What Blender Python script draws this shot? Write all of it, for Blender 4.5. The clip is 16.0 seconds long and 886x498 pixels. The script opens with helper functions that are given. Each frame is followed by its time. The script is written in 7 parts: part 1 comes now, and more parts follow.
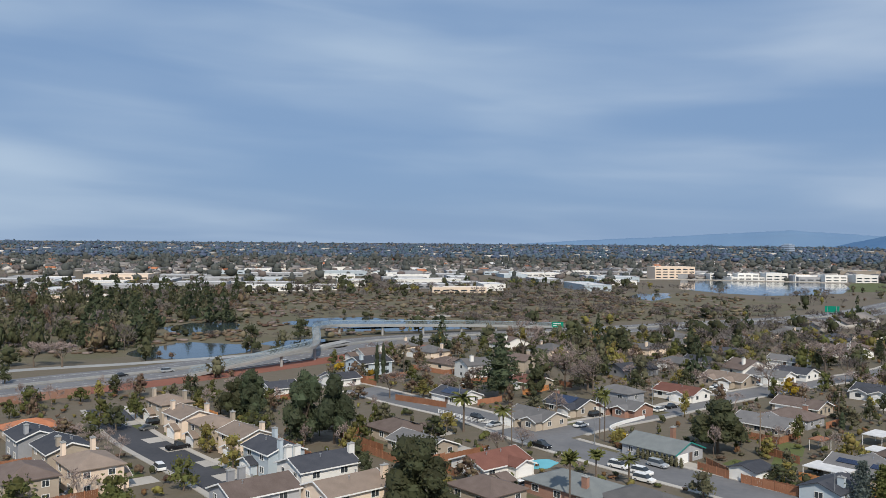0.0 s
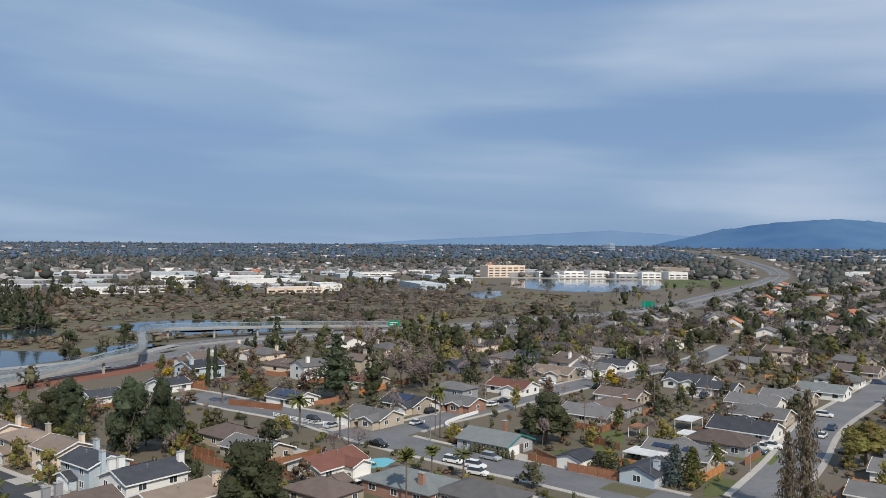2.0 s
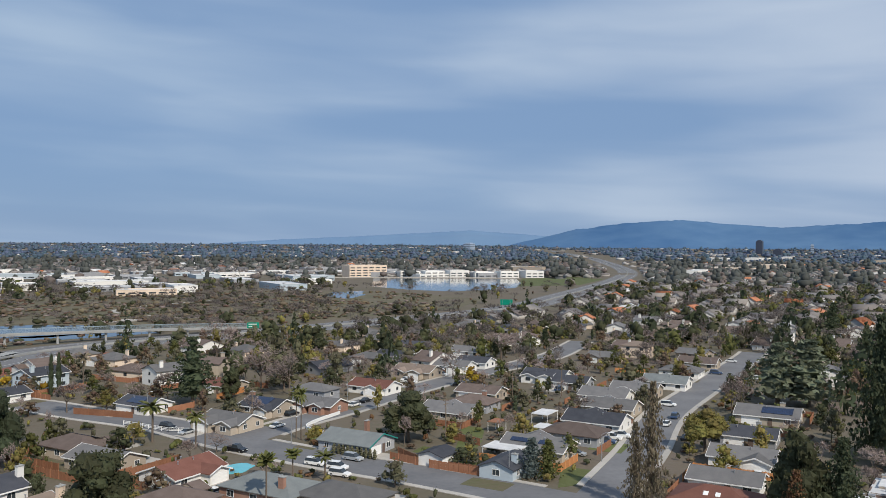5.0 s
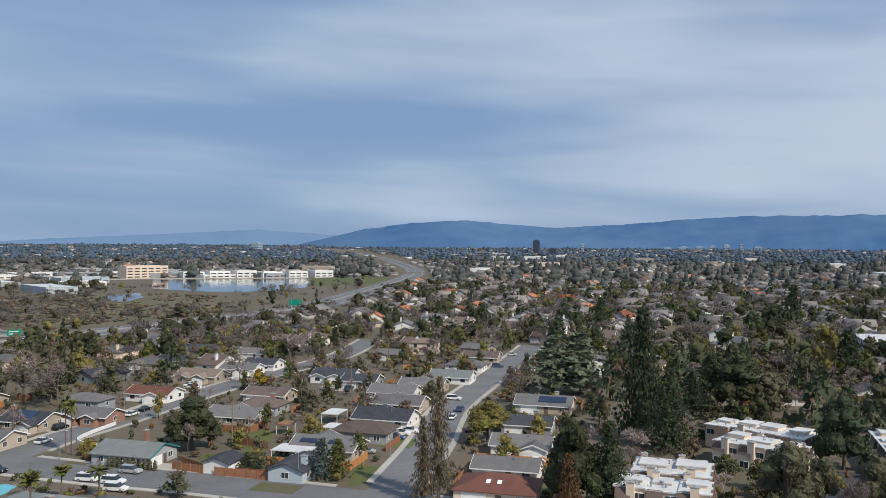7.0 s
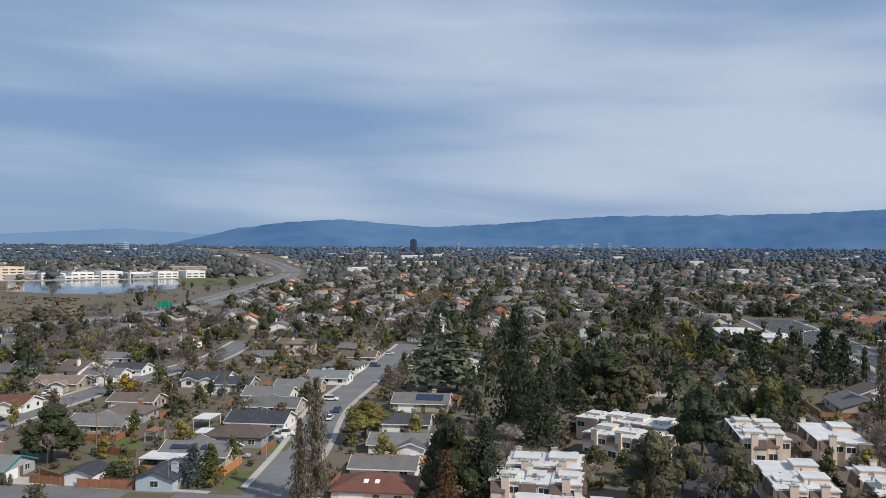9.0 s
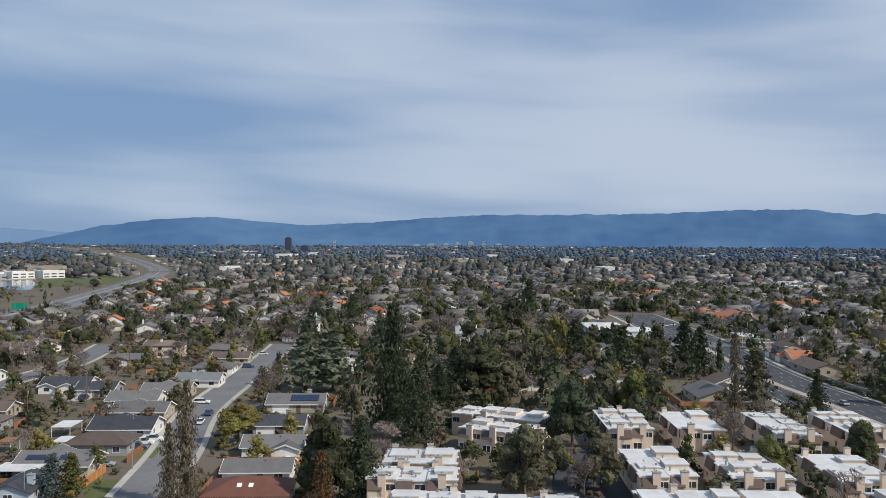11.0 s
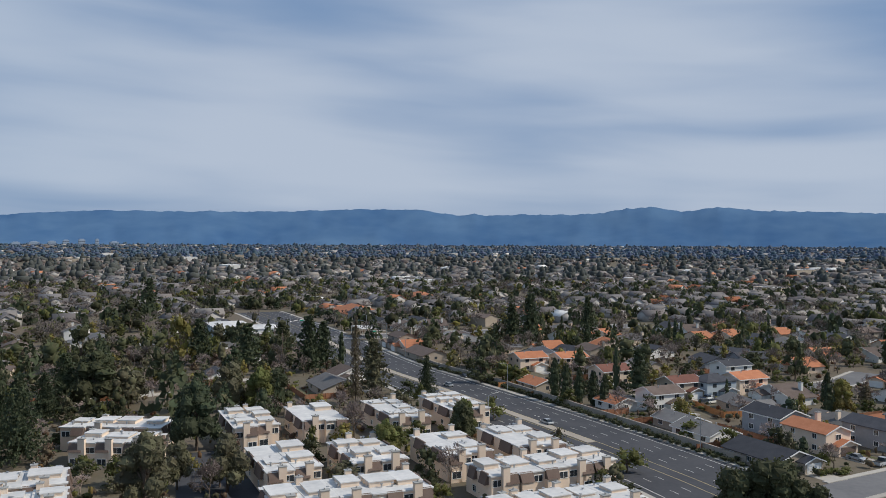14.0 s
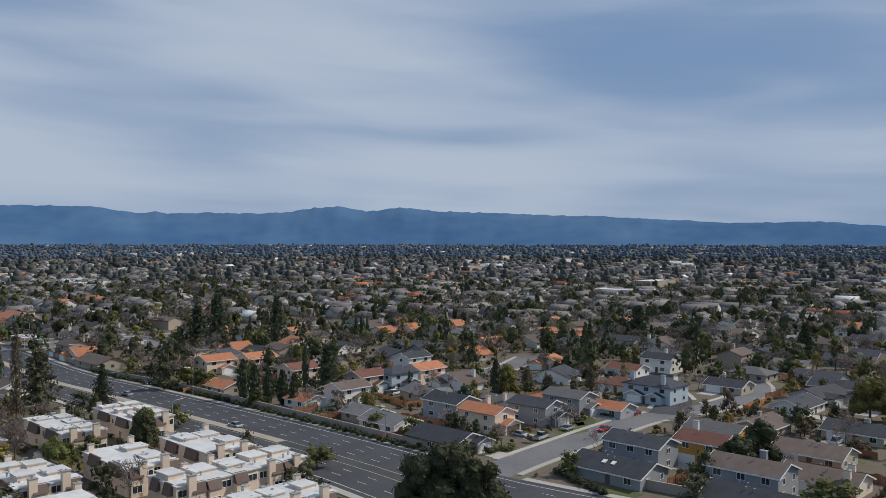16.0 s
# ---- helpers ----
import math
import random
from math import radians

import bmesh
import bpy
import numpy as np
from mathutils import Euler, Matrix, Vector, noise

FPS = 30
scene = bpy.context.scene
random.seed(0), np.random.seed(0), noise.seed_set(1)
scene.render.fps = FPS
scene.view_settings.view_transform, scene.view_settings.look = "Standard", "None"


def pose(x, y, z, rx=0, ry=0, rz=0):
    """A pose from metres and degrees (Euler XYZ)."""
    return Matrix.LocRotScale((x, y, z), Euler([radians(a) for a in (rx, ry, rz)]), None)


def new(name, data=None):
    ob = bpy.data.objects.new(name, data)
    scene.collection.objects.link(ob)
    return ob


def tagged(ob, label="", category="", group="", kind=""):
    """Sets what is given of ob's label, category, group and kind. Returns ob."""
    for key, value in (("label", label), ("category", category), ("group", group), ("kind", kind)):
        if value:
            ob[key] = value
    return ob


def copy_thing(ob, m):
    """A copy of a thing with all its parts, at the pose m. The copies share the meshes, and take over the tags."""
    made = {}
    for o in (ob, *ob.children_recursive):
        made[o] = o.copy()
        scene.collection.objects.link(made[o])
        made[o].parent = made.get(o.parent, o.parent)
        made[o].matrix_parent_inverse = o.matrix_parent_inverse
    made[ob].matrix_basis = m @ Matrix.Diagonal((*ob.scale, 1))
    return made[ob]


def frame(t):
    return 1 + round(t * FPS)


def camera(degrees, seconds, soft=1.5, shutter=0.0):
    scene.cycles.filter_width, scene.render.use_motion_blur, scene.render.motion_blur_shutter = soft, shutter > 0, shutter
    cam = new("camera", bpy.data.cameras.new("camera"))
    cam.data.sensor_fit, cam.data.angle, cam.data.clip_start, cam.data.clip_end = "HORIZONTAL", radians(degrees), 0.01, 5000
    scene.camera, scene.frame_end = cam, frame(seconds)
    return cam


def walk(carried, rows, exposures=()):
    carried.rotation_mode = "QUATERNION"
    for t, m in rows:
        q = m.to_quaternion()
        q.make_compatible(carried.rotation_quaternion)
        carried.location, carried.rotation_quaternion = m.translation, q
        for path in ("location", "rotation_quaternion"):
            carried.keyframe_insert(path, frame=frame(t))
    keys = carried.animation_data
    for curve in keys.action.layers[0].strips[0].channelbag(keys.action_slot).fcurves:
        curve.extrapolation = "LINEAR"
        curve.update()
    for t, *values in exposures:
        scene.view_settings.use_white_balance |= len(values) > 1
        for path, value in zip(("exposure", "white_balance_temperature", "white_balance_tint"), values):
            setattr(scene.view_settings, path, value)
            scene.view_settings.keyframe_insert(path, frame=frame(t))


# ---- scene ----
cam = camera(56.0, 16.0, soft=0.8)
EYE = 50.0
# seconds, yaw, pitch, roll of a craft that hovers and turns on the spot
ROWS = [
    (0.0, -0.000, -0.474, 0.454),
    (0.5, -6.585, -0.421, 0.414),
    (1.0, -9.910, -0.415, 0.365),
    (1.5, -10.747, -0.411, 0.358),
    (2.0, -11.210, -0.411, 0.405),
    (2.5, -15.137, -0.378, 0.365),
    (3.0, -19.584, -0.331, 0.489),
    (3.5, -19.892, -0.367, 0.376),
    (6.0, -23.606, -0.381, 0.386),
    (6.5, -29.943, -0.356, 0.400),
    (7.0, -35.100, -0.319, 0.348),
    (7.5, -36.745, -0.316, 0.353),
    (8.0, -36.960, -0.313, 0.350),
    (8.5, -40.423, -0.313, 0.284),
    (9.0, -43.525, -0.330, 0.258),
    (9.5, -49.128, -0.320, 0.229),
    (12.0, -54.858, -0.498, 0.290),
    (12.5, -60.416, -0.459, 0.232),
    (13.0, -65.962, -0.467, 0.220),
    (13.5, -71.551, -0.454, 0.229),
    (14.0, -77.350, -0.472, 0.227),
    (14.5, -83.822, -0.463, 0.144),
    (15.0, -89.186, -0.468, 0.156),
    (15.5, -91.051, -0.505, 0.142),
    (16.0, -98.530, -0.493, 0.081),
]
walk(cam, [(t, pose(0, 0, EYE, 90 + pitch, 0, yaw) @ pose(0, 0, 0, 0, 0, roll)) for t, yaw, pitch, roll in ROWS], [(0.0, 0.03), (9.0, 0.02), (12.5, -0.05), (16.0, -0.2)])

# ---- light ----
SUN_AZ, SUN_EL = 172.0, 42.0          # clockwise from +y, degrees
world = bpy.data.worlds.new("sky")
scene.world = world
world.use_nodes = True
wn, wl = world.node_tree.nodes, world.node_tree.links
wn.clear()


def wnode(kind, **props):
    n = wn.new(kind)
    for k, v in props.items():
        n.inputs[k].default_value = v
    return n


def wmath(op, a, b=0.0):
    n = wn.new("ShaderNodeMath")
    n.operation = op
    for i, q in enumerate((a, b)):
        if isinstance(q, (int, float)):
            n.inputs[i].default_value = q
        else:
            wl.new(q, n.inputs[i])
    return n.outputs[0]


sky = wn.new("ShaderNodeTexSky")
sky.sky_type, sky.sun_disc = "NISHITA", False
sky.sun_elevation, sky.sun_rotation = radians(SUN_EL), radians(SUN_AZ)
sky.air_density, sky.dust_density, sky.ozone_density = 1.0, 0.5, 3.0
tc = wn.new("ShaderNodeTexCoord")
sep = wn.new("ShaderNodeSeparateXYZ")
wl.new(tc.outputs["Generated"], sep.inputs[0])
# azimuth clockwise from +y and elevation, both in degrees; layers of stratus lie flat along the horizon
azim = wmath("MULTIPLY", wmath("ARCTAN2", sep.outputs[0], sep.outputs[1]), 57.2958)
elev = wmath("MULTIPLY", wmath("ARCSINE", sep.outputs[2]), 57.2958)
flat_el = wmath("MULTIPLY", wmath("POWER", wmath("MAXIMUM", wmath("MULTIPLY", elev, 0.02), 0.0), 0.8), 28.0)
tilted = wmath("ADD", flat_el, wmath("MULTIPLY", azim, 0.03))
comb = wn.new("ShaderNodeCombineXYZ")
wl.new(wmath("MULTIPLY", azim, 0.038), comb.inputs[0])
wl.new(wmath("MULTIPLY", tilted, 0.22), comb.inputs[1])
big = wnode("ShaderNodeTexNoise", Scale=0.9, Detail=2.0, Roughness=0.35, Distortion=0.2)
wl.new(comb.outputs[0], big.inputs["Vector"])
mp = wn.new("ShaderNodeMapping")
mp.inputs["Location"].default_value = (7.3, 2.1, 0)
mp.inputs["Scale"].default_value = (1.0, 1.7, 1)
wl.new(comb.outputs[0], mp.inputs[0])
fine = wnode("ShaderNodeTexNoise", Scale=1.9, Detail=3.5, Roughness=0.42, Distortion=0.3)
wl.new(mp.outputs[0], fine.inputs["Vector"])
cover = wmath("ADD", wmath("MULTIPLY", big.outputs[0], 0.66), wmath("MULTIPLY", fine.outputs[0], 0.34))


def bank(az, el, half_az, half_el, amount, tilt=0.0):
    """A long soft bank of cloud, or a thin place when amount is negative."""
    da = wmath("DIVIDE", wmath("SUBTRACT", azim, az), half_az)
    de = wmath("DIVIDE", wmath("SUBTRACT", wmath("SUBTRACT", elev, el), wmath("MULTIPLY", wmath("SUBTRACT", azim, az), tilt)), half_el)
    q = wmath("ADD", wmath("MULTIPLY", da, da), wmath("MULTIPLY", de, de))
    return wmath("MULTIPLY", wmath("POWER", 2.71828, wmath("MULTIPLY", q, -1.0)), amount * 1.5)


for row in [
    (75, 9.0, 38, 9.0, 0.07, 0.0), (62, 4.6, 42, 1.7, 0.07, 0.0), (24, 11.5, 22, 2.4, 0.05, 0.04), (48, 12.5, 14, 3.0, 0.02, -0.05), (34, 8.6, 22, 1.3, -0.05, 0.0), (0, 4.5, 27, 3.2, -0.075, 0.0), (0, 10, 40, 9, -0.03, 0.0), (14, 6.6, 12, 1.0, 0.03, 0.03),
    (66, 16.5, 10, 2.2, -0.10, -0.1), (73, 11.5, 8, 1.6, -0.07, -0.12), (90, 13.5, 9, 3.5, 0.05, -0.1), (110, 12.0, 13, 3.0, -0.10, 0.0), (78, 14, 10, 4, 0.05, 0.0), (102, 7.0, 8, 0.9, -0.07, 0.0), (82, 9.5, 10, 1.6, -0.04, 0.05), (104, 5.0, 20, 1.6, 0.06, 0.0), (12, 8.0, 26, 1.2, -0.045, 0.0), (20, 16.5, 10, 1.6, -0.06, 0.0),
    (40, 1.2, 70, 1.3, -0.03, 0.0),
]:
    cover = wmath("ADD", cover, bank(*row))
ramp = wn.new("ShaderNodeValToRGB")
ramp.color_ramp.elements[0].position, ramp.color_ramp.elements[0].color = 0.30, (0.10, 0.06, 0.06, 1)
ramp.color_ramp.elements[1].position, ramp.color_ramp.elements[1].color = 0.73, (0.95, 0.95, 0.95, 1)
ramp.color_ramp.interpolation = "EASE"
wl.new(cover, ramp.inputs[0])
dim = wn.new("ShaderNodeVectorMath")
dim.operation = "SCALE"
dim.inputs["Scale"].default_value = 0.09
wl.new(sky.outputs[0], dim.inputs[0])
shade = wn.new("ShaderNodeMixRGB")
shade.inputs[1].default_value = (0.188, 0.31, 0.525, 1)
light_cloud = wn.new("ShaderNodeMixRGB")
light_cloud.inputs[1].default_value, light_cloud.inputs[2].default_value = (0.44, 0.555, 0.70, 1), (0.51, 0.588, 0.715, 1)
wl.new(wmath("MINIMUM", wmath("MAXIMUM", wmath("MULTIPLY", azim, 0.016), 0.0), 1.0), light_cloud.inputs[0])
wl.new(light_cloud.outputs[0], shade.inputs[2])
wl.new(ramp.outputs[0], shade.inputs[0])
mix = wn.new("ShaderNodeMixRGB")
wl.new(wmath("ADD", wmath("MULTIPLY", ramp.outputs[0], 0.08), 0.90), mix.inputs[0])
wl.new(dim.outputs[0], mix.inputs[1])
wl.new(shade.outputs[0], mix.inputs[2])
bg = wn.new("ShaderNodeBackground")
bg.inputs["Strength"].default_value = 1.0
wl.new(mix.outputs[0], bg.inputs[0])
wl.new(bg.outputs[0], wn.new("ShaderNodeOutputWorld").inputs[0])
sun_data = bpy.data.lights.new("sun", "SUN")
sun_data.energy, sun_data.angle, sun_data.color = 3.8, radians(1.2), (1.0, 0.915, 0.79)
sun = new("sun", sun_data)
to_sun = Vector((math.sin(radians(SUN_AZ)) * math.cos(radians(SUN_EL)), math.cos(radians(SUN_AZ)) * math.cos(radians(SUN_EL)), math.sin(radians(SUN_EL))))
sun.matrix_world = Matrix.Translation((0, 0, 300)) @ to_sun.to_track_quat("Z", "Y").to_matrix().to_4x4()


# ---- materials ----
def mat(name, c1, c2, rough=0.85, scale=1.0, bump=0.15, rnd=0.12, metal=0.0, spec=0.3, island=0.0, ratio=0.09, hue=0.0):
    """Two tones mixed by a fine and a coarse noise, with relief and a change from object to object."""
    m = bpy.data.materials.new(name)
    m.use_nodes = True
    n, l = m.node_tree.nodes, m.node_tree.links
    p = n["Principled BSDF"]
    p.inputs["Roughness"].default_value, p.inputs["Metallic"].default_value = rough, metal
    p.inputs["Specular IOR Level"].default_value = spec
    co = n.new("ShaderNodeTexCoord")
    a, b = n.new("ShaderNodeTexNoise"), n.new("ShaderNodeTexNoise")
    for q, s, dt in ((a, scale, 4.0), (b, scale * ratio, 3.0)):
        q.inputs["Scale"].default_value, q.inputs["Detail"].default_value = s, dt
        l.new(co.outputs["Object"], q.inputs["Vector"])
    ad = n.new("ShaderNodeMath")
    ad.operation = "MULTIPLY_ADD"
    l.new(a.outputs[0], ad.inputs[0])
    ad.inputs[1].default_value = 0.9
    ad.inputs[2].default_value = -0.45
    su = n.new("ShaderNodeMath")
    su.operation = "MULTIPLY_ADD"
    l.new(b.outputs[0], su.inputs[0])
    su.inputs[1].default_value = 1.6
    su.inputs[2].default_value = -0.30
    to = n.new("ShaderNodeMath")
    to.use_clamp = True
    l.new(ad.outputs[0], to.inputs[0])
    l.new(su.outputs[0], to.inputs[1])
    mx = n.new("ShaderNodeMixRGB")
    mx.inputs[1].default_value, mx.inputs[2].default_value = (*c1, 1), (*c2, 1)
    l.new(to.outputs[0], mx.inputs[0])
    hv = n.new("ShaderNodeHueSaturation")
    l.new(mx.outputs[0], hv.inputs["Color"])
    oi = n.new("ShaderNodeObjectInfo")
    va = n.new("ShaderNodeMath")
    va.operation = "MULTIPLY_ADD"
    va.inputs[1].default_value, va.inputs[2].default_value = 2 * rnd, 1 - rnd
    l.new(oi.outputs["Random"], va.inputs[0])
    if island:
        ge = n.new("ShaderNodeNewGeometry")
        vi = n.new("ShaderNodeMath")
        vi.operation = "MULTIPLY_ADD"
        vi.inputs[1].default_value = 2 * island
        l.new(ge.outputs["Random Per Island"], vi.inputs[0])
        vj = n.new("ShaderNodeMath")
        vj.operation = "SUBTRACT"
        l.new(va.outputs[0], vj.inputs[0])
        vj.inputs[1].default_value = island
        l.new(vj.outputs[0], vi.inputs[2])
        va = vi
        if hue:
            hh = n.new("ShaderNodeMath")
            hh.operation = "MULTIPLY_ADD"
            hh.inputs[1].default_value, hh.inputs[2].default_value = 2 * hue, 0.5 - hue
            l.new(ge.outputs["Random Per Island"], hh.inputs[0])
            l.new(hh.outputs[0], hv.inputs["Hue"])
    l.new(va.outputs[0], hv.inputs["Value"])
    l.new(hv.outputs[0], p.inputs["Base Color"])
    if bump:
        bp = n.new("ShaderNodeBump")
        bp.inputs["Strength"].default_value, bp.inputs["Distance"].default_value = bump, 0.25 / scale
        l.new(a.outputs[0], bp.inputs["Height"])
        l.new(bp.outputs[0], p.inputs["Normal"])
    return m


def leafy(name, c1, c2, hue=0.02):
    """Foliage: thin enough to let some light through."""
    m = mat(name, c1, c2, 0.75, 2.0, 0.0, 0.20, island=0.2, hue=hue, spec=0.2)
    n, l = m.node_tree.nodes, m.node_tree.links
    p, o = n["Principled BSDF"], n["Material Output"]
    tr, mx = n.new("ShaderNodeBsdfTranslucent"), n.new("ShaderNodeMixShader")
    mx.inputs[0].default_value = 0.27
    l.new(p.inputs["Base Color"].links[0].from_socket, tr.inputs[0])
    l.new(p.outputs[0], mx.inputs[1])
    l.new(tr.outputs[0], mx.inputs[2])
    l.new(mx.outputs[0], o.inputs[0])
    return m


M = {
    "ground": mat("dry_ground", (0.15, 0.12, 0.095), (0.11, 0.10, 0.065), 0.95, 0.35, 0.4, 0, ratio=0.06),
    "marsh": mat("marsh_grass", (0.155, 0.125, 0.085), (0.095, 0.095, 0.055), 0.95, 0.30, 0.5, 0, ratio=0.12),
    "lawn": mat("lawn", (0.075, 0.095, 0.03), (0.115, 0.125, 0.05), 0.95, 1.2, 0.4, 0.25),
    "yard": mat("bare_yard", (0.13, 0.10, 0.07), (0.09, 0.10, 0.045), 0.95, 0.7, 0.4, 0.25),
    "asphalt": mat("worn_asphalt", (0.125, 0.127, 0.135), (0.19, 0.19, 0.195), 0.9, 0.8, 0.1, 0.04, ratio=0.12),
    "asphalt_dark": mat("dark_asphalt", (0.045, 0.048, 0.057), (0.075, 0.077, 0.086), 0.9, 0.8, 0.1, 0.05, ratio=0.12),
    "concrete": mat("pale_concrete", (0.34, 0.32, 0.29), (0.46, 0.43, 0.39), 0.9, 1.3, 0.1, 0.08),
    "concrete_grey": mat("grey_concrete", (0.26, 0.27, 0.27), (0.38, 0.38, 0.37), 0.9, 1.0, 0.1, 0.08),
    "paint": mat("road_paint", (0.62, 0.62, 0.60), (0.45, 0.45, 0.43), 0.8, 3.0, 0, 0.08),
    "paint_yellow": mat("yellow_road_paint", (0.42, 0.35, 0.18), (0.34, 0.29, 0.17), 0.8, 3.0, 0, 0.05),
    "red_bank": mat("red_mulch_bank", (0.20, 0.075, 0.05), (0.26, 0.11, 0.075), 0.95, 0.8, 0.3, 0.05),
    "roof_grey": mat("grey_shingle", (0.115, 0.113, 0.115), (0.165, 0.16, 0.158), 0.85, 5.0, 0.35, 0.22),
    # Slate tone lowered partly to imitate cloud shade over the right-hand houses.
    "roof_slate": mat("slate_shingle", (0.038, 0.041, 0.052), (0.066, 0.069, 0.08), 0.85, 5.0, 0.35, 0.2),
    "roof_brown": mat("brown_shingle", (0.105, 0.078, 0.066), (0.155, 0.12, 0.105), 0.85, 5.0, 0.35, 0.2),
    "roof_tan": mat("tan_shingle", (0.195, 0.152, 0.122), (0.27, 0.212, 0.172), 0.85, 5.0, 0.35, 0.14),
    "roof_red": mat("red_tile", (0.138, 0.058, 0.042), (0.192, 0.085, 0.063), 0.8, 5.0, 0.35, 0.12),
    "roof_orange": mat("orange_tile", (0.36, 0.135, 0.065), (0.48, 0.20, 0.105), 0.8, 5.0, 0.35, 0.14),
    "roof_green": mat("grey_green_shingle", (0.14, 0.155, 0.158), (0.20, 0.215, 0.212), 0.85, 5.0, 0.35, 0.06),
    "roof_white": mat("white_membrane", (0.46, 0.465, 0.47), (0.69, 0.68, 0.66), 0.7, 0.9, 0.1, 0.08, ratio=0.3),
    "cream": mat("cream_stucco", (0.70, 0.56, 0.445), (0.78, 0.65, 0.525), 0.9, 1.6, 0.15, 0.06),
    "white": mat("white_siding", (0.70, 0.69, 0.66), (0.80, 0.79, 0.76), 0.8, 1.6, 0.1, 0.06),
    "beige": mat("beige_siding", (0.36, 0.305, 0.245), (0.46, 0.395, 0.32), 0.85, 1.6, 0.1, 0.16),
    "greywall": mat("grey_siding", (0.26, 0.27, 0.29), (0.36, 0.37, 0.39), 0.85, 1.6, 0.1, 0.16),
    "bluewall": mat("pale_blue_siding", (0.38, 0.45, 0.50), (0.46, 0.52, 0.57), 0.85, 1.6, 0.1, 0.1),
    "brick": mat("brick_wall", (0.26, 0.14, 0.10), (0.36, 0.22, 0.17), 0.9, 4.0, 0.2, 0.1),
    "ochre": mat("ochre_stucco", (0.50, 0.26, 0.06), (0.58, 0.32, 0.09), 0.9, 1.6, 0.1, 0.05),
    "teal": mat("teal_paint", (0.02, 0.20, 0.18), (0.03, 0.27, 0.24), 0.6, 2.0, 0, 0.02),
    "trim": mat("white_trim", (0.74, 0.74, 0.73), (0.82, 0.82, 0.80), 0.6, 3.0, 0, 0.04),
    "brown_trim": mat("brown_shingle_slope", (0.12, 0.085, 0.07), (0.17, 0.125, 0.105), 0.85, 3.0, 0.2, 0.1),
    "fence": mat("redwood_fence", (0.22, 0.095, 0.05), (0.33, 0.16, 0.095), 0.85, 2.5, 0.2, 0.25),
    "fence_orange": mat("new_cedar_fence", (0.46, 0.19, 0.07), (0.55, 0.26, 0.11), 0.85, 2.5, 0.2, 0.1),
    "wall_tan": mat("tan_sound_wall", (0.30, 0.26, 0.22), (0.38, 0.34, 0.29), 0.9, 1.5, 0.2, 0.06),
    "wood": mat("weathered_pole", (0.15, 0.115, 0.085), (0.22, 0.175, 0.135), 0.9, 3.0, 0.2, 0.15),
    "bark": mat("bark", (0.11, 0.085, 0.065), (0.18, 0.145, 0.115), 0.95, 4.0, 0.3, 0.2),
    "twig": mat("bare_twigs", (0.19, 0.15, 0.135), (0.27, 0.215, 0.195), 0.95, 3.0, 0, 0.22, island=0.2),
    "metal": mat("galvanised_steel", (0.36, 0.37, 0.38), (0.46, 0.47, 0.48), 0.45, 3.0, 0.05, 0.1, metal=0.6),
    "mesh_fence": mat("chain_mesh", (0.27, 0.34, 0.38), (0.36, 0.43, 0.47), 0.6, 2.0, 0, 0.03, metal=0.3),
    "sign": mat("green_sign_sheet", (0.0, 0.20, 0.13), (0.0, 0.26, 0.17), 0.5, 2.0, 0, 0.03),
    "glass": mat("dark_window_glass", (0.025, 0.032, 0.04), (0.05, 0.06, 0.07), 0.08, 0.5, 0, 0.2, spec=0.6),
    "solar": mat("solar_cells", (0.012, 0.020, 0.05), (0.02, 0.032, 0.075), 0.18, 1.0, 0, 0.1, spec=0.6),
    "frame": mat("aluminium_frame", (0.45, 0.46, 0.48), (0.5, 0.5, 0.52), 0.4, 2.0, 0, 0, metal=0.7),
    "tyre": mat("tyre_rubber", (0.02, 0.02, 0.02), (0.03, 0.03, 0.03), 0.9, 4, 0, 0),
    "water": mat("still_water", (0.030, 0.045, 0.055), (0.045, 0.06, 0.06), 0.06, 0.25, 0.05, 0, spec=0.5),
    "pool": mat("pool_water", (0.10, 0.42, 0.48), (0.16, 0.50, 0.55), 0.08, 0.6, 0.05, 0, spec=0.5),
    "tarp": mat("dark_cover", (0.03, 0.035, 0.05), (0.05, 0.055, 0.07), 0.7, 2, 0.1, 0.1),
    # Both hill tones have the blue of haze mixed into their base colour.
    "hill": mat("haze_blue_hillside", (0.052, 0.12, 0.245), (0.105, 0.19, 0.31), 1.0, 0.008, 0.0, 0, spec=0.0, ratio=0.22),
    "far_hill": mat("pale_haze_blue_hillside", (0.115, 0.195, 0.32), (0.14, 0.225, 0.345), 1.0, 0.008, 0.0, 0, spec=0.0, ratio=0.22),
    "oak": leafy("evergreen_oak_leaves", (0.048, 0.056, 0.030), (0.092, 0.096, 0.048)),
    "green": leafy("mid_green_leaves", (0.085, 0.095, 0.032), (0.15, 0.152, 0.052)),
    "olive": leafy("grey_green_leaves", (0.1, 0.098, 0.06), (0.16, 0.15, 0.092)),
    "yellow": leafy("yellow_green_leaves", (0.15, 0.135, 0.042), (0.26, 0.215, 0.07)),
    "gold": leafy("golden_leaves", (0.28, 0.19, 0.02), (0.40, 0.27, 0.035)),
    "rust": leafy("rusty_leaves", (0.14, 0.075, 0.04), (0.22, 0.13, 0.065)),
    "pine": leafy("dark_needles", (0.048, 0.064, 0.038), (0.088, 0.104, 0.056)),
    "cedar": leafy("blue_green_needles", (0.13, 0.155, 0.105), (0.2, 0.22, 0.145)),
    "spruce": leafy("blue_needles", (0.08, 0.105, 0.1), (0.14, 0.165, 0.15)),
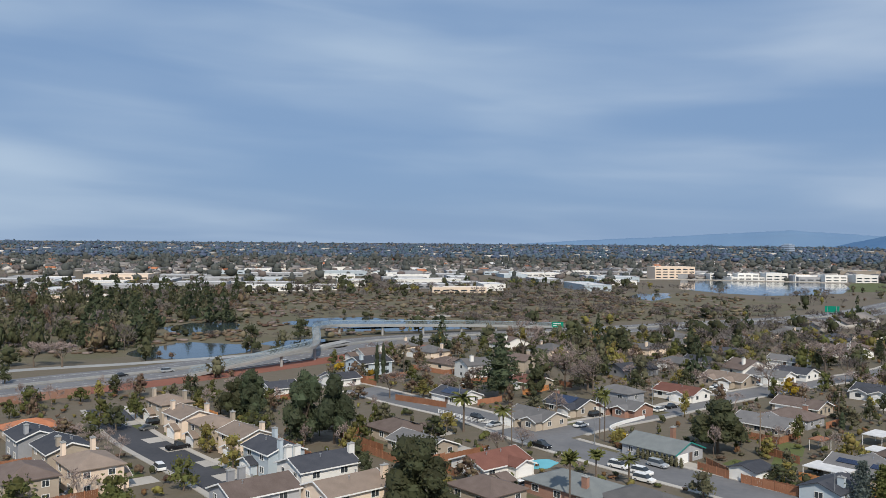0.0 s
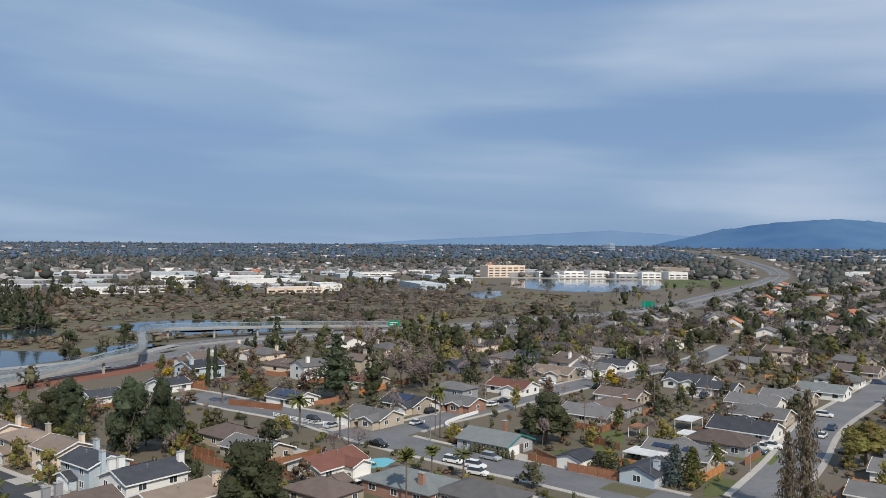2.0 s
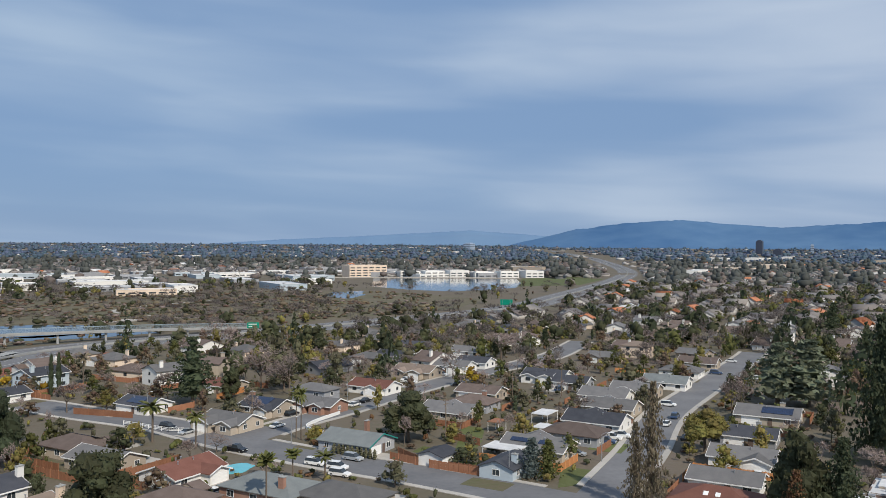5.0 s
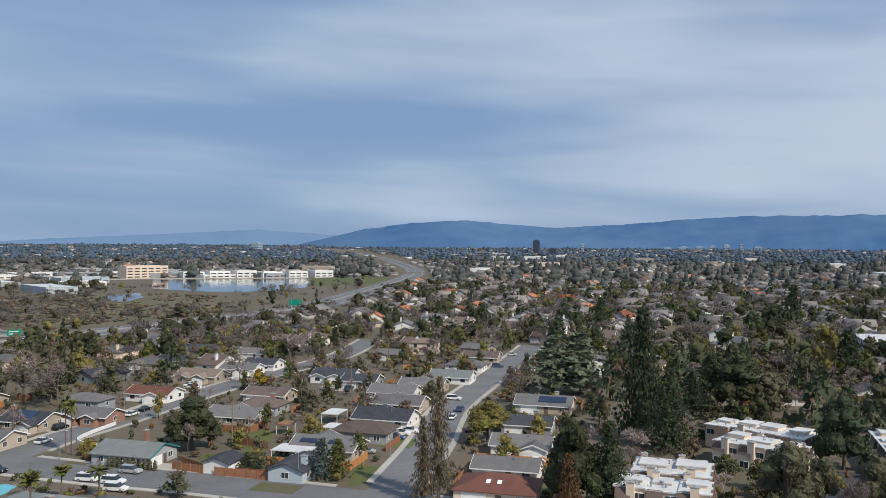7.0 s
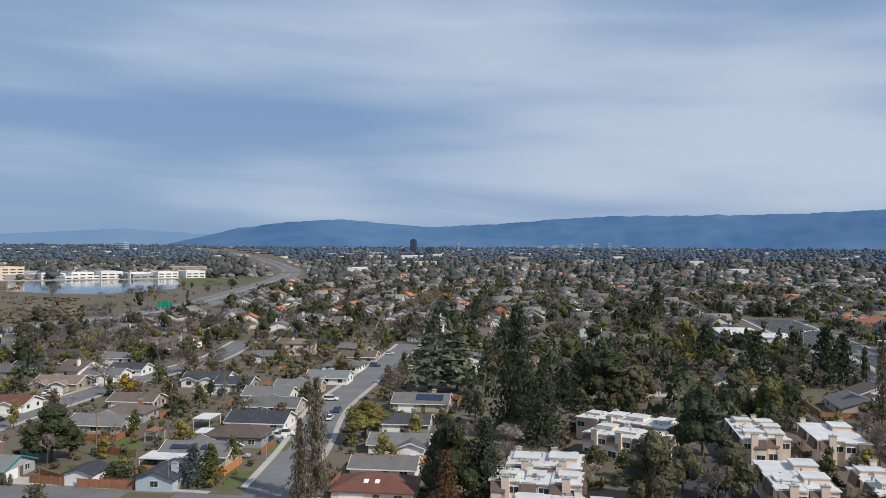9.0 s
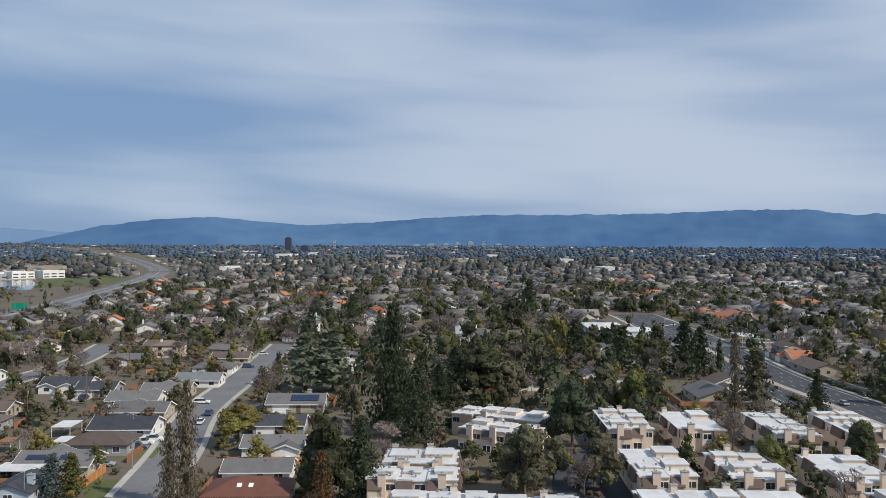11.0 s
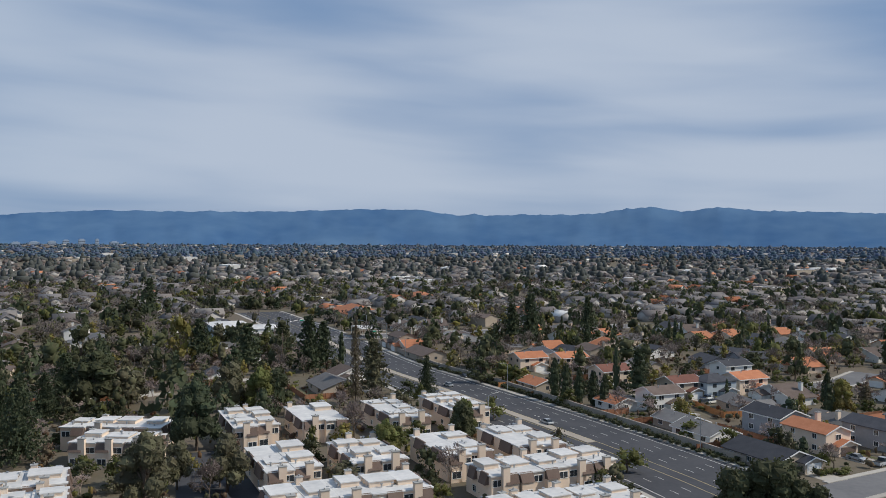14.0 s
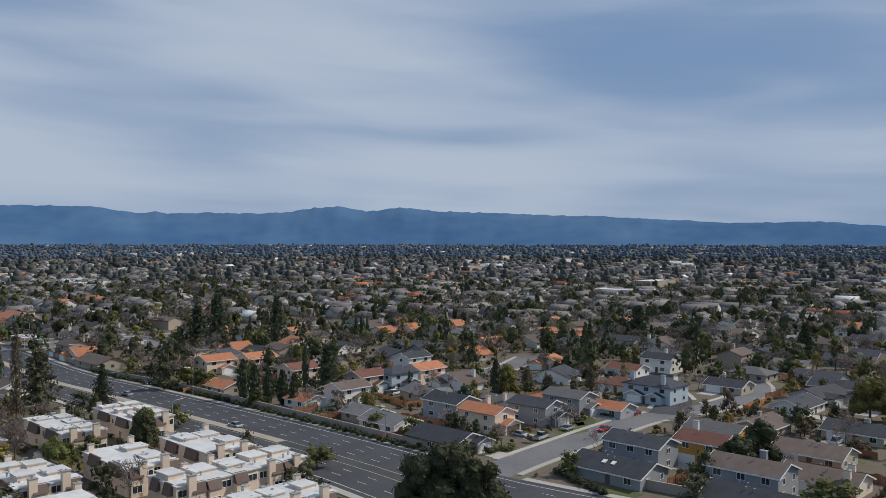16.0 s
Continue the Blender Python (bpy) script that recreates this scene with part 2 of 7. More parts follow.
    "dry": leafy("dry_needles", (0.15, 0.125, 0.085), (0.24, 0.20, 0.14)),
    "palm": leafy("palm_fronds", (0.091, 0.108, 0.033), (0.198, 0.188, 0.068)),
    "brush": leafy("brown_brush", (0.116, 0.081, 0.055), (0.205, 0.15, 0.104), 0.03),
    # Evergreen tone greyed and paled to imitate haze over distance.
    "far_tree": leafy("haze_grey_evergreens", (0.085, 0.10, 0.095), (0.14, 0.145, 0.135), 0.04),
    # Farthest woods: blue haze is put into the leaf colour.
    "hazy_tree": leafy("haze_blue_woods", (0.075, 0.115, 0.17), (0.115, 0.155, 0.205), 0.03),
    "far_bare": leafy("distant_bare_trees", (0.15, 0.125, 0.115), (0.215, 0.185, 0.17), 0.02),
    "far_wall": mat("distant_pale_walls", (0.36, 0.35, 0.34), (0.58, 0.55, 0.52), 0.9, 0.02, 0, 0, island=0.25, ratio=0.5),
    "far_roof": mat("distant_roofs", (0.12, 0.12, 0.13), (0.22, 0.19, 0.17), 0.9, 0.015, 0, 0, island=0.35, ratio=0.5, hue=0.03),
    "tower": mat("dark_curtain_wall", (0.045, 0.055, 0.085), (0.06, 0.075, 0.11), 0.4, 0.1, 0, 0),
    # The haze over these far offices is part of their wall colour.
    "haze_city": mat("hazy_office_walls", (0.26, 0.34, 0.46), (0.36, 0.43, 0.52), 0.9, 0.02, 0, 0, island=0.15, ratio=0.5),
}
CAR = {
    "white": (0.75, 0.75, 0.74), "black": (0.012, 0.013, 0.016), "silver": (0.42, 0.44, 0.46), "red": (0.35, 0.015, 0.02), "blue": (0.04, 0.07, 0.14), "grey": (0.12, 0.125, 0.13),
}
for k, c in CAR.items():
    M["car_" + k] = mat(k + "_car_paint", c, tuple(q * 1.06 for q in c), 0.25, 2.0, 0, 0.04, metal=0.2 if k in ("silver", "grey") else 0.0, spec=0.6)


# ---- mesh helpers ----
class MB:
    """Gathers corners and faces for one mesh."""

    def __init__(self):
        self.v, self.f = [], []

    def poly(self, pts):
        k = len(self.v)
        self.v += [tuple(p) for p in pts]
        self.f.append(tuple(range(k, k + len(pts))))
        return self

    def box(self, x0, y0, z0, x1, y1, z1):
        k = len(self.v)
        self.v += [(x, y, z) for z in (z0, z1) for x, y in ((x0, y0), (x1, y0), (x1, y1), (x0, y1))]
        self.f += [tuple(k + i for i in q) for q in ((3, 2, 1, 0), (4, 5, 6, 7), (0, 1, 5, 4), (1, 2, 6, 5), (2, 3, 7, 6), (3, 0, 4, 7))]
        return self

    def loft(self, rings, closed=True):
        """Rings of equally many points, joined one to the next, with end caps."""
        k, n = len(self.v), len(rings[0])
        for r in rings:
            self.v += [tuple(p) for p in r]
        for i in range(len(rings) - 1):
            a, b = k + i * n, k + (i + 1) * n
            self.f += [(a + j, a + (j + 1) % n, b + (j + 1) % n, b + j) for j in range(n)]
        if closed:
            self.f += [tuple(k + j for j in reversed(range(n))), tuple(k + (len(rings) - 1) * n + j for j in range(n))]
        return self

    def rod(self, p, q, r0, r1, n=6):
        p, q = Vector(p), Vector(q)
        t = (q - p).to_track_quat("Z", "Y").to_matrix()
        ring = lambda c, r: [c + t @ Vector((r * math.cos(6.2832 * i / n), r * math.sin(6.2832 * i / n), 0)) for i in range(n)]
        return self.loft([ring(p, r0), ring(q, r1)])

    def add(self, other, m):
        k = len(self.v)
        self.v += [tuple(m @ Vector(p)) for p in other.v]
        self.f += [tuple(k + i for i in f) for f in other.f]
        return self

    def mesh(self, name):
        me = bpy.data.meshes.new(name)
        me.from_pydata(self.v, [], self.f)
        me.update()
        return me


def part(name, mb, material, parent, label=""):
    ob = new(name, mb if isinstance(mb, bpy.types.Mesh) else mb.mesh(name))
    if not ob.data.materials:
        ob.data.materials.append(M[material])
    ob.parent = parent
    return tagged(ob, label)


def thing(name, m, label, category, group="", kind=""):
    ob = new(name)
    ob.matrix_basis = m
    ob.empty_display_size = 0.3
    return tagged(ob, label, category, group, kind)


def solid(name, mb, material, label, category, kind="structure"):
    ob = new(name, mb.mesh(name))
    ob.data.materials.append(M[material])
    return tagged(ob, label, category, kind=kind)


def smooth_line(pts, step=6.0):
    """Points along a soft curve through pts."""
    P = [Vector((*p, 0)) if len(p) == 2 else Vector(p) for p in pts]
    P = [2 * P[0] - P[1]] + P + [2 * P[-1] - P[-2]]
    out = []
    for i in range(1, len(P) - 2):
        a, b, c, d = P[i - 1:i + 3]
        n = max(1, int((c - b).length / step))
        for j in range(n):
            t = j / n
            out.append(0.5 * ((2 * b) + (c - a) * t + (2 * a - 5 * b + 4 * c - d) * t * t + (3 * b - a - 3 * c + d) * t ** 3))
    return out + [P[-2]]


def sides(line, off):
    """The line moved sideways by off (left: plus)."""
    out = []
    for i, p in enumerate(line):
        d = (line[min(i + 1, len(line) - 1)] - line[max(i - 1, 0)])
        d.z = 0
        d.normalize()
        out.append(p + Vector((-d.y, d.x, 0)) * off)
    return out


def ribbon(mb, line, a, b, z0, z1):
    """A slab between the offsets a and b of a line, from z0 to z1 above it."""
    A, B = sides(line, a), sides(line, b)
    rings = [[(p.x, p.y, p.z + z0), (q.x, q.y, q.z + z0), (q.x, q.y, q.z + z1), (p.x, p.y, p.z + z1)] for p, q in zip(A, B)]
    return mb.loft(rings)


def dashes(mb, line, off, z, w=0.15, on=3.0, gap=6.0):
    run, draw = 0.0, True
    for p, q in zip(sides(line, off), sides(line, off)[1:]):
        L, s = (q - p).length, 0.0
        d = (q - p).normalized() if L else Vector((1, 0, 0))
        n = Vector((-d.y, d.x, 0)) * w / 2
        while s < L:
            k = run % (on + gap)
            e = min(L - s, (on - k) if k < on else (on + gap - k)) + 1e-4
            if k < on:
                a, b = p + d * s, p + d * min(s + e, L)
                up = Vector((0, 0, z))
                mb.poly([a - n + up, b - n + up, b + n + up, a + n + up])
            s, run = s + e, run + e


def plate(mb, pts, z0, z1):
    """A flat slab over a polygon."""
    return mb.loft([[(x, y, z0) for x, y in pts], [(x, y, z1) for x, y in pts]])


def blob(cx, cy, rx, ry, turn=0, n=28, rough=0.16, seed=0):
    """An uneven closed outline, for ponds and beds."""
    out = []
    for i in range(n):
        a = 6.28318 * i / n
        r = 1 + rough * noise.noise((math.cos(a) * 1.7 + seed, math.sin(a) * 1.7, seed * 3.1)) * 2
        x, y = rx * r * math.cos(a), ry * r * math.sin(a)
        c, s = math.cos(radians(turn)), math.sin(radians(turn))
        out.append((cx + x * c - y * s, cy + x * s + y * c))
    return out


# ---- kinds of things ----
def at(x, y, yaw=0.0, s=None, z=0.0):
    m = Matrix.Translation((x, y, z)) @ Matrix.Rotation(radians(yaw), 4, "Z")
    return m @ Matrix.Diagonal((*s, 1)) if s else m


def gable_walls(mb, x0, y0, x1, y1, h, rise, along="x"):
    """A wall block whose ends run up into gables; the ridge runs along x or y."""
    if along == "x":
        ym = (y0 + y1) / 2
        end = lambda x: [(x, y0, 0), (x, y1, 0), (x, y1, h), (x, ym, h + rise), (x, y0, h)]
        return mb.loft([end(x0), end(x1)])
    xm = (x0 + x1) / 2
    end = lambda y: [(x1, y, 0), (x0, y, 0), (x0, y, h), (xm, y, h + rise), (x1, y, h)]
    return mb.loft([end(y0), end(y1)])


def gable_roof(mb, x0, y0, x1, y1, h, rise, along="x", over=0.5, th=0.16):
    """Two thick slopes that meet at a ridge, with eaves on every side."""
    if along == "x":
        ym, half = (y0 + y1) / 2, (y1 - y0) / 2
        k = rise / half
        sec = lambda x: [(x, y0 - over, h - k * over), (x, ym, h + rise), (x, y1 + over, h - k * over), (x, y1 + over, h - k * over + th), (x, ym, h + rise + th), (x, y0 - over, h - k * over + th)]
        return mb.loft([sec(x0 - over), sec(x1 + over)])
    xm, half = (x0 + x1) / 2, (x1 - x0) / 2
    k = rise / half
    sec = lambda y: [(x0 - over, y, h - k * over), (xm, y, h + rise), (x1 + over, y, h - k * over), (x1 + over, y, h - k * over + th), (xm, y, h + rise + th), (x0 - over, y, h - k * over + th)]
    return mb.loft([sec(y0 - over), sec(y1 + 0.0 if over < 0 else y1 + over)])


def hip_roof(mb, x0, y0, x1, y1, h, rise, over=0.5, th=0.14):
    x0, x1, y0, y1 = x0 - over, x1 + over, y0 - over, y1 + over
    half = min(x1 - x0, y1 - y0) / 2
    if x1 - x0 >= y1 - y0:
        r = [(x0 + half, (y0 + y1) / 2), (x1 - half, (y0 + y1) / 2)]
    else:
        r = [((x0 + x1) / 2, y0 + half), ((x0 + x1) / 2, y1 - half)]
    mb.box(x0, y0, h - 0.04, x1, y1, h + th)
    z, zt = h + th, h + th + rise
    a, b = (*r[0], zt), (*r[1], zt)
    c = [(x0, y0, z), (x1, y0, z), (x1, y1, z), (x0, y1, z)]
    if x1 - x0 >= y1 - y0:
        for q in ([c[0], c[1], b, a], [c[1], c[2], b], [c[2], c[3], a, b], [c[3], c[0], a]):
            mb.poly(q)
    else:
        for q in ([c[0], c[1], a], [c[1], c[2], b, a], [c[2], c[3], b], [c[3], c[0], a, b]):
            mb.poly(q)
    return mb


WINDOW = {}


def window(parent, x, y, z, w, h, side, trim="trim", simple=False):
    """A framed window set on a wall; side: 0 front (-y), 1 right (+x), 2 back, 3 left."""
    turn = parent.matrix_basis.to_euler().z + radians((-90, 0, 90, 180)[side])
    here = parent.matrix_basis.translation
    if here.x * math.cos(turn) + here.y * math.sin(turn) > 0:
        return None      # the side that nobody sees stays blank
    simple = simple or math.hypot(here.x, here.y) > 270
    key = (w, h, trim)
    if key not in WINDOW:
        f, p = MB(), MB()
        t = 0.10
        for q in ((-w / 2 - t, -h / 2 - t, w / 2 + t, -h / 2), (-w / 2 - t, h / 2, w / 2 + t, h / 2 + t), (-w / 2 - t, -h / 2, -w / 2, h / 2), (w / 2, -h / 2, w / 2 + t, h / 2), (-0.03, -h / 2, 0.03, h / 2)):
            f.box(q[0], -0.07, q[1], q[2], 0.02, q[3])
        p.box(-w / 2, -0.03, -h / 2, w / 2, 0.02, h / 2)
        WINDOW[key] = (f.mesh("window"), p.mesh("pane"))
    fm, pm = WINDOW[key]
    if simple:
        ob = part("window", pm, "glass", parent)
        ob.matrix_basis = Matrix.Translation((x, y, z)) @ Matrix.Rotation(radians((0, 90, 180, 270)[side]), 4, "Z")
        return ob
    ob = part("window", fm, trim, parent)
    ob.matrix_basis = Matrix.Translation((x, y, z)) @ Matrix.Rotation(radians((0, 90, 180, 270)[side]), 4, "Z")
    part("pane", pm, "glass", ob)
    return ob


def garage_door(parent, x, y, w=4.9, h=2.2, material="trim", side=0):
    mb = MB()
    n = 4
    for i in range(n):
        mb.box(-w / 2, -0.05, i * h / n, w / 2, 0.02, (i + 1) * h / n - 0.05)
    mb.box(-w / 2, -0.02, 0, w / 2, 0.02, h)
    ob = part("garage_door", mb, material, parent)
    ob.matrix_basis = Matrix.Translation((x, y, 0.03)) @ Matrix.Rotation(radians((0, 90, 180, 270)[side]), 4, "Z")


def chimney(parent, x, y, z0, z1, material, sx=1.3, sy=0.8):
    mb = MB().box(-sx / 2, -sy / 2, z0, sx / 2, sy / 2, z1)
    ob = part("chimney", mb, material, parent)
    ob.matrix_basis = Matrix.Translation((x, y, 0))
    cap = MB().box(-sx / 2 - 0.1, -sy / 2 - 0.1, z1, sx / 2 + 0.1, sy / 2 + 0.1, z1 + 0.14)
    cap.rod((0, 0, z1 + 0.14), (0, 0, z1 + 0.45), 0.16, 0.14)
    part("chimney_cap", cap, "concrete_grey", ob)


PANEL = []
LOTS = []


def solar_array(parent, x, y, z, slope, cols, rws, flip=1, side=0):
    """Rows of framed panels lying on a roof slope."""
    if not PANEL:
        PANEL.append(MB().box(-0.50, -0.83, 0, 0.50, 0.83, 0.04).mesh("solar_panel"))
    base = Matrix.Translation((x, y, z)) @ Matrix.Rotation(radians((0, 90, 180, 270)[side]), 4, "Z") @ Matrix.Rotation(math.atan(slope) * flip, 4, "X")
    for i in range(cols):
        for j in range(rws):
            ob = part("solar_panel", PANEL[0], "solar", parent)
            ob.matrix_basis = base @ Matrix.Translation(((i - (cols - 1) / 2) * 1.02, (j - (rws - 1) / 2) * 1.68, 0.12))


def house(x, y, yaw, w, d, roof="roof_grey", wall="beige", storeys=1, kind="gable", wing=None, wing2=None, chim=(), solar=(), vents=2, sky=0, garage="trim", pitch=0.36, label="", detail=2, group="houses of the quarter", top=None, trim="trim", chim_wall=None):
    """A house whose front is local -y. wing: (x, width, length) of a one-storey gable in front with the garage door; top: (x, width) of the upper storey."""
    if not label:      # bodies scaled to fit the camera's view, close to 13 by 10 metres
        w, d = w * 0.87, d * 0.87
        wing, wing2 = ((q[0] * 0.87, q[1] * 0.9, q[2] * 0.87) if q else None for q in (wing, wing2))
        chim = [(a * 0.87, b * 0.87) for a, b in chim]
        solar = [(a * 0.87, b * 0.87, max(2, int(c * 0.87)), r) for a, b, c, r in solar]
    ob = thing("house", at(x, y, yaw), label or "%s house with a %s roof" % (WALL_WORD[wall], ROOF_WORD[roof]), "house", group)
    h = 2.55 * storeys + 0.15 * (storeys - 1)
    X0, X1, Y0, Y1 = -w / 2, w / 2, -d / 2, d / 2
    walls, rf = MB(), MB()
    rise = pitch * d / 2
    if kind == "gable":
        gable_walls(walls, X0, Y0, X1, Y1, h, rise)
        gable_roof(rf, X0, Y0, X1, Y1, h, rise)
    elif kind == "cross":
        rise = pitch * w / 2
        gable_walls(walls, X0, Y0, X1, Y1, h, rise, "y")
        gable_roof(rf, X0, Y0, X1, Y1, h, rise, "y")
    else:
        rise = pitch * min(w, d) / 2 + 0.2
        walls.box(X0, Y0, 0, X1, Y1, h)
        hip_roof(rf, X0, Y0, X1, Y1, h, rise)
    part("wall", walls, wall, ob)
    part("roof", rf, roof, ob)
    fas = MB()
    if kind == "gable" and detail > 1:
        k = rise / (d / 2)
        for xe in (X0 - 0.56, X1 + 0.51):
            for s in (-1, 1):
                ye = s * (d / 2 + 0.55)
                a, b = (xe, ye, h - k * 0.55 - 0.12), (xe, 0, h + rise - 0.06)
                fas.loft([[(a[0], a[1], a[2]), (a[0] + 0.06, a[1], a[2]), (a[0] + 0.06, a[1], a[2] + 0.30), (a[0], a[1], a[2] + 0.30)], [(b[0], b[1], b[2]), (b[0] + 0.06, b[1], b[2]), (b[0] + 0.06, b[1], b[2] + 0.30), (b[0], b[1], b[2] + 0.30)]])
        for s in (-1, 1):
            ye = s * (d / 2 + 0.53)
            fas.box(X0 - 0.5, ye - 0.03, h - k * 0.5 - 0.14, X1 + 0.5, ye + 0.03, h - k * 0.5 + 0.12)
    if kind == "cross":
        for ye in (Y0 - 0.57,):
            for s in (-1, 1):
                fas.loft([[(s * (w / 2 + 0.55), ye, h - pitch * 0.55 - 0.12), (s * (w / 2 + 0.55), ye + 0.06, h - pitch * 0.55 - 0.12), (s * (w / 2 + 0.55), ye + 0.06, h - pitch * 0.55 + 0.18), (s * (w / 2 + 0.55), ye, h - pitch * 0.55 + 0.18)], [(0, ye, h + rise - 0.06), (0, ye + 0.06, h + rise - 0.06), (0, ye + 0.06, h + rise + 0.24), (0, ye, h + rise + 0.24)]])
    wings = [q for q in (wing, wing2) if q]
    hw = 2.5
    for i, (wx, ww, wlen) in enumerate(wings):
        wm, wr = MB(), MB()
        wrise = pitch * ww / 2
        back = Y0 + (min(ww / 2, d / 2) if storeys == 1 and kind == "gable" else 0.3)
        gable_walls(wm, wx - ww / 2, Y0 - wlen, wx + ww / 2, Y0 + 0.2, hw, wrise, "y")
        gable_roof(wr, wx - ww / 2, Y0 - wlen, wx + ww / 2, back - 0.5, hw + 0.02, wrise, "y")
        part("wing_wall", wm, wall, ob)
        part("wing_roof", wr, roof, ob)
        for s in (-1, 1) if detail > 1 else ():
            xe = wx + s * (ww / 2 + 0.55)
            k = pitch
            fas.loft([[(xe, Y0 - wlen - 0.57, hw - k * 0.55 - 0.12), (xe, Y0 - wlen - 0.51, hw - k * 0.55 - 0.12), (xe, Y0 - wlen - 0.51, hw - k * 0.55 + 0.18), (xe, Y0 - wlen - 0.57, hw - k * 0.55 + 0.18)], [(wx, Y0 - wlen - 0.57, hw + wrise - 0.06), (wx, Y0 - wlen - 0.51, hw + wrise - 0.06), (wx, Y0 - wlen - 0.51, hw + wrise + 0.24), (wx, Y0 - wlen - 0.57, hw + wrise + 0.24)]])
        if i == 0 and garage:
            garage_door(ob, wx, Y0 - wlen, min(4.9, ww - 1.2), 2.15, garage)
        elif detail > 1:
            window(ob, wx, Y0 - wlen, 1.5, 1.8, 1.2, 0)
    for i in range(0, len(fas.v), 8):
        board = MB()
        board.v, board.f = fas.v[i:i + 8], [tuple(k - i for k in f) for f in fas.f if i <= f[0] < i + 8]
        part("fascia_board", board, trim, ob)
    if not wings and garage:
        garage_door(ob, X0 + w * 0.25, Y0, min(4.9, w * 0.4), 2.15, garage)
    if detail > 0:
        dm = MB().box(-0.5, -0.06, 0, 0.5, 0.02, 2.05)
        dm.box(-0.6, -0.04, 0, -0.5, 0.02, 2.15).box(0.5, -0.04, 0, 0.6, 0.02, 2.15).box(-0.6, -0.04, 2.05, 0.6, 0.02, 2.15)
        do = part("door", dm, "brown_trim", ob)
        do.matrix_basis = Matrix.Translation((w * 0.06, Y0, 0.03))
        step, plain = (4.6, False) if detail > 1 else (9.0, True)
        for s in range(storeys):
            zc = 1.5 + s * 2.65
            for side, run, off in ((0, w, Y0), (2, w, Y1), (1, d, X1), (3, d, X0)):
                n = max(1, int(run / step))
                for i in range(n):
                    p = -run / 2 + run * (i + 0.5) / n
                    if side == 0:
                        if s == 0 and (any(abs(p - q[0]) < q[1] / 2 + 0.8 for q in wings) or abs(p - w * 0.06) < 1.4 or (not wings and p < 0)):
                            continue
                        window(ob, p, off, zc, 1.6, 1.2, 0, simple=plain)
                    elif side == 2:
                        window(ob, p, off, zc, 1.6, 1.2, 2, simple=plain)
                    else:
                        window(ob, off, p, zc, 1.2, 1.1, side, simple=plain)
    LOTS.append((x, y, yaw, w, d, wings[0] if wings else (X0 + w * 0.25, 6.0, 0.0), bool(garage), detail))
    cw = chim_wall or wall
    for cx, cy in chim:
        zt = h + rise + (0.9 if storeys == 1 else 1.3)
        chimney(ob, cx, cy, 0.0, zt, cw)
    k = rise / (d / 2)
    for i in range(vents if detail > 1 else 0):
        vx, vy = X0 + w * (0.25 + 0.4 * ((i * 0.618 + w) % 1)), (d / 4) * (0.6 if i % 2 else -0.5)
        vz = h + rise - k * abs(vy)
        if kind == "gable":
            part("vent_pipe", MB().rod((vx, vy, vz), (vx, vy, vz + 0.65), 0.12, 0.12).rod((vx, vy, vz + 0.65), (vx, vy, vz + 0.78), 0.2, 0.2), "frame", ob)
    for i in range(sky):
        sx, sy = -1.5 + 2.2 * i, -d / 4
        sm = MB().box(-0.45, -0.6, 0, 0.45, 0.6, 0.16)
        so = part("skylight", sm, "trim", ob)
        so.matrix_basis = Matrix.Translation((sx, sy, h + rise - k * abs(sy) + 0.16)) @ Matrix.Rotation(math.atan(k), 4, "X")
    for sx, sy, cols, rws in solar:
        solar_array(ob, sx, sy, h + rise - k * abs(sy) + 0.18, k, cols, rws, 1 if sy < 0 else -1)
    return ob


ROOF_WORD = {"roof_grey": "grey shingle", "roof_slate": "dark slate shingle", "roof_brown": "brown shingle", "roof_tan": "tan shingle", "roof_red": "red-brown tile", "roof_orange": "orange tile", "roof_green": "grey-green shingle", "roof_white": "white"}
WALL_WORD = {"cream": "cream stucco", "white": "white-walled", "beige": "beige", "greywall": "grey-sided", "bluewall": "pale blue", "brick": "brick-faced", "ochre": "ochre stucco", "far_wall": "pale"}


def townhouse(x, y, yaw, w, d, seed, group="townhouses with white flat roofs", label="cream stucco townhouse with stepped white flat roofs and brown slopes"):
    """A two-storey block of flat white roofs at several levels, with brown shingle slopes and tall stucco chimneys."""
    rg = random.Random(seed)
    ob = thing("townhouse", at(x, y, yaw), label, "townhouse", group)
    h = 5.3
    n, rows_ = max(2, int(round(w / 6.0))), max(1, int(round(d / 8.0)))
    cell, deep = w / n, d / rows_
    for i in range(n):
        cx = -w / 2 + cell * (i + 0.5)
        jog = rg.uniform(-1.6, 0.8) if rows_ > 1 else rg.uniform(-0.7, 0.4)
        y0 = -d / 2 + jog
        hh = h + rg.uniform(-0.15, 0.35)
        wall = part("wall", MB().box(cx - cell / 2, y0, 0, cx + cell / 2, d / 2, hh), "cream", ob)
        part("roof", MB().box(cx - cell / 2 - (0.3 if i == 0 else -0.01), y0 - 0.3, hh, cx + cell / 2 + (0.3 if i == n - 1 else -0.01), d / 2 + 0.3, hh + 0.26), "roof_white", ob)
        for j in range(rows_):
            if rg.random() < 0.25 and rows_ > 1:
                continue
            py = -d / 2 + deep * (j + 0.5) + rg.uniform(-0.8, 0.8) + (0.8 if j == 0 else 0)
            pw, pd, ph = cell * rg.uniform(0.55, 0.85), deep * rg.uniform(0.35, 0.55), rg.uniform(0.5, 1.25)
            pent = part("raised_wall", MB().box(-pw / 2, -pd / 2, hh + 0.2, pw / 2, pd / 2, hh + ph), "cream", ob)
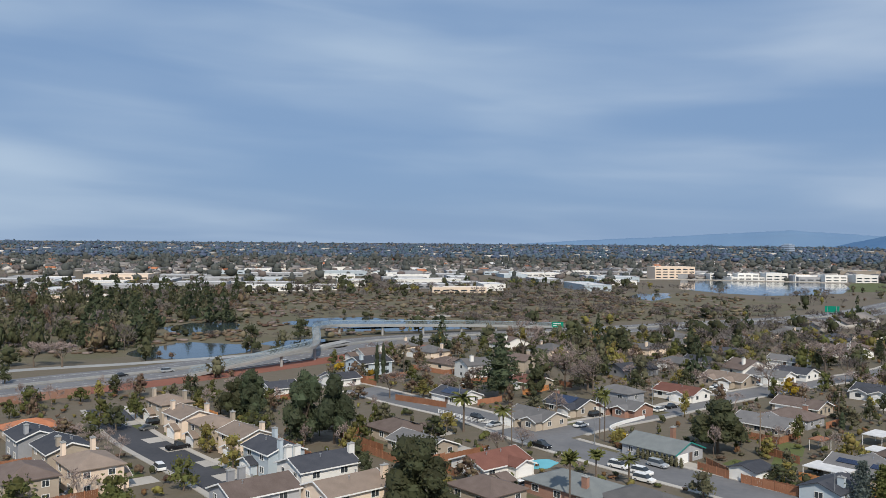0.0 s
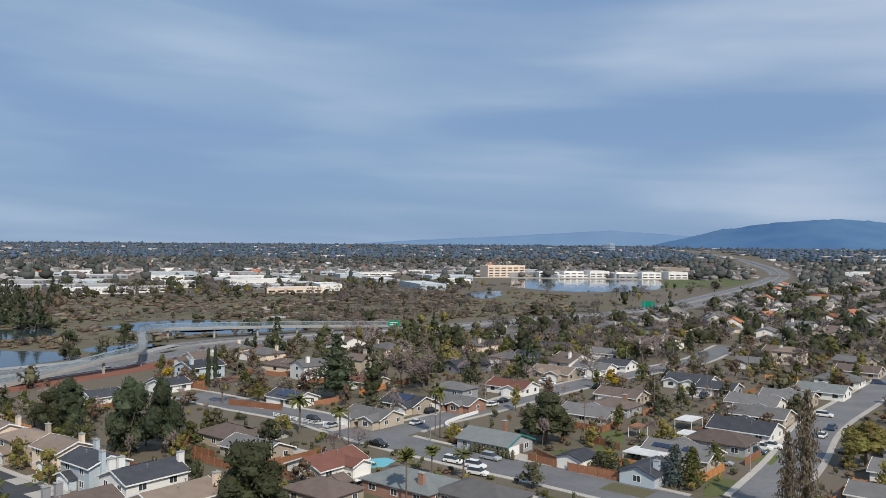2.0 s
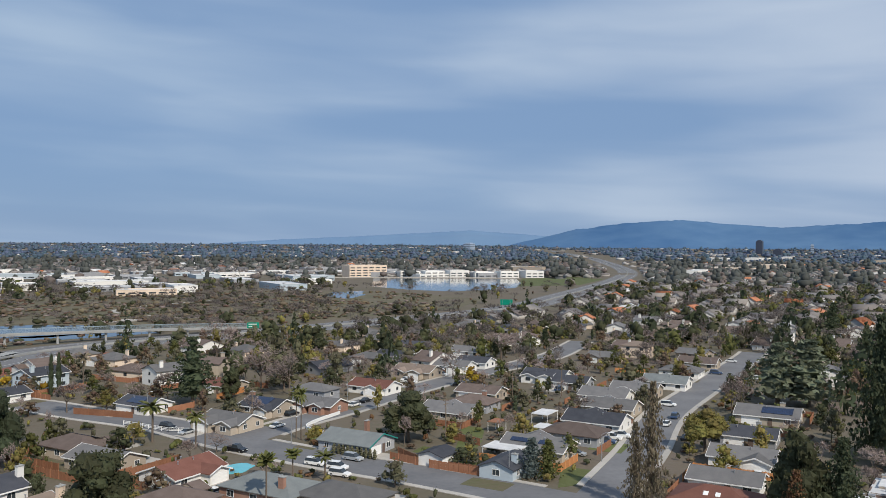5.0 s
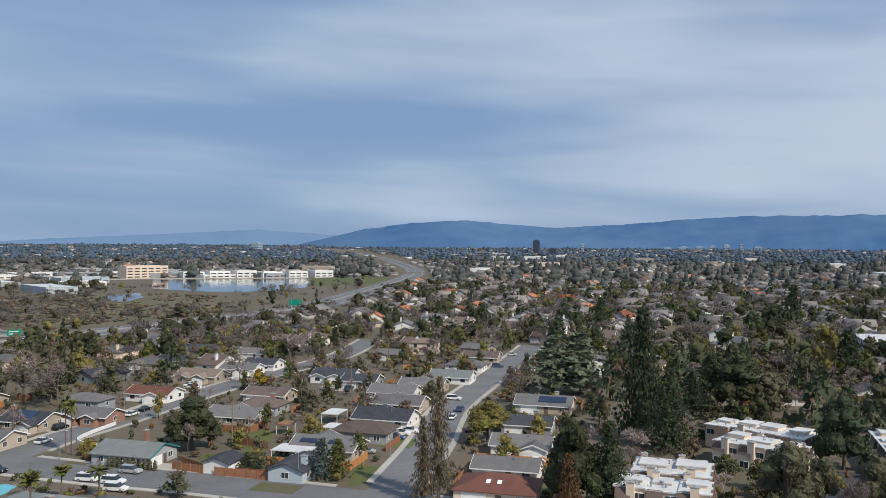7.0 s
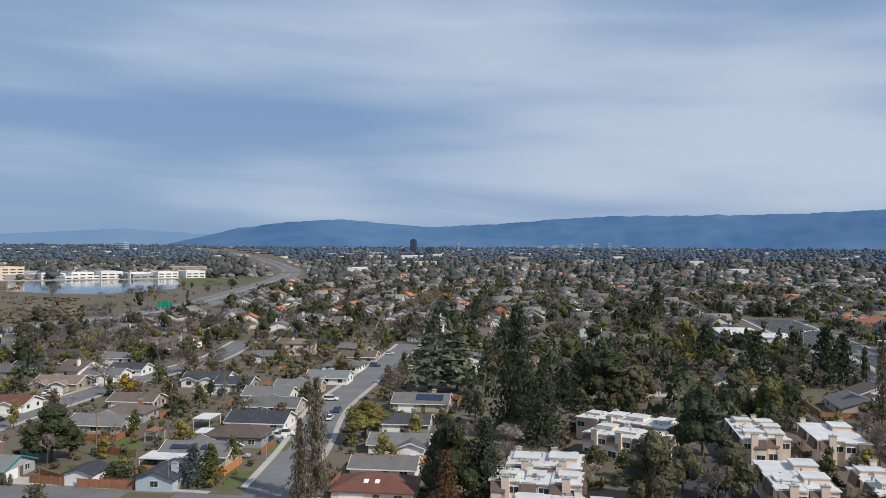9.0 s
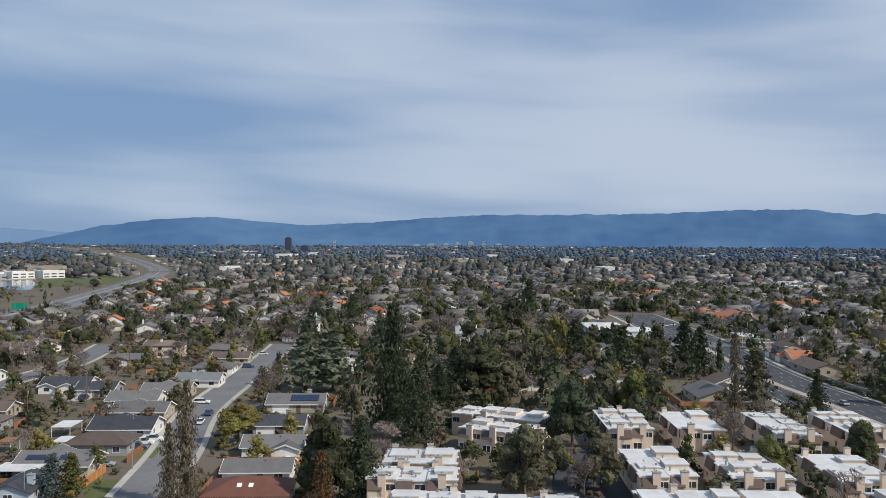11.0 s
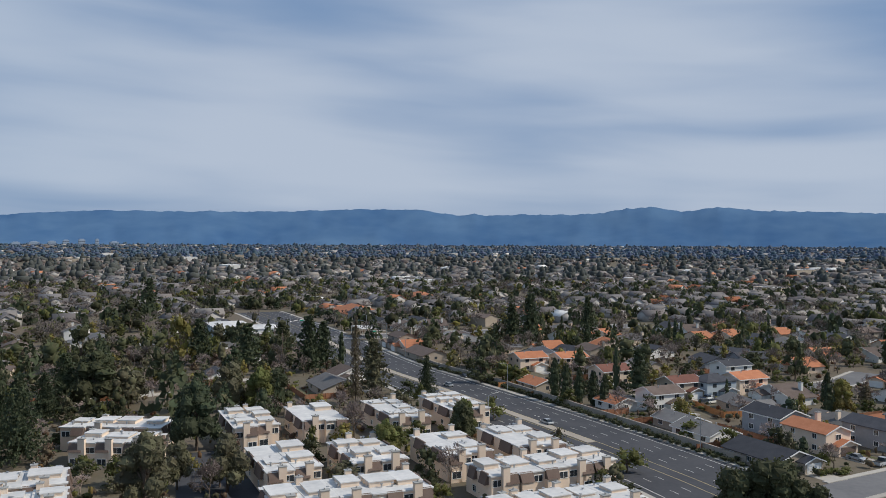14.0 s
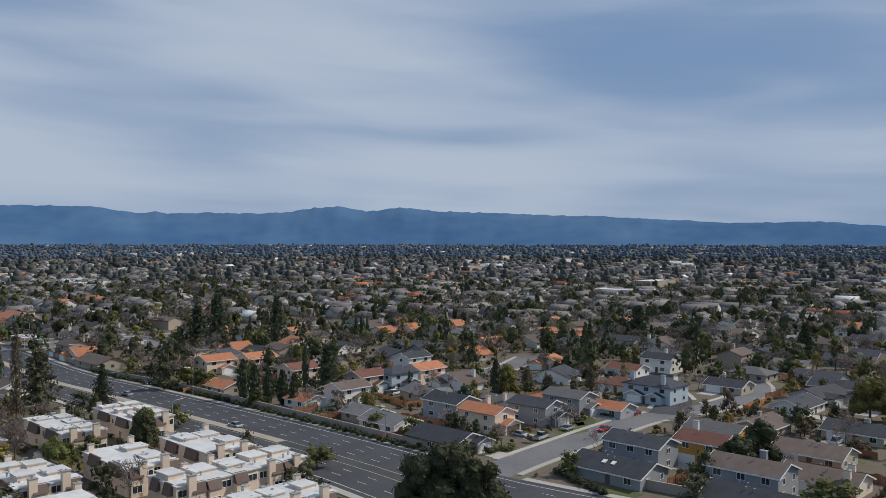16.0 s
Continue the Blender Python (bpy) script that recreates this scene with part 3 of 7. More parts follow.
            pent.matrix_basis = Matrix.Translation((cx + cell * rg.uniform(-0.1, 0.1), py, 0))
            part("raised_roof", MB().box(-pw / 2 - 0.2, -pd / 2 - 0.2, hh + ph, pw / 2 + 0.2, pd / 2 + 0.2, hh + ph + 0.18), "roof_white", pent)
            for k in range(4):
                ux, uy = cx + cell * rg.uniform(-0.42, 0.42), -d / 2 + deep * (j + rg.uniform(0.1, 0.95))
                part("roof_vent", MB().rod((ux, uy, hh + 0.2), (ux, uy, hh + rg.uniform(0.5, 0.95)), 0.18, 0.18).rod((ux, uy, hh + 0.95), (ux, uy, hh + 1.05), 0.28, 0.28), "metal", ob)
            if rg.random() < 0.6:
                ux, uy = cx + cell * rg.uniform(-0.3, 0.3), -d / 2 + deep * (j + 0.9)
                part("cooler_unit", MB().box(ux - 0.55, uy - 0.5, hh + 0.22, ux + 0.55, uy + 0.5, hh + 1.0), "metal", ob)
        # brown slope beside the chimney on the front, over a window
        s = rg.choice((-1, 1))
        sx, sw = cx + s * cell * 0.22, cell * 0.5
        slope = MB().loft([[(q, y0 - 1.25, h - 1.5), (q, y0 + 0.1, h - 1.5), (q, y0 + 0.1, hh + 0.30), (q, y0 - 0.2, hh + 0.30)] for q in (sx - sw / 2, sx + sw / 2)])
        part("shingle_slope", slope, "brown_trim", ob)
        part("bay_wall", MB().box(sx - sw / 2 + 0.1, y0 - 1.0, 0, sx + sw / 2 - 0.1, y0 + 0.1, h - 1.5), "cream", ob)
        window(ob, sx, y0 - 1.0, 1.6, 1.9, 1.4, 0)
        window(ob, cx - s * cell * 0.28, y0, 4.0, 1.9, 1.2, 0)
        if rg.random() < 0.8:
            chimney(ob, cx - s * cell * 0.02, y0 - 0.5, 0, h + rg.uniform(1.3, 1.9), "cream", 1.5, 1.0)
        if rg.random() < 0.7:
            chimney(ob, cx + s * cell * 0.3, d / 2 - 1.0, h, h + rg.uniform(1.4, 2.0), "cream", 1.2, 0.9)
    for s in (-1, 1):
        for f in (-0.28, 0.18):
            ym, half = d * f, d * 0.13
            xe = s * w / 2
            part("shingle_slope", MB().loft([[(xe, q, h - 1.7), (xe + s * 0.95, q, h - 1.7), (xe + s * 0.33, q, h + 0.5), (xe, q, h + 0.5)][::s] for q in (ym - half, ym + half)]), "brown_trim", ob)
    for side in (1, 3):
        for k in range(max(2, int(d / 4.5))):
            yy = -d / 2 + 2.2 + k * 4.4
            if yy < d / 2 - 1:
                window(ob, w / 2 if side == 1 else -w / 2, yy, 4.0, 1.0, 1.2, side)
                if k % 2:
                    window(ob, w / 2 if side == 1 else -w / 2, yy, 1.5, 1.2, 1.2, side)
    return ob


# ---- trees ----
def clumps(mb, centres, size, rg, flat=0.0, out=None):
    """Small bent leaf clumps, each two quads that share an edge."""
    for c in centres:
        a = Vector((rg.gauss(0, 1), rg.gauss(0, 1), rg.gauss(0, 1) * (1 - flat))).normalized()
        b = a.cross(Vector((rg.gauss(0, 1), rg.gauss(0, 1), rg.gauss(0, 1)))).normalized()
        s = size * rg.uniform(0.6, 1.35)
        c = Vector(c)
        k = len(mb.v)
        nrm = a.cross(b) * s * 0.35
        mb.v += [tuple(c - a * s - b * s * 0.7 - nrm), tuple(c - b * s * 0.1), tuple(c + a * s * 0.2 + b * s), tuple(c - a * s + b * s * 0.6 - nrm), tuple(c + a * s - b * s * 0.5 - nrm), tuple(c + a * s * 1.1 + b * s * 0.5)]
        mb.f += [(k, k + 1, k + 2, k + 3), (k + 1, k + 4, k + 5, k + 2)]


def lumpy(mb, c, r, rg, seg=8, rings=5):
    """A rough inner mass of leaves, knobbly on every side."""
    k = len(mb.v)
    o = rg.random() * 50
    for i in range(rings + 1):
        ph = math.pi * i / rings
        for j in range(seg):
            th = 6.28318 * j / seg
            d = Vector((math.sin(ph) * math.cos(th), math.sin(ph) * math.sin(th), math.cos(ph)))
            q = 1 + 0.5 * noise.noise(d * 2.1 + Vector((o, o, o)))
            mb.v.append((c[0] + d.x * r[0] * q, c[1] + d.y * r[1] * q, c[2] + d.z * r[2] * q))
    for i in range(rings):
        for j in range(seg):
            a, b = k + i * seg + j, k + i * seg + (j + 1) % seg
            mb.f.append((a, b, b + seg, a + seg))


def tree_parts(kind, variant, n=1.0):
    """(trunk, crown) for a tree of height 1 and width 1."""
    rg = random.Random(kind + str(variant))
    tr, cr = MB(), MB()
    if kind in ("round", "spread"):
        low = 0.06 if kind == "round" else 0.28
        tr.rod((0, 0, 0), (0.02, 0.01, 0.45), 0.032, 0.018)
        lobes = []
        for i in range(22 if n > 0.3 else 9):
            a, q = rg.uniform(0, 6.28), math.sqrt(rg.random())
            t = rg.random()
            zc = low + 0.13 + (0.74 - low) * t * (1 - 0.3 * q * q)
            q *= 0.36 * (1.05 - 0.5 * t)
            lobes.append((q * math.cos(a), q * math.sin(a), zc, rg.uniform(0.14, 0.195)))
            tr.rod((0.01, 0, 0.25), (lobes[-1][0] * 0.8, lobes[-1][1] * 0.8, zc - 0.02), 0.014, 0.004, 4)
        for lx, ly, lz, r in lobes:
            r *= 1.0 if n > 0.3 else 1.3
            lumpy(cr, (lx, ly, lz), ((r * 0.8, r * 0.8, r * 0.66) if n > 0.3 else (r * 0.6, r * 0.6, r * 0.5)), rg, 8 if n > 0.3 else 5, 6 if n > 0.3 else 3)
            pts = []
            for _ in range(int(230 * n) if n > 0.3 else 24):
                d = Vector((rg.gauss(0, 1), rg.gauss(0, 1), rg.gauss(0, 1))).normalized() * r * rg.uniform(0.72, 1.12)
                pts.append((lx + d.x, ly + d.y, lz + d.z * 0.78))
            clumps(cr, pts, 0.017 if n > 0.3 else 0.038, rg)
    elif kind in ("conifer", "cedar", "thin", "redwood"):
        tr.rod((0, 0, 0), (0, 0, 0.96), 0.03 if kind != "thin" else 0.05, 0.004)
        levels = {"conifer": 20, "cedar": 13, "thin": 26, "redwood": 24}[kind]
        for i in range(levels):
            t = (i + 0.5) / levels
            z = 0.10 + 0.88 * t
            wid = 0.56 * (1 - t) ** (0.62 if kind != "redwood" else 0.55) * rg.uniform(0.72, 1.12) + 0.02
            if kind == "cedar":
                wid = 0.5 * (1 - t ** 1.6) * rg.uniform(0.7, 1.1) + 0.03
            if kind == "thin":
                wid = 0.62 * (0.45 + 0.55 * (1 - t)) * rg.uniform(0.45, 1.15) * (1 - t ** 6) + 0.02
            arms = {"conifer": 9, "cedar": 8, "thin": 6, "redwood": 9}[kind]
            for j in range(arms):
                a = 6.28 * (j + rg.random()) / arms
                L = wid * rg.uniform(0.65, 1.1)
                steps = max(3, int(L * 34 * n))
                for s in range(steps):
                    u = (s + rg.random()) / steps
                    droop = {"conifer": -0.10, "cedar": 0.03, "thin": -0.06, "redwood": -0.05}[kind]
                    pz = z + droop * u * L * 2 + rg.gauss(0, 0.008)
                    sp = 0.04 * (1.1 - u * 0.6)
                    cx, cy = L * u * math.cos(a), L * u * math.sin(a)
                    clumps(cr, [(cx + rg.gauss(0, sp), cy + rg.gauss(0, sp), pz + rg.gauss(0, 0.006)) for _ in range(4 if n > 0.3 else 2)], 0.0185 if n > 0.3 else 0.032, rg, 0.6)
        if kind != "thin":
            for i in range(5):
                t = (i + 0.5) / 5
                q = 0.2 * (1 - t) ** 0.8 if kind != "cedar" else 0.22 * (1 - t ** 2)
                lumpy(cr, (0, 0, 0.14 + 0.78 * t), (q, q, 0.10), rg, 8, 4)
    elif kind == "cypress":
        tr.rod((0, 0, 0), (0, 0, 0.3), 0.06, 0.04)
        pts = []
        for _ in range(int(700 * n)):
            t = rg.random()
            r = 0.46 * math.sin(math.pi * min(1, 0.12 + 0.88 * t)) ** 0.6 * rg.uniform(0.75, 1.1)
            a = rg.uniform(0, 6.28)
            pts.append((r * math.cos(a), r * math.sin(a), 0.03 + 0.96 * t))
        clumps(cr, pts, 0.045, rg)
        for i in range(5):
            t = (i + 0.5) / 5
            lumpy(cr, (0, 0, 0.05 + 0.88 * t), (0.36 * math.sin(math.pi * (0.15 + 0.8 * t)) ** 0.6,) * 2 + (0.13,), rg, 7, 4)
    elif kind == "bare":
        tr.rod((0, 0, 0), (0.01, 0, 0.3), 0.024, 0.016)
        tips = [(Vector((0.01, 0, 0.28)), Vector((0, 0, 1)), 0.25, 0.014)]
        for lev in range(4):
            nxt = []
            for p, d, L, r in tips:
                for _ in range(4 if lev < 2 else 3):
                    dd = (d + Vector((rg.gauss(0, 0.6), rg.gauss(0, 0.6), rg.gauss(0.1, 0.3)))).normalized()
                    q = p + dd * L * rg.uniform(0.7, 1.1)
                    (tr if lev < 2 else cr).rod(p, q, r, r * 0.55, 3)
                    nxt.append((q, dd, L * 0.68, r * 0.55))
            tips = nxt
        for p, d, L, r in tips:
            for _ in range(5 if n > 0.3 else 3):
                dd = (d + Vector((rg.gauss(0, 0.7), rg.gauss(0, 0.7), rg.gauss(0, 0.5)))).normalized()
                e = p + dd * 0.11
                s = dd.cross(Vector((rg.random(), rg.random(), 1))).normalized() * 0.0045
                cr.poly([p - s, p + s, e + s, e - s])
    elif kind in ("palm", "fan"):
        tr.rod((0, 0, 0), (0.01, 0, 0.5), 0.035, 0.027, 8).rod((0.01, 0, 0.5), (0, 0.0, 0.86), 0.027, 0.03, 8)
        cnt = 34 if kind == "palm" else 46
        for i in range(cnt):
            a = rg.uniform(0, 6.28)
            el = rg.uniform(-0.7, 1.2)
            L = 0.5 * rg.uniform(0.8, 1.05) if kind == "palm" else 0.38 * rg.uniform(0.8, 1.1)
            p, rings = Vector((0, 0, 0.87)), []
            for s in range(6):
                u = s / 5
                e = el - (1.5 if kind == "palm" else 0.9) * u * u
                wq = (0.05 if kind == "palm" else 0.09) * math.sin(math.pi * (0.12 + 0.8 * u))
                sd = Vector((-math.sin(a), math.cos(a), 0)) * wq
                rings.append((p - sd - Vector((0, 0, wq * 0.4)), p.copy(), p + sd - Vector((0, 0, wq * 0.4))))
                p = p + Vector((math.cos(a) * math.cos(e), math.sin(a) * math.cos(e), math.sin(e) * 0.5)) * L / 5
            for r0, r1 in zip(rings, rings[1:]):
                cr.poly([r0[0], r0[1], r1[1], r1[0]])
                cr.poly([r0[1], r0[2], r1[2], r1[1]])
    elif kind == "shrub":
        tr.rod((0, 0, 0), (0, 0, 0.4), 0.05, 0.03, 4)
        for i in range(5 if n > 0.2 else 3):
            a = rg.uniform(0, 6.28)
            q = rg.uniform(0, 0.28)
            c = (q * math.cos(a), q * math.sin(a), rg.uniform(0.3, 0.6))
            lumpy(cr, c, (0.2, 0.2, 0.25), rg, 5, 3)
            clumps(cr, [(c[0] + rg.gauss(0, 0.15), c[1] + rg.gauss(0, 0.15), max(0.05, c[2] + rg.gauss(0, 0.19))) for _ in range(int(45 * n))], 0.075, rg)
    return tr, cr


TREES = {}
TREE_WORD = {
    "round": ("tree", "round-crowned %s tree on a trunk"), "spread": ("tree", "spreading %s tree with open limbs"), "conifer": ("tree", "dense %s conifer with drooping boughs"), "cedar": ("tree", "layered %s cedar with flat boughs"),
    "thin": ("tree", "thin ragged %s conifer"), "redwood": ("tree", "tall %s redwood with a pointed crown"), "cypress": ("tree", "narrow columnar %s cypress"), "bare": ("tree", "leafless %s tree with fine branches"),
    "palm": ("palm tree", "feathery %s palm with a slim trunk"), "fan": ("palm tree", "fan %s palm with a shaggy head"), "shrub": ("shrub", "low rounded %s shrub beside a yard"),
}
LEAF_WORD = {"oak": "dark evergreen", "green": "mid-green", "olive": "grey-green", "yellow": "yellow-green", "gold": "golden", "rust": "rusty", "pine": "dark green", "cedar": "blue-green", "spruce": "bluish", "dry": "brownish", "palm": "green", "brush": "brown", "twig": "grey-brown"}


def tree(kind, leaf, x, y, h, w, z=0.0):
    """A tree of that kind, foliage, height and width."""
    i = int(abs(x * 7.3 + y * 3.1)) % 3
    m = at(x, y, (x * 37 + y * 61) % 360, (w, w, h), z)
    fine = 1.0 if kind == "thin" or (h > 9.5 and math.hypot(x, y) < 275) else 0.28
    key = (kind, leaf, i, fine)
    if key in TREES:
        ob = copy_thing(TREES[key], m)
        ob.matrix_basis = m
        return ob
    mkey = (kind, i, fine)
    if mkey not in TREES:
        a, b = tree_parts(kind, i, 0.55 * fine if kind not in ("shrub", "palm", "fan") else 0.4)
        TREES[mkey] = (a, b)
    a, b = TREES[mkey]
    cat, text = TREE_WORD[kind]
    ob = thing("palm_tree" if cat == "palm tree" else cat, m, text % LEAF_WORD[leaf], cat, cat + "s of the quarter")
    part("trunk", a, "bark", ob)
    part("crown", b, leaf, ob)
    TREES[key] = ob
    return ob


# ---- cars ----
CARS = {}


def car(kind, colour, x, y, yaw, z=0.0):
    """A parked car: body, glass, four wheels, lamps."""
    key, m = (kind, colour), at(x, y, yaw, None, z)
    if key in CARS:
        return copy_thing(CARS[key], m)
    word = {"sedan": "four-door car", "suv": "tall family car", "pickup": "pickup truck with an open bed", "van": "van with a high roof"}[kind]
    ob = thing("car", m, "%s %s with dark windows" % (colour, word), "car", "cars on the streets")
    L, W, H, bonnet = {"sedan": (4.6, 1.8, 1.45, 0.85), "suv": (4.8, 1.9, 1.75, 1.0), "pickup": (5.6, 1.95, 1.85, 1.08), "van": (5.3, 1.95, 2.2, 1.15)}[kind]
    side = [(-L / 2, 0.35), (-L / 2, 0.75), (-L / 2 + 0.08, bonnet - 0.02), (L / 2 - 1.2, bonnet), (L / 2 - 0.1, bonnet - 0.18), (L / 2, 0.6), (L / 2, 0.32)]
    sec = lambda y, q: [(px * q, y, pz) for px, pz in side]
    body = MB().loft([sec(-W / 2, 0.985), sec(-W / 2 + 0.08, 1), sec(W / 2 - 0.08, 1), sec(W / 2, 0.985)])
    part("body", body, "car_" + colour, ob)
    if kind == "sedan":
        x0, x1, t0, t1 = -L / 2 + 0.55, L / 2 - 1.15, -L / 2 + 1.35, L / 2 - 1.95
    elif kind == "pickup":
        x0, x1, t0, t1 = -0.75, L / 2 - 1.35, -0.6, L / 2 - 2.05
    else:
        x0, x1, t0, t1 = -L / 2 + 0.1, L / 2 - 1.15, -L / 2 + 0.35, L / 2 - 1.85
    g = MB().loft([[(x0, -W / 2 + 0.06, bonnet - 0.02), (x1, -W / 2 + 0.06, bonnet - 0.02), (x1, W / 2 - 0.06, bonnet - 0.02), (x0, W / 2 - 0.06, bonnet - 0.02)], [(t0, -W / 2 + 0.24, H - 0.06), (t1, -W / 2 + 0.24, H - 0.06), (t1, W / 2 - 0.24, H - 0.06), (t0, W / 2 - 0.24, H - 0.06)]])
    part("glass", g, "glass", ob, "dark car windows")
    part("car_roof", MB().box(t0, -W / 2 + 0.23, H - 0.07, t1, W / 2 - 0.23, H), "car_" + colour, ob)
    if kind == "pickup":
        part("bed", MB().box(-L / 2 + 0.1, -W / 2 + 0.12, bonnet - 0.01, -0.85, W / 2 - 0.12, bonnet + 0.02), "tyre", ob, "dark open load bed")
    for wx in (-L / 2 + 0.85, L / 2 - 0.9):
        for wy in (-W / 2 + 0.1, W / 2 - 0.1):
            wh = part("wheel", MB().rod((0, -0.12, 0), (0, 0.12, 0), 0.34, 0.34, 12), "tyre", ob)
            wh.matrix_basis = Matrix.Translation((wx, wy, 0.34))
            part("rim", MB().rod((0, -0.13, 0), (0, 0.13, 0), 0.2, 0.2, 10), "metal", wh)
    for wy in (-W / 2 + 0.3, W / 2 - 0.3):
        part("headlight", MB().box(L / 2 - 0.05, wy - 0.18, 0.62, L / 2 + 0.015, wy + 0.18, 0.76), "trim", ob)
    CARS[key] = ob
    return ob


# ---- street furniture ----
def utility_pole(x, y, h=11.0, yaw=40.0):
    ob = thing("utility_pole", at(x, y, yaw), "weathered wooden utility pole with cross arms", "utility pole", "utility poles")
    part("pole", MB().rod((0, 0, 0), (0, 0, h), 0.17, 0.11, 8), "wood", ob)
    for z in (h - 0.5, h - 1.6):
        arm = part("cross_arm", MB().box(-1.3, -0.07, z, 1.3, 0.07, z + 0.14), "wood", ob)
    if int(x + y) % 2:
        part("transformer", MB().rod((0.32, 0, h - 2.9), (0.32, 0, h - 2.0), 0.22, 0.22, 10), "metal", ob)
    return ob


def street_lamp(x, y, yaw, h=9.0, reach=2.4):
    ob = thing("street_lamp", at(x, y, yaw), "grey steel street lamp with a curved arm", "street lamp", "street lamps")
    part("pole", MB().rod((0, 0, 0), (0, 0, h - 0.6), 0.11, 0.07, 8), "metal", ob)
    arm = MB()
    prev = Vector((0, 0, h - 0.6))
    for i in range(1, 6):
        u = i / 5
        p = Vector((reach * u, 0, h - 0.6 + 0.6 * math.sin(u * 1.57)))
        arm.rod(prev, p, 0.05, 0.045)
        prev = p
    part("arm", arm, "metal", ob)
    part("lamp_head", MB().loft([[(reach - 0.1, -0.12, h - 0.04), (reach - 0.1, 0.12, h - 0.04), (reach - 0.1, 0.12, h + 0.08), (reach - 0.1, -0.12, h + 0.08)], [(reach + 0.6, -0.08, h - 0.02), (reach + 0.6, 0.08, h - 0.02), (reach + 0.6, 0.08, h + 0.04), (reach + 0.6, -0.08, h + 0.04)]]), "trim", ob)
    return ob


def wood_fence(pts, material="fence", h=1.85, label="redwood board fence round a back yard"):
    """Posts and boards along a line; each straight run is a part."""
    ob = thing("fence", Matrix(), label, "fence", "wooden fences")
    P = [Vector((*p, 0)) for p in pts]
    for a, b in zip(P, P[1:]):
        n = max(1, int(round((b - a).length / 0.42)))
        d = (b - a) / n
        s = Vector((-d.y, d.x, 0)).normalized() * 0.03
        mb, posts = MB(), MB()
        for i in range(n):
            u, v = a + d * (i + 0.02), a + d * (i + 0.95)
            o = s * (1.0 if i % 2 else 0.5)
            t = Vector((0, 0, h - 0.03 * (i % 3)))
            mb.loft([[u - o, v - o, v + o, u + o], [w + t for w in (u - o, v - o, v + o, u + o)]])
            if i % 6 == 0:
                posts.box(u.x - 0.07, u.y - 0.07, 0, u.x + 0.07, u.y + 0.07, h + 0.1)
        tagged(part("boarding", mb, material, ob), kind="stuff")
        tagged(part("post_row", posts, material, ob), kind="stuff")
    return ob


# ---- the setting ----
def rise(r):
    """Far ground height, lifted so its rim meets the horizon in the camera's view."""
    return 41.0 * max(0.0, (r - 1300.0) / 3650.0) ** 1.25


ground_mb = MB()
N = 72
ring = lambda r, z: [(r * math.cos(6.28318 * i / N), r * math.sin(6.28318 * i / N), z) for i in range(N)]
ground_mb.loft([ring(4950, -3.0)] + [ring(r, rise(r)) for r in range(4950, 1250, -200)] + [ring(1300, 0.0)])
solid("ground", ground_mb, "ground", "dry winter ground with thin grass reaching the horizon", "ground")

S1 = smooth_line([(-46, 300), (-27, 281), (-12, 263), (9, 240), (25, 213.5), (44.5, 187), (58, 171), (75, 148.5), (100, 115)])
S2 = smooth_line([(70, 124), (92, 147), (117, 172), (147, 205), (188, 240), (250, 292), (274, 313)])
S3 = smooth_line([(28, 216), (44, 231), (61, 244), (84, 264), (123, 294), (175, 329), (219, 377)])
S4 = smooth_line([(-100, 246), (-86, 223), (-75, 207), (-60, 189), (-48, 175), (-34, 157)])
RIGHT = smooth_line([(160, -20), (172, -33), (183, -44), (193, -55), (211, -75), (226, -94), (238, -120), (262, -146), (300, -160)])
COURT = smooth_line([(229, -100), (250, -112), (276, -118), (300, -128)])
COURT2 = smooth_line([(262, 8), (284, -14), (300, -40), (318, -70), (350, -90)])
ART = smooth_line([(120, -72), (159, -31), (184, -13), (212, 8), (246, 35.5), (289, 71), (326, 101), (414, 159), (516, 234), (545, 256)], 8)
CROSS = smooth_line([(520, -10), (470, 62), (425, 128), (398, 166), (330, 260)], 8)
HWY = smooth_line([(-330, 60), (-230, 178), (-146, 278), (-108, 315), (-66, 366), (-36, 415), (5, 442), (55, 462), (150, 512), (278, 588), (408, 730), (635, 1000), (846, 1295), (1078, 1734), (1319, 2249), (1700, 3200)], 10)
for p in HWY:
    p.z = rise(math.hypot(p.x, p.y))
FRONT = smooth_line([(-220, 262), (-165, 313), (-121, 338), (-70, 376), (-48, 418)])


WIDTHS = [(S1, 6.6), (S2, 5.2), (S3, 5.4), (S4, 5.0), (RIGHT, 4.9), (COURT, 5.2), (COURT2, 5.0), (ART, 15.5), (CROSS, 9.0)]
LEVEL = [0]


def free_of(p, own, extra):
    return all(L is own or min((p - q).length for q in L) > h + extra for L, h in WIDTHS)


def road(name, line, half, label, material="asphalt", walk_w=1.5, kerb=True, lines=()):
    LEVEL[0] += 1
    z = 0.010 + 0.005 * LEVEL[0]
    solid(name, ribbon(MB(), line, half, -half, -0.2, z), material, label, "road")
    for s in ((1, -1) if kerb else ()):
        mb, run = MB(), []
        edge = sides(line, s * (half + walk_w / 2))
        for k, p in enumerate(edge + [None]):
            if p is not None and free_of(p, line, walk_w * 0.5 + 1.2):
                run.append(line[k])
            else:
                if len(run) > 2:
                    a, b = (half + walk_w, half) if s > 0 else (-half, -half - walk_w)
                    ribbon(mb, run, a, b, -0.2, 0.14 + 0.006 * LEVEL[0])
                run = []
        if mb.v:
            solid("pavement", mb, "concrete", "pale concrete pavement with a kerb along the street", "pavement")
    for off, kind, m in lines:
        mb = MB()
        if kind == "dash":
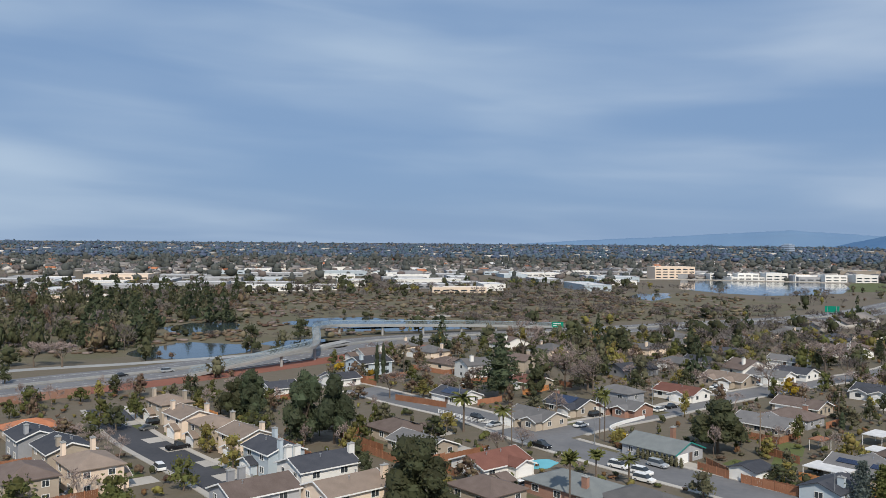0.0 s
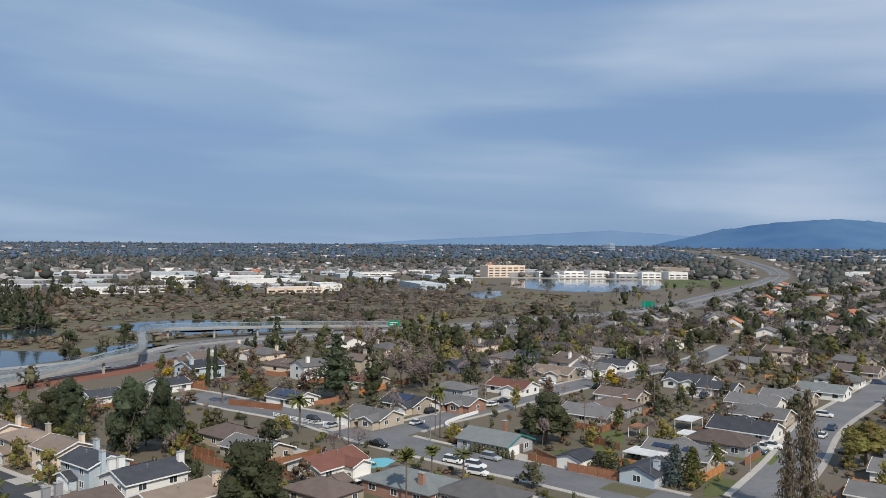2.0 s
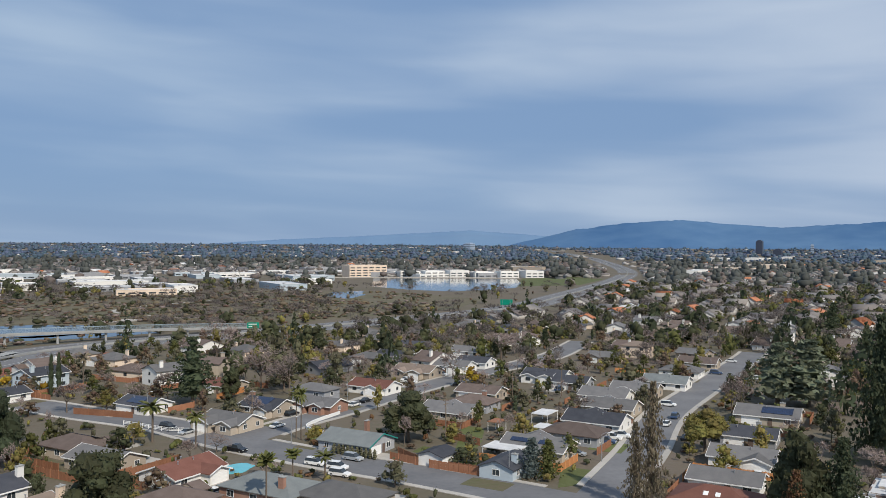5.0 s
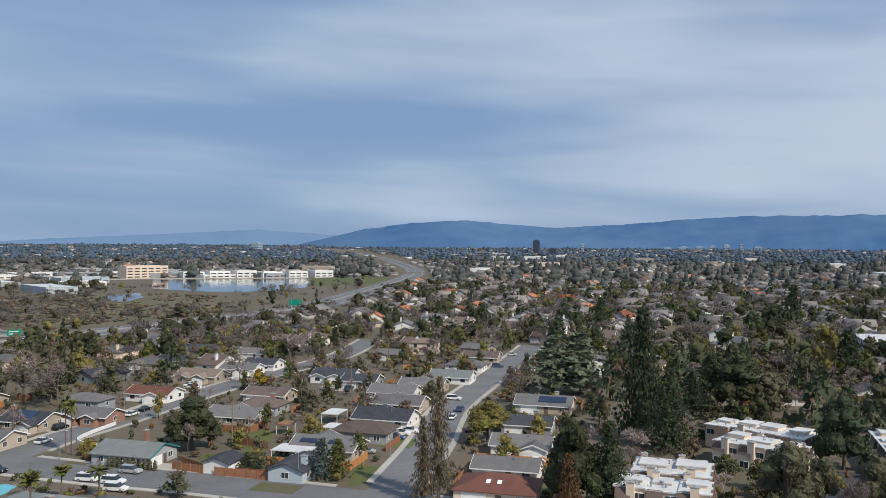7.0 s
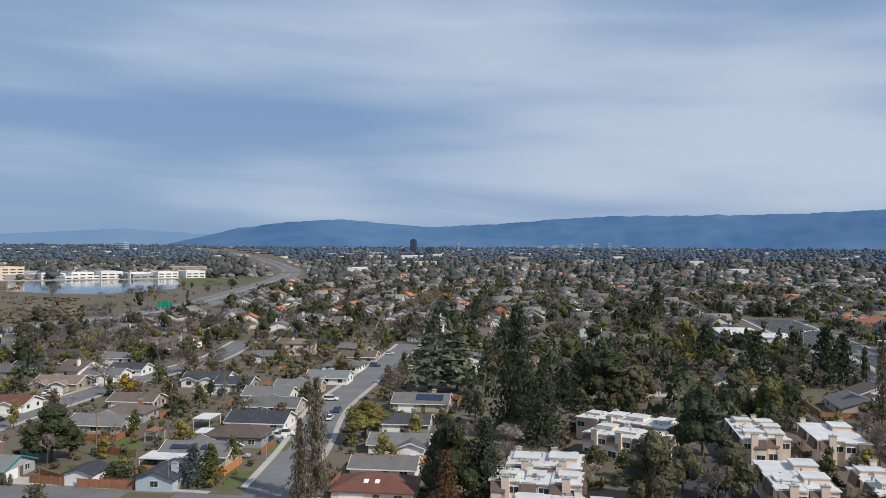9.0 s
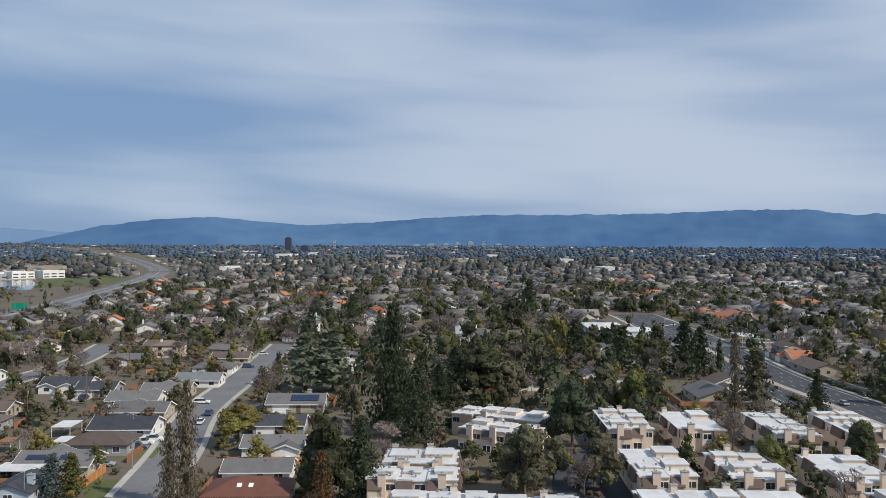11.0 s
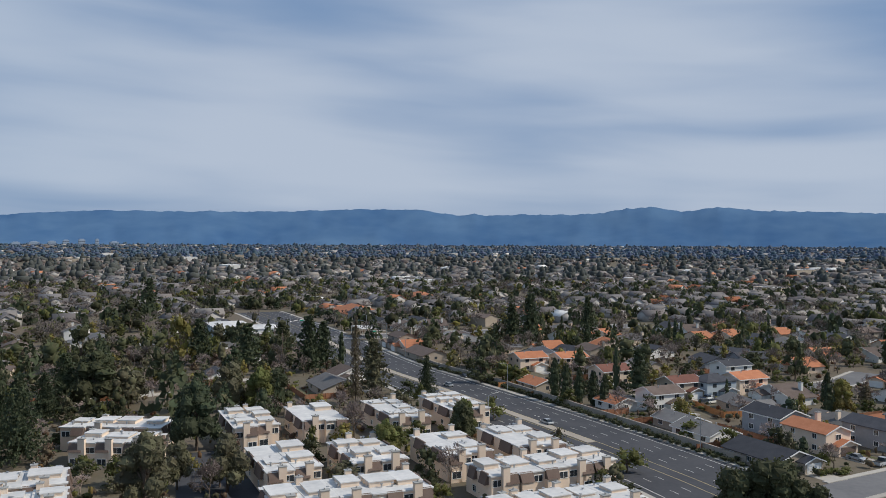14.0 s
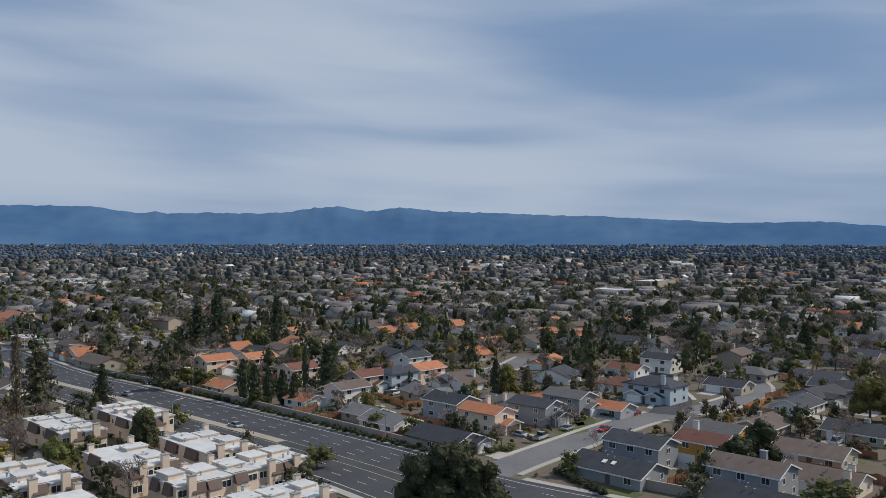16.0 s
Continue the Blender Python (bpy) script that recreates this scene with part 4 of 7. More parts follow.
            dashes(mb, line, off, z + 0.012)
        else:
            ribbon(mb, line, off + 0.10, off - 0.10, 0.0, z + 0.012)
        solid("road_marking", mb, m, "painted road line on the asphalt", "road marking")


road("road_crossing_street", S1, 6.6, "worn grey asphalt street with concrete kerbs")
road("road_long_street", S2, 5.2, "worn grey residential street between driveways")
road("road_side_street", S3, 5.4, "grey asphalt side street lined with parked cars")
road("road_lane", S4, 5.0, "dark asphalt lane between two-storey houses", "asphalt_dark")
road("road_right", RIGHT, 4.9, "grey asphalt street with pale kerbs", "asphalt")
road("road_court", COURT, 5.2, "dark asphalt court ending in a turning circle", "asphalt_dark")
road("road_court_two", COURT2, 5.0, "grey asphalt court between tiled houses")
road("road_arterial", ART, 15.5, "wide grey asphalt arterial road with lane markings", "asphalt_dark", 2.0, True, [(-3.4, "dash", "paint"), (-6.8, "dash", "paint"), (-10.2, "dash", "paint"), (6.2, "dash", "paint"), (9.6, "dash", "paint"), (-13.8, "line", "paint"), (13.6, "line", "paint"), (-0.3, "line", "paint_yellow"), (3.2, "line", "paint_yellow")])
solid("median", ribbon(MB(), ART[14:46], 2.8, 0.1, -0.1, 0.2), "wall_tan", "tan concrete median along the arterial road", "median")
road("road_cross_avenue", CROSS, 9.0, "wide asphalt avenue across the arterial road", "asphalt", 2.0, True, [(-3.4, "dash", "paint"), (3.4, "dash", "paint")])
road("road_freeway", HWY, 17.0, "pale grey freeway with several lanes", "asphalt", 0, False, [(-13, "line", "paint"), (13, "line", "paint"), (-9, "dash", "paint"), (-5, "dash", "paint"), (5, "dash", "paint"), (9, "dash", "paint"), (-1.6, "line", "paint_yellow"), (1.6, "line", "paint_yellow")])
solid("median_barrier", ribbon(MB(), HWY, 0.35, -0.35, -0.1, 0.9), "concrete_grey", "low concrete barrier between the freeway directions", "barrier")
road("road_frontage", FRONT, 3.2, "narrow pale path beside the freeway", "concrete_grey", 0, False)
solid("bank", ribbon(MB(), HWY[6:46], -17.5, -30, -0.2, 0.05), "red_bank", "reddish mulched bank below the freeway", "bank")
solid("sound_wall", ribbon(MB(), HWY[2:30], -30.2, -30.6, -0.2, 2.6), "brick", "long reddish brick sound wall", "wall")
solid("guard_rail", ribbon(MB(), HWY[2:40], -17.2, -17.35, 0.4, 0.8), "metal", "steel guard rail along the freeway edge", "rail")
solid("sound_wall", ribbon(MB(), smooth_line([(198, -26), (242, 7.5), (293, 47.5), (329, 79), (392, 120)]), 0.2, -0.2, -0.2, 2.0), "wall_tan", "tan stucco wall along the arterial road", "wall")
solid("sound_wall", ribbon(MB(), smooth_line([(173, -57), (160, -66), (135, -92)]), 0.2, -0.2, -0.2, 2.0), "wall_tan", "tan stucco wall along the arterial road", "wall")
solid("driveway_court", plate(MB(), [(140, 82), (176, 104), (190, 86), (150, 62)], -0.2, 0.008), "asphalt_dark", "dark asphalt parking court among townhouses", "pavement")

# the wetland beyond the freeway, with its ponds
solid("marsh", plate(MB(), [(-420, 340), (-230, 300), (-150, 345), (-75, 402), (-20, 470), (55, 500), (150, 545), (240, 600), (300, 690), (250, 820), (120, 880), (-120, 780), (-330, 640)], -0.2, 0.02), "marsh", "brown winter marsh with dry grass", "marsh")
solid("park_lawn", plate(MB(), [(430, 890), (535, 1090), (640, 1120), (640, 1040), (520, 900)], -0.2, 0.02), "lawn", "green lawn beside the lake", "lawn")
for i, (cx, cy, rx, ry, turn) in enumerate([(-113, 380, 28, 27, 60), (-138, 478, 22, 34, 15), (-48, 510, 46, 36, 5), (-66, 404, 20, 20, 0), (-24, 478, 40, 12, 15)]):
    solid("water", plate(MB(), blob(cx, cy, rx, ry, turn, seed=i + 3), -0.3, 0.06), "water", "still pond reflecting the sky", "pond")
solid("water", plate(MB(), [(262, 925), (285, 850), (316, 812), (372, 832), (415, 862), (470, 960), (525, 1092), (440, 1120), (330, 1155), (296, 1040)], -0.3, 0.06), "water", "wide lake reflecting the pale sky", "lake")
solid("water", plate(MB(), blob(200, 790, 18, 55, -20, seed=9), -0.3, 0.06), "water", "narrow pond beside the lake", "pond")
solid("water", plate(MB(), blob(610, 1130, 20, 60, -25, seed=11), -0.3, 0.06), "water", "narrow arm of the lake under a bridge", "pond")
solid("path", ribbon(MB(), smooth_line([(60, 560), (20, 590), (-10, 640), (15, 690), (70, 740)]), 1.6, -1.6, -0.1, 0.05), "concrete", "pale gravel path through the marsh", "path")
solid("levee", ribbon(MB(), smooth_line([(255, 1165), (330, 1166), (445, 1130), (535, 1098)]), 4, -4, -0.2, 0.9), "concrete", "pale levee along the lake shore", "levee")
solid("levee", plate(MB(), blob(-6, 560, 14, 7, 20, seed=21), -0.2, 0.5), "concrete", "bare sandy mound beside the pond", "mound")

# the hills round the valley
PROFILE = [(40, -0.22), (8, -0.20), (-5, -0.1), (-9.8, 0.22), (-14, 0.42), (-19, 0.72), (-22.6, 0.92), (-26.8, 0.63), (-30, 1.05), (-33, 1.45), (-36.3, 1.68), (-39, 1.45), (-42.8, 1.16), (-48, 1.45), (-51.5, 1.75), (-55, 1.94), (-63, 1.97), (-67, 2.05), (-71, 2.2), (-75.4, 2.24), (-78.3, 1.86), (-83, 1.88), (-87.5, 1.92), (-89.5, 2.25), (-91.4, 2.42), (-93.4, 2.08), (-95.9, 2.36), (-98, 2.1), (-101, 2.02), (-105, 1.85), (-109, 1.75), (-114.3, 1.45), (-118, 1.25), (-122.8, 1.32), (-126.5, 1.0), (-135, 0.8), (-160, 0.6)]
hill_az, hill_el = [-q[0] for q in PROFILE], [q[1] for q in PROFILE]


def hills(name, label, shrink, r0, r1, az0, az1, rough, material="hill"):
    rings, n = [], int((az1 - az0) / 0.25)
    for i in range(n + 1):
        a = az0 + (az1 - az0) * i / n
        el = float(np.interp(a, hill_az, hill_el)) * shrink
        if material == "hill":
            el = min(el, -0.25 + (a - 24.5) * 0.24)
        else:
            el = min(el, 0.95 - max(0, a - 23) * 0.08)
        top = EYE + math.tan(radians(el)) * r1
        s, c = math.sin(radians(a)), math.cos(radians(a))
        prof = [(r0, -2.0)]
        for k in range(1, 7):
            u = k / 6
            r = r0 + (r1 - r0) * u
            f = noise.noise((a * 0.16, u * 2.0, shrink * 7)) + 0.5 * noise.noise((a * 0.5, u * 4.0, 3.0)) + 0.25 * noise.noise((a * 1.3, u * 5, 5.0))
            edge = 0.035 * noise.noise((a * 0.9, 0, 2.0)) + 0.03 * noise.noise((a * 2.6, 0, 4.0)) + 0.012 * noise.noise((a * 7.0, 0, 6.0))
            hgt = top * (u ** 1.15) + top * (rough * f if k < 6 else edge)
            prof.append((r, max(1.0, hgt)))
        prof += [(r1 + 60, prof[-1][1] * 0.995), (r1 + 70, -2.0)]
        rings.append([(r * s, r * c, z) for r, z in prof])
    mb = MB()
    mb.loft(rings)
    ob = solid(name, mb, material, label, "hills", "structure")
    for p in ob.data.polygons:
        p.use_smooth = True


# Haze on both ranges comes from the material colours alone.
hills("backdrop", "long mountain range on the horizon in haze-blue colour", 1.0, 4150, 4840, 24.5, 160, 0.10)
hills("backdrop", "distant hills on the horizon in paler haze-blue colour", 1.0, 4780, 4900, -40, 36, 0.03, "far_hill")


# ---- far city, woods and roofs ----
def cloud_mesh(name, template, places, material, label, category):
    """Many small copies of one shape, joined in one mesh: places are x, y, turn, width, height."""
    tv = np.array(template.v, float)
    P = np.array(places, float)
    c, s = np.cos(P[:, 2])[:, None], np.sin(P[:, 2])[:, None]
    X = (tv[None, :, 0] * c - tv[None, :, 1] * s) * P[:, 3:4] + P[:, 0:1]
    Y = (tv[None, :, 0] * s + tv[None, :, 1] * c) * P[:, 3:4] + P[:, 1:2]
    floor = 41.0 * np.maximum(0.0, (np.hypot(P[:, 0], P[:, 1]) - 1300.0) / 3650.0) ** 1.25
    Z = tv[None, :, 2] * P[:, 4:5] + floor[:, None]
    V = np.stack([X, Y, Z], -1).reshape(-1, 3)
    k = len(tv)
    sizes = np.array([len(f) for f in template.f])
    flat = np.concatenate([np.array(f) for f in template.f])
    loops = (flat[None, :] + (np.arange(len(P)) * k)[:, None]).ravel()
    tot = np.tile(sizes, len(P))
    me = bpy.data.meshes.new(name)
    me.vertices.add(len(V))
    me.vertices.foreach_set("co", V.ravel())
    me.loops.add(len(loops))
    me.loops.foreach_set("vertex_index", loops)
    me.polygons.add(len(tot))
    me.polygons.foreach_set("loop_start", np.concatenate([[0], np.cumsum(tot)[:-1]]))
    me.update(calc_edges=True)
    me.validate()
    me.materials.append(M[material])
    ob = new(name, me)
    return tagged(ob, label, category, kind="stuff")


def inside(x, y, poly):
    k, hit = len(poly), False
    for i in range(k):
        (x0, y0), (x1, y1) = poly[i], poly[(i + 1) % k]
        if (y0 > y) != (y1 > y) and x < (x1 - x0) * (y - y0) / (y1 - y0) + x0:
            hit = not hit
    return hit


ROADS = [(np.array([(p.x, p.y) for p in L]), w) for L, w in ((S1, 9), (S2, 8), (S3, 8), (S4, 8), (RIGHT, 8), (COURT, 8), (COURT2, 8), (ART, 19), (CROSS, 12), (HWY, 24))]
LAKES = [[(262, 925), (285, 850), (316, 812), (372, 832), (415, 862), (470, 960), (525, 1092), (440, 1120), (330, 1155), (296, 1040)], [(-420, 340), (-230, 300), (-150, 345), (-75, 402), (-20, 470), (55, 500), (150, 545), (240, 600), (300, 690), (250, 820), (120, 880), (-120, 780), (-330, 640)], [(430, 890), (535, 1090), (640, 1120), (640, 1040), (520, 900)]]


def off_road(x, y, extra=0.0):
    for L, w in ROADS:
        if np.min(np.hypot(L[:, 0] - x, L[:, 1] - y)) < w + extra:
            return False
    return True


def dry_land(x, y):
    return not any(inside(x, y, p) for p in LAKES)


TAKEN = []


def clear_of(x, y, r):
    return all((x - a) ** 2 + (y - b) ** 2 > (r + c) ** 2 for a, b, c in TAKEN)


def bearing(x, y):
    return math.degrees(math.atan2(x, y))


rg = random.Random(7)
C40, S40 = math.cos(radians(40)), math.sin(radians(40))
# the roofs of the wide suburb, in rows along the street grid
near_rows = []
for i in range(-46, 172):
    for j in range(-128, 128):
        p, q = i * 16.5, j * 28.0 + (0 if j % 2 else 5.0)
        x, y = p * C40 - q * S40 + rg.uniform(-4, 4), p * S40 + q * C40 + rg.uniform(-4, 4)
        d, b = math.hypot(x, y), bearing(x, y)
        if d < 215 or d > 2300 or not -32 < b < 130:
            continue
        if (44 < b < 70 and d < 330) or (70 <= b < 92 and d < 300 and x * 0.6 - y * 0.8 < 135):
            continue
        if (b < 14 and d < 1250 and not (b > -9 and d < 402 - 2 * max(0, 4 - b))) or (b < 30 and 600 < d < 1250) or (14 <= b < 22 and d > 470 and d < 700):
            continue
        if rg.random() < 0.12 + 0.00042 * d:
            continue
        near_rows.append((d, x, y, j))
near_rows.sort()
FAR_OK = [q for q in near_rows if off_road(q[1], q[2], 5) and dry_land(q[1], q[2])]


# ---- houses, trees and cars, street by street ----
house(-70.9, 167.6, 130, 14, 11, 'roof_tan', 'cream', 2, 'hip', wing=(-2.5, 6.2, 1.6), chim=((6.6, 4.0), (7.4, -3.0)), garage='brown_trim')
house(-82.1, 180.5, 130, 14, 11, 'roof_slate', 'beige', 2, 'gable', chim=((-5, 2.5),), vents=3)
house(-94.1, 191.3, 130, 13, 10, 'roof_slate', 'greywall', 2, 'gable', chim=((-4, 2.5),))
house(-104.6, 211.0, 40, 14, 10, 'roof_orange', 'beige', 1, 'hip')
house(-80.2, 159.3, 130, 15, 11, 'roof_brown', 'beige', 2, 'hip')
house(-75.9, 231.7, 310, 13, 10, 'roof_tan', 'beige', 2, 'hip', chim=((-5, -3), (5, 3)), wing=(-2, 6, 1.5))
house(-65.3, 215.2, 310, 13, 10, 'roof_tan', 'cream', 2, 'gable', chim=((-5, -3), (5.5, 3)), wing=(2, 6, 1.5))
house(-55.7, 204.2, 310, 13, 10, 'roof_tan', 'beige', 2, 'hip', chim=((5, 3),), wing=(-2, 6, 1.5))
house(-45.6, 194.3, 310, 13, 10, 'roof_tan', 'cream', 2, 'gable', chim=((5, 2),), wing=(2, 6, 1.5))
house(-36.5, 181.0, 310, 13, 10, 'roof_slate', 'bluewall', 2, 'gable', chim=((6.8, -2), (-5, 3)), wing=(-2, 6, 1.8))
house(-33.9, 151.0, 40, 15, 11, 'roof_brown', 'greywall', 2, 'gable', chim=((-4, 3), (-1, 4)))
house(-25.1, 168.7, 220, 15, 11, 'roof_slate', 'white', 2, 'gable', chim=((5.5, -4), (3.2, -4), (-7.9, 2)), solar=((0.5, -2.9, 9, 2),))
house(-17.6, 153.0, 220, 15, 11, 'roof_tan', 'cream', 2, 'gable', chim=((-7.9, 3),))
house(-11.1, 212.9, 130, 17, 12, 'roof_brown', 'beige', 1, 'hip', solar=((-3, -3, 6, 2), (4, -3, 5, 2)), wing=(-4, 6, 3))
house(-4.6, 198.5, 130, 17, 11, 'roof_grey', 'beige', 1, 'gable')
house(10.9, 182.3, 40, 16, 12, 'roof_red', 'white', 1, 'gable', wing=(3, 6, 3), vents=4)
house(8.9, 161.9, 130, 14, 11, 'roof_brown', 'beige', 1, 'hip', wing=(3, 6, 3))
house(-27.5, 312.6, 220, 16, 12, 'roof_slate', 'bluewall', 2, 'gable', wing=(-3, 6, 2), wing2=(4, 6, 2), chim=((6, 3),))
house(-35.3, 291.1, 220, 12, 10, 'roof_slate', 'white', 1, 'gable', wing=(2, 6, 3))
house(-53.3, 272.3, 220, 12, 10, 'roof_slate', 'white', 1, 'gable', wing=(2, 6, 3))
house(4.6, 261.2, 310, 15, 11, 'roof_slate', 'white', 1, 'gable', solar=((0, -2.8, 8, 2),))
house(30.8, 287.0, 310, 15, 11, 'roof_red', 'beige', 1, 'gable')
house(26.3, 230.0, 310, 16, 11, 'roof_grey', 'beige', 1, 'gable', wing=(-4, 7, 4), wing2=(4.5, 6, 3), solar=((2, 2.6, 4, 2),))
house(38.6, 247.0, 310, 15, 12, 'roof_slate', 'beige', 1, 'gable', solar=((0, -3.0, 8, 3),), chim=((-7.6, 1),), chim_wall='brick', wing=(4, 6, 3))
house(54.2, 253.4, 310, 14, 9, 'roof_grey', 'greywall', 2, 'hip')
house(53.8, 245.1, 310, 16, 10, 'roof_grey', 'brick', 1, 'gable', wing=(-4, 6, 3), wing2=(3, 5, 2))
house(77.7, 269.7, 310, 17, 11, 'roof_red', 'white', 1, 'gable', wing=(4, 7, 3), solar=((-3, 2.6, 6, 2),))
house(52.1, 196.4, 40, 12.5, 17, 'roof_green', 'greywall', 1, 'cross', trim='teal', chim=((8, 2),), chim_wall='brick')
house(26.7, 164.0, 130, 20, 13, 'roof_green', 'brick', 1, 'hip', chim=((-6, 4),))
house(38.6, 153.8, 130, 18, 12, 'roof_grey', 'beige', 1, 'hip')
house(87.3, 223.0, 130, 17, 12, 'roof_grey', 'beige', 1, 'gable', wing=(4, 6, 3))
house(66.1, 177.4, 40, 8, 7, 'roof_slate', 'white', 1, 'gable', pitch=0.3, detail=0, vents=0)
house(94.8, 336.1, 310, 17, 11, 'roof_grey', 'beige', 1, 'hip')
house(106.8, 340.2, 310, 16, 11, 'roof_slate', 'greywall', 1, 'gable')
house(102.4, 296.9, 310, 18, 12, 'roof_tan', 'beige', 1, 'gable', wing=(3, 6, 3), wing2=(-5, 6, 3))
house(120.5, 304.5, 310, 16, 11, 'roof_grey', 'white', 1, 'gable', wing=(3, 6, 3))
house(132.4, 312.0, 310, 15, 11, 'roof_slate', 'white', 1, 'gable', wing=(-3, 6, 3))
house(143.1, 344.0, 310, 17, 11, 'roof_grey', 'white', 1, 'gable')
house(77.5, 164.7, 130, 9, 13, 'roof_slate', 'bluewall', 1, 'cross', chim=((-3, 2),), vents=1, garage=None)
house(91.5, 176.8, 130, 18, 12, 'roof_grey', 'beige', 1, 'gable', wing=(4, 7, 4), solar=((4, 3.0, 6, 1), (-3, 3.0, 4, 1)))
house(106.9, 186.4, 130, 17, 12, 'roof_brown', 'greywall', 1, 'hip')
house(119.9, 197.5, 130, 18, 13, 'roof_slate', 'white', 1, 'gable', wing=(4, 7, 4))
house(134.5, 213.2, 130, 17, 12, 'roof_grey', 'beige', 1, 'gable', wing=(4, 7, 3))
house(142.9, 229.9, 130, 17, 12, 'roof_grey', 'white', 1, 'gable', wing=(-3, 7, 4))
house(157.8, 235.4, 130, 17, 12, 'roof_grey', 'beige', 1, 'gable', wing=(3, 7, 4))
house(177.2, 245.5, 130, 17, 12, 'roof_green', 'white', 1, 'gable', wing=(3, 7, 4))
house(197.7, 264.8, 130, 17, 12, 'roof_grey', 'white', 1, 'hip', chim=((1, 1),))
house(218.7, 281.5, 130, 17, 12, 'roof_brown', 'beige', 1, 'gable', wing=(3, 7, 4))
house(143.6, 271.2, 310, 18, 12, 'roof_slate', 'white', 1, 'gable', wing=(3, 7, 4), wing2=(-5, 6, 3))
house(145.3, 255.5, 310, 14, 11, 'roof_slate', 'greywall', 1, 'gable')
house(107.5, 248.2, 310, 16, 11, 'roof_brown', 'beige', 1, 'gable')
house(98.1, 232.2, 310, 15, 11, 'roof_brown', 'greywall', 1, 'hip', chim=((3, 2),), chim_wall='brick')
house(212.5, 316.5, 130, 14, 10, 'roof_tan', 'cream', 2, 'hip')
house(170.4, 188.2, 310, 19, 13, 'roof_grey', 'beige', 1, 'gable', solar=((3, -3.2, 10, 2), (1, 3.0, 6, 1)), chim=((4, 1),))
house(147.6, 169.5, 310, 15, 11, 'roof_slate', 'greywall', 1, 'gable', chim=((2, 2),))
house(131.3, 152.8, 310, 16, 11, 'roof_grey', 'white', 1, 'gable', wing=(4, 7, 3))
house(115.1, 138.9, 310, 16, 10, 'roof_grey', 'white', 1, 'gable')
house(103.8, 128.0, 310, 18, 13, 'roof_red', 'cream', 1, 'hip', sky=2)
townhouse(194.0, 93.7, -53, 11, 21, 1)
townhouse(203.0, 79.4, -53, 11, 20, 2)
townhouse(160.5, 70.0, -53, 11, 20, 3)
townhouse(171.0, 55.4, -53, 11.5, 18, 4)
townhouse(214.5, 61.5, -53, 10, 24, 5)
townhouse(226.6, 47.8, -53, 11, 23, 6)
townhouse(181.0, 38.8, -53, 11, 20, 7)
townhouse(191.3, 24.8, -53, 12, 19, 8)
townhouse(169.3, 17.4, -51, 29, 10, 9)
townhouse(143.3, 50.0, -53, 29, 11, 10)
townhouse(134.0, 110.0, -55, 15, 11, 11)
townhouse(123.0, 103.0, -55, 17, 8, 12)
townhouse(180.0, 121.0, -80, 24, 9, 13)
townhouse(166.8, 112.0, -80, 18, 9, 14)
townhouse(145.2, 11.4, -51, 28, 10, 21)
townhouse(121.1, 74.1, -53, 15, 9, 22)
townhouse(113.5, 88.3, -53, 18, 8, 23)
house(218.0, -44.5, 307, 9.5, 15, 'roof_orange', 'cream', 2, 'cross', wing=(1.2, 7, 2.2), garage='brown_trim', chim=((4.2, 3),), vents=0)
house(201.0, -31.0, 307, 13, 19, 'roof_slate', 'beige', 1, 'cross', wing=(3, 6, 2.5), vents=0)
house(225.0, -60.0, 307, 10, 15, 'roof_slate', 'greywall', 2, 'cross', wing=(1.5, 7, 2.2))
house(236.0, -73.0, 307, 10, 15, 'roof_grey', 'greywall', 2, 'cross', wing=(1.5, 7, 2.2))
house(249.0, -72.0, 307, 13, 11, 'roof_orange', 'beige', 1, 'hip')
house(231.0, -84.0, 37, 13, 9.5, 'roof_orange', 'greywall', 1, 'gable', chim=((6.2, -2),))
house(234.0, -37.5, 37, 15, 11, 'roof_slate', 'greywall', 2, 'gable', sky=1)
house(222.0, -19.0, 37, 16, 11, 'roof_grey', 'white', 1, 'gable', vents=3)
house(233.5, -13.6, 37, 14, 10, 'roof_grey', 'beige', 1, 'gable')
house(282.2, -16.1, 307, 13, 10, 'roof_red', 'beige', 2, 'gable', wing=(2, 6, 2.4))
house(259.9, -9.0, 307, 13, 10, 'roof_brown', 'white', 2, 'gable', wing=(2, 6, 2.4))
house(286.0, -26.4, 307, 14, 11, 'roof_slate', 'bluewall', 2, 'hip', wing=(2, 6, 2.4))
house(295.4, -37.4, 307, 14, 11, 'roof_orange', 'cream', 2, 'gable', wing=(2, 6, 2.4))
house(327.3, 39.0, 307, 14, 11, 'roof_orange', 'cream', 2, 'gable', wing=(2, 6, 2.4))
house(331.8, 23.5, 307, 14, 11, 'roof_orange', 'cream', 2, 'gable', wing=(2, 6, 2.4))
house(283.4, 30.2, 37, 14, 10, 'roof_orange', 'beige', 1, 'gable', sky=2)
house(256.2, 3.9, 37, 12, 9, 'roof_orange', 'white', 1, 'gable', chim=((5.5, 2),))
house(301.5, 6.6, 307, 14, 11, 'roof_red', 'cream', 2, 'gable')
house(325.0, -36.7, 307, 14, 10, 'roof_slate', 'white', 2, 'gable', wing=(2, 6, 2))
house(268.1, -101.1, 217, 16, 12, 'roof_red', 'cream', 1, 'hip')
house(250.6, -105.7, 217, 19, 13, 'roof_slate', 'bluewall', 2, 'hip', wing=(-4, 6.5, 2), wing2=(4, 6, 2), chim=((-7, -4), (6, -5)))
house(300.4, -115.5, 217, 15, 11, 'roof_red', 'white', 1, 'gable')
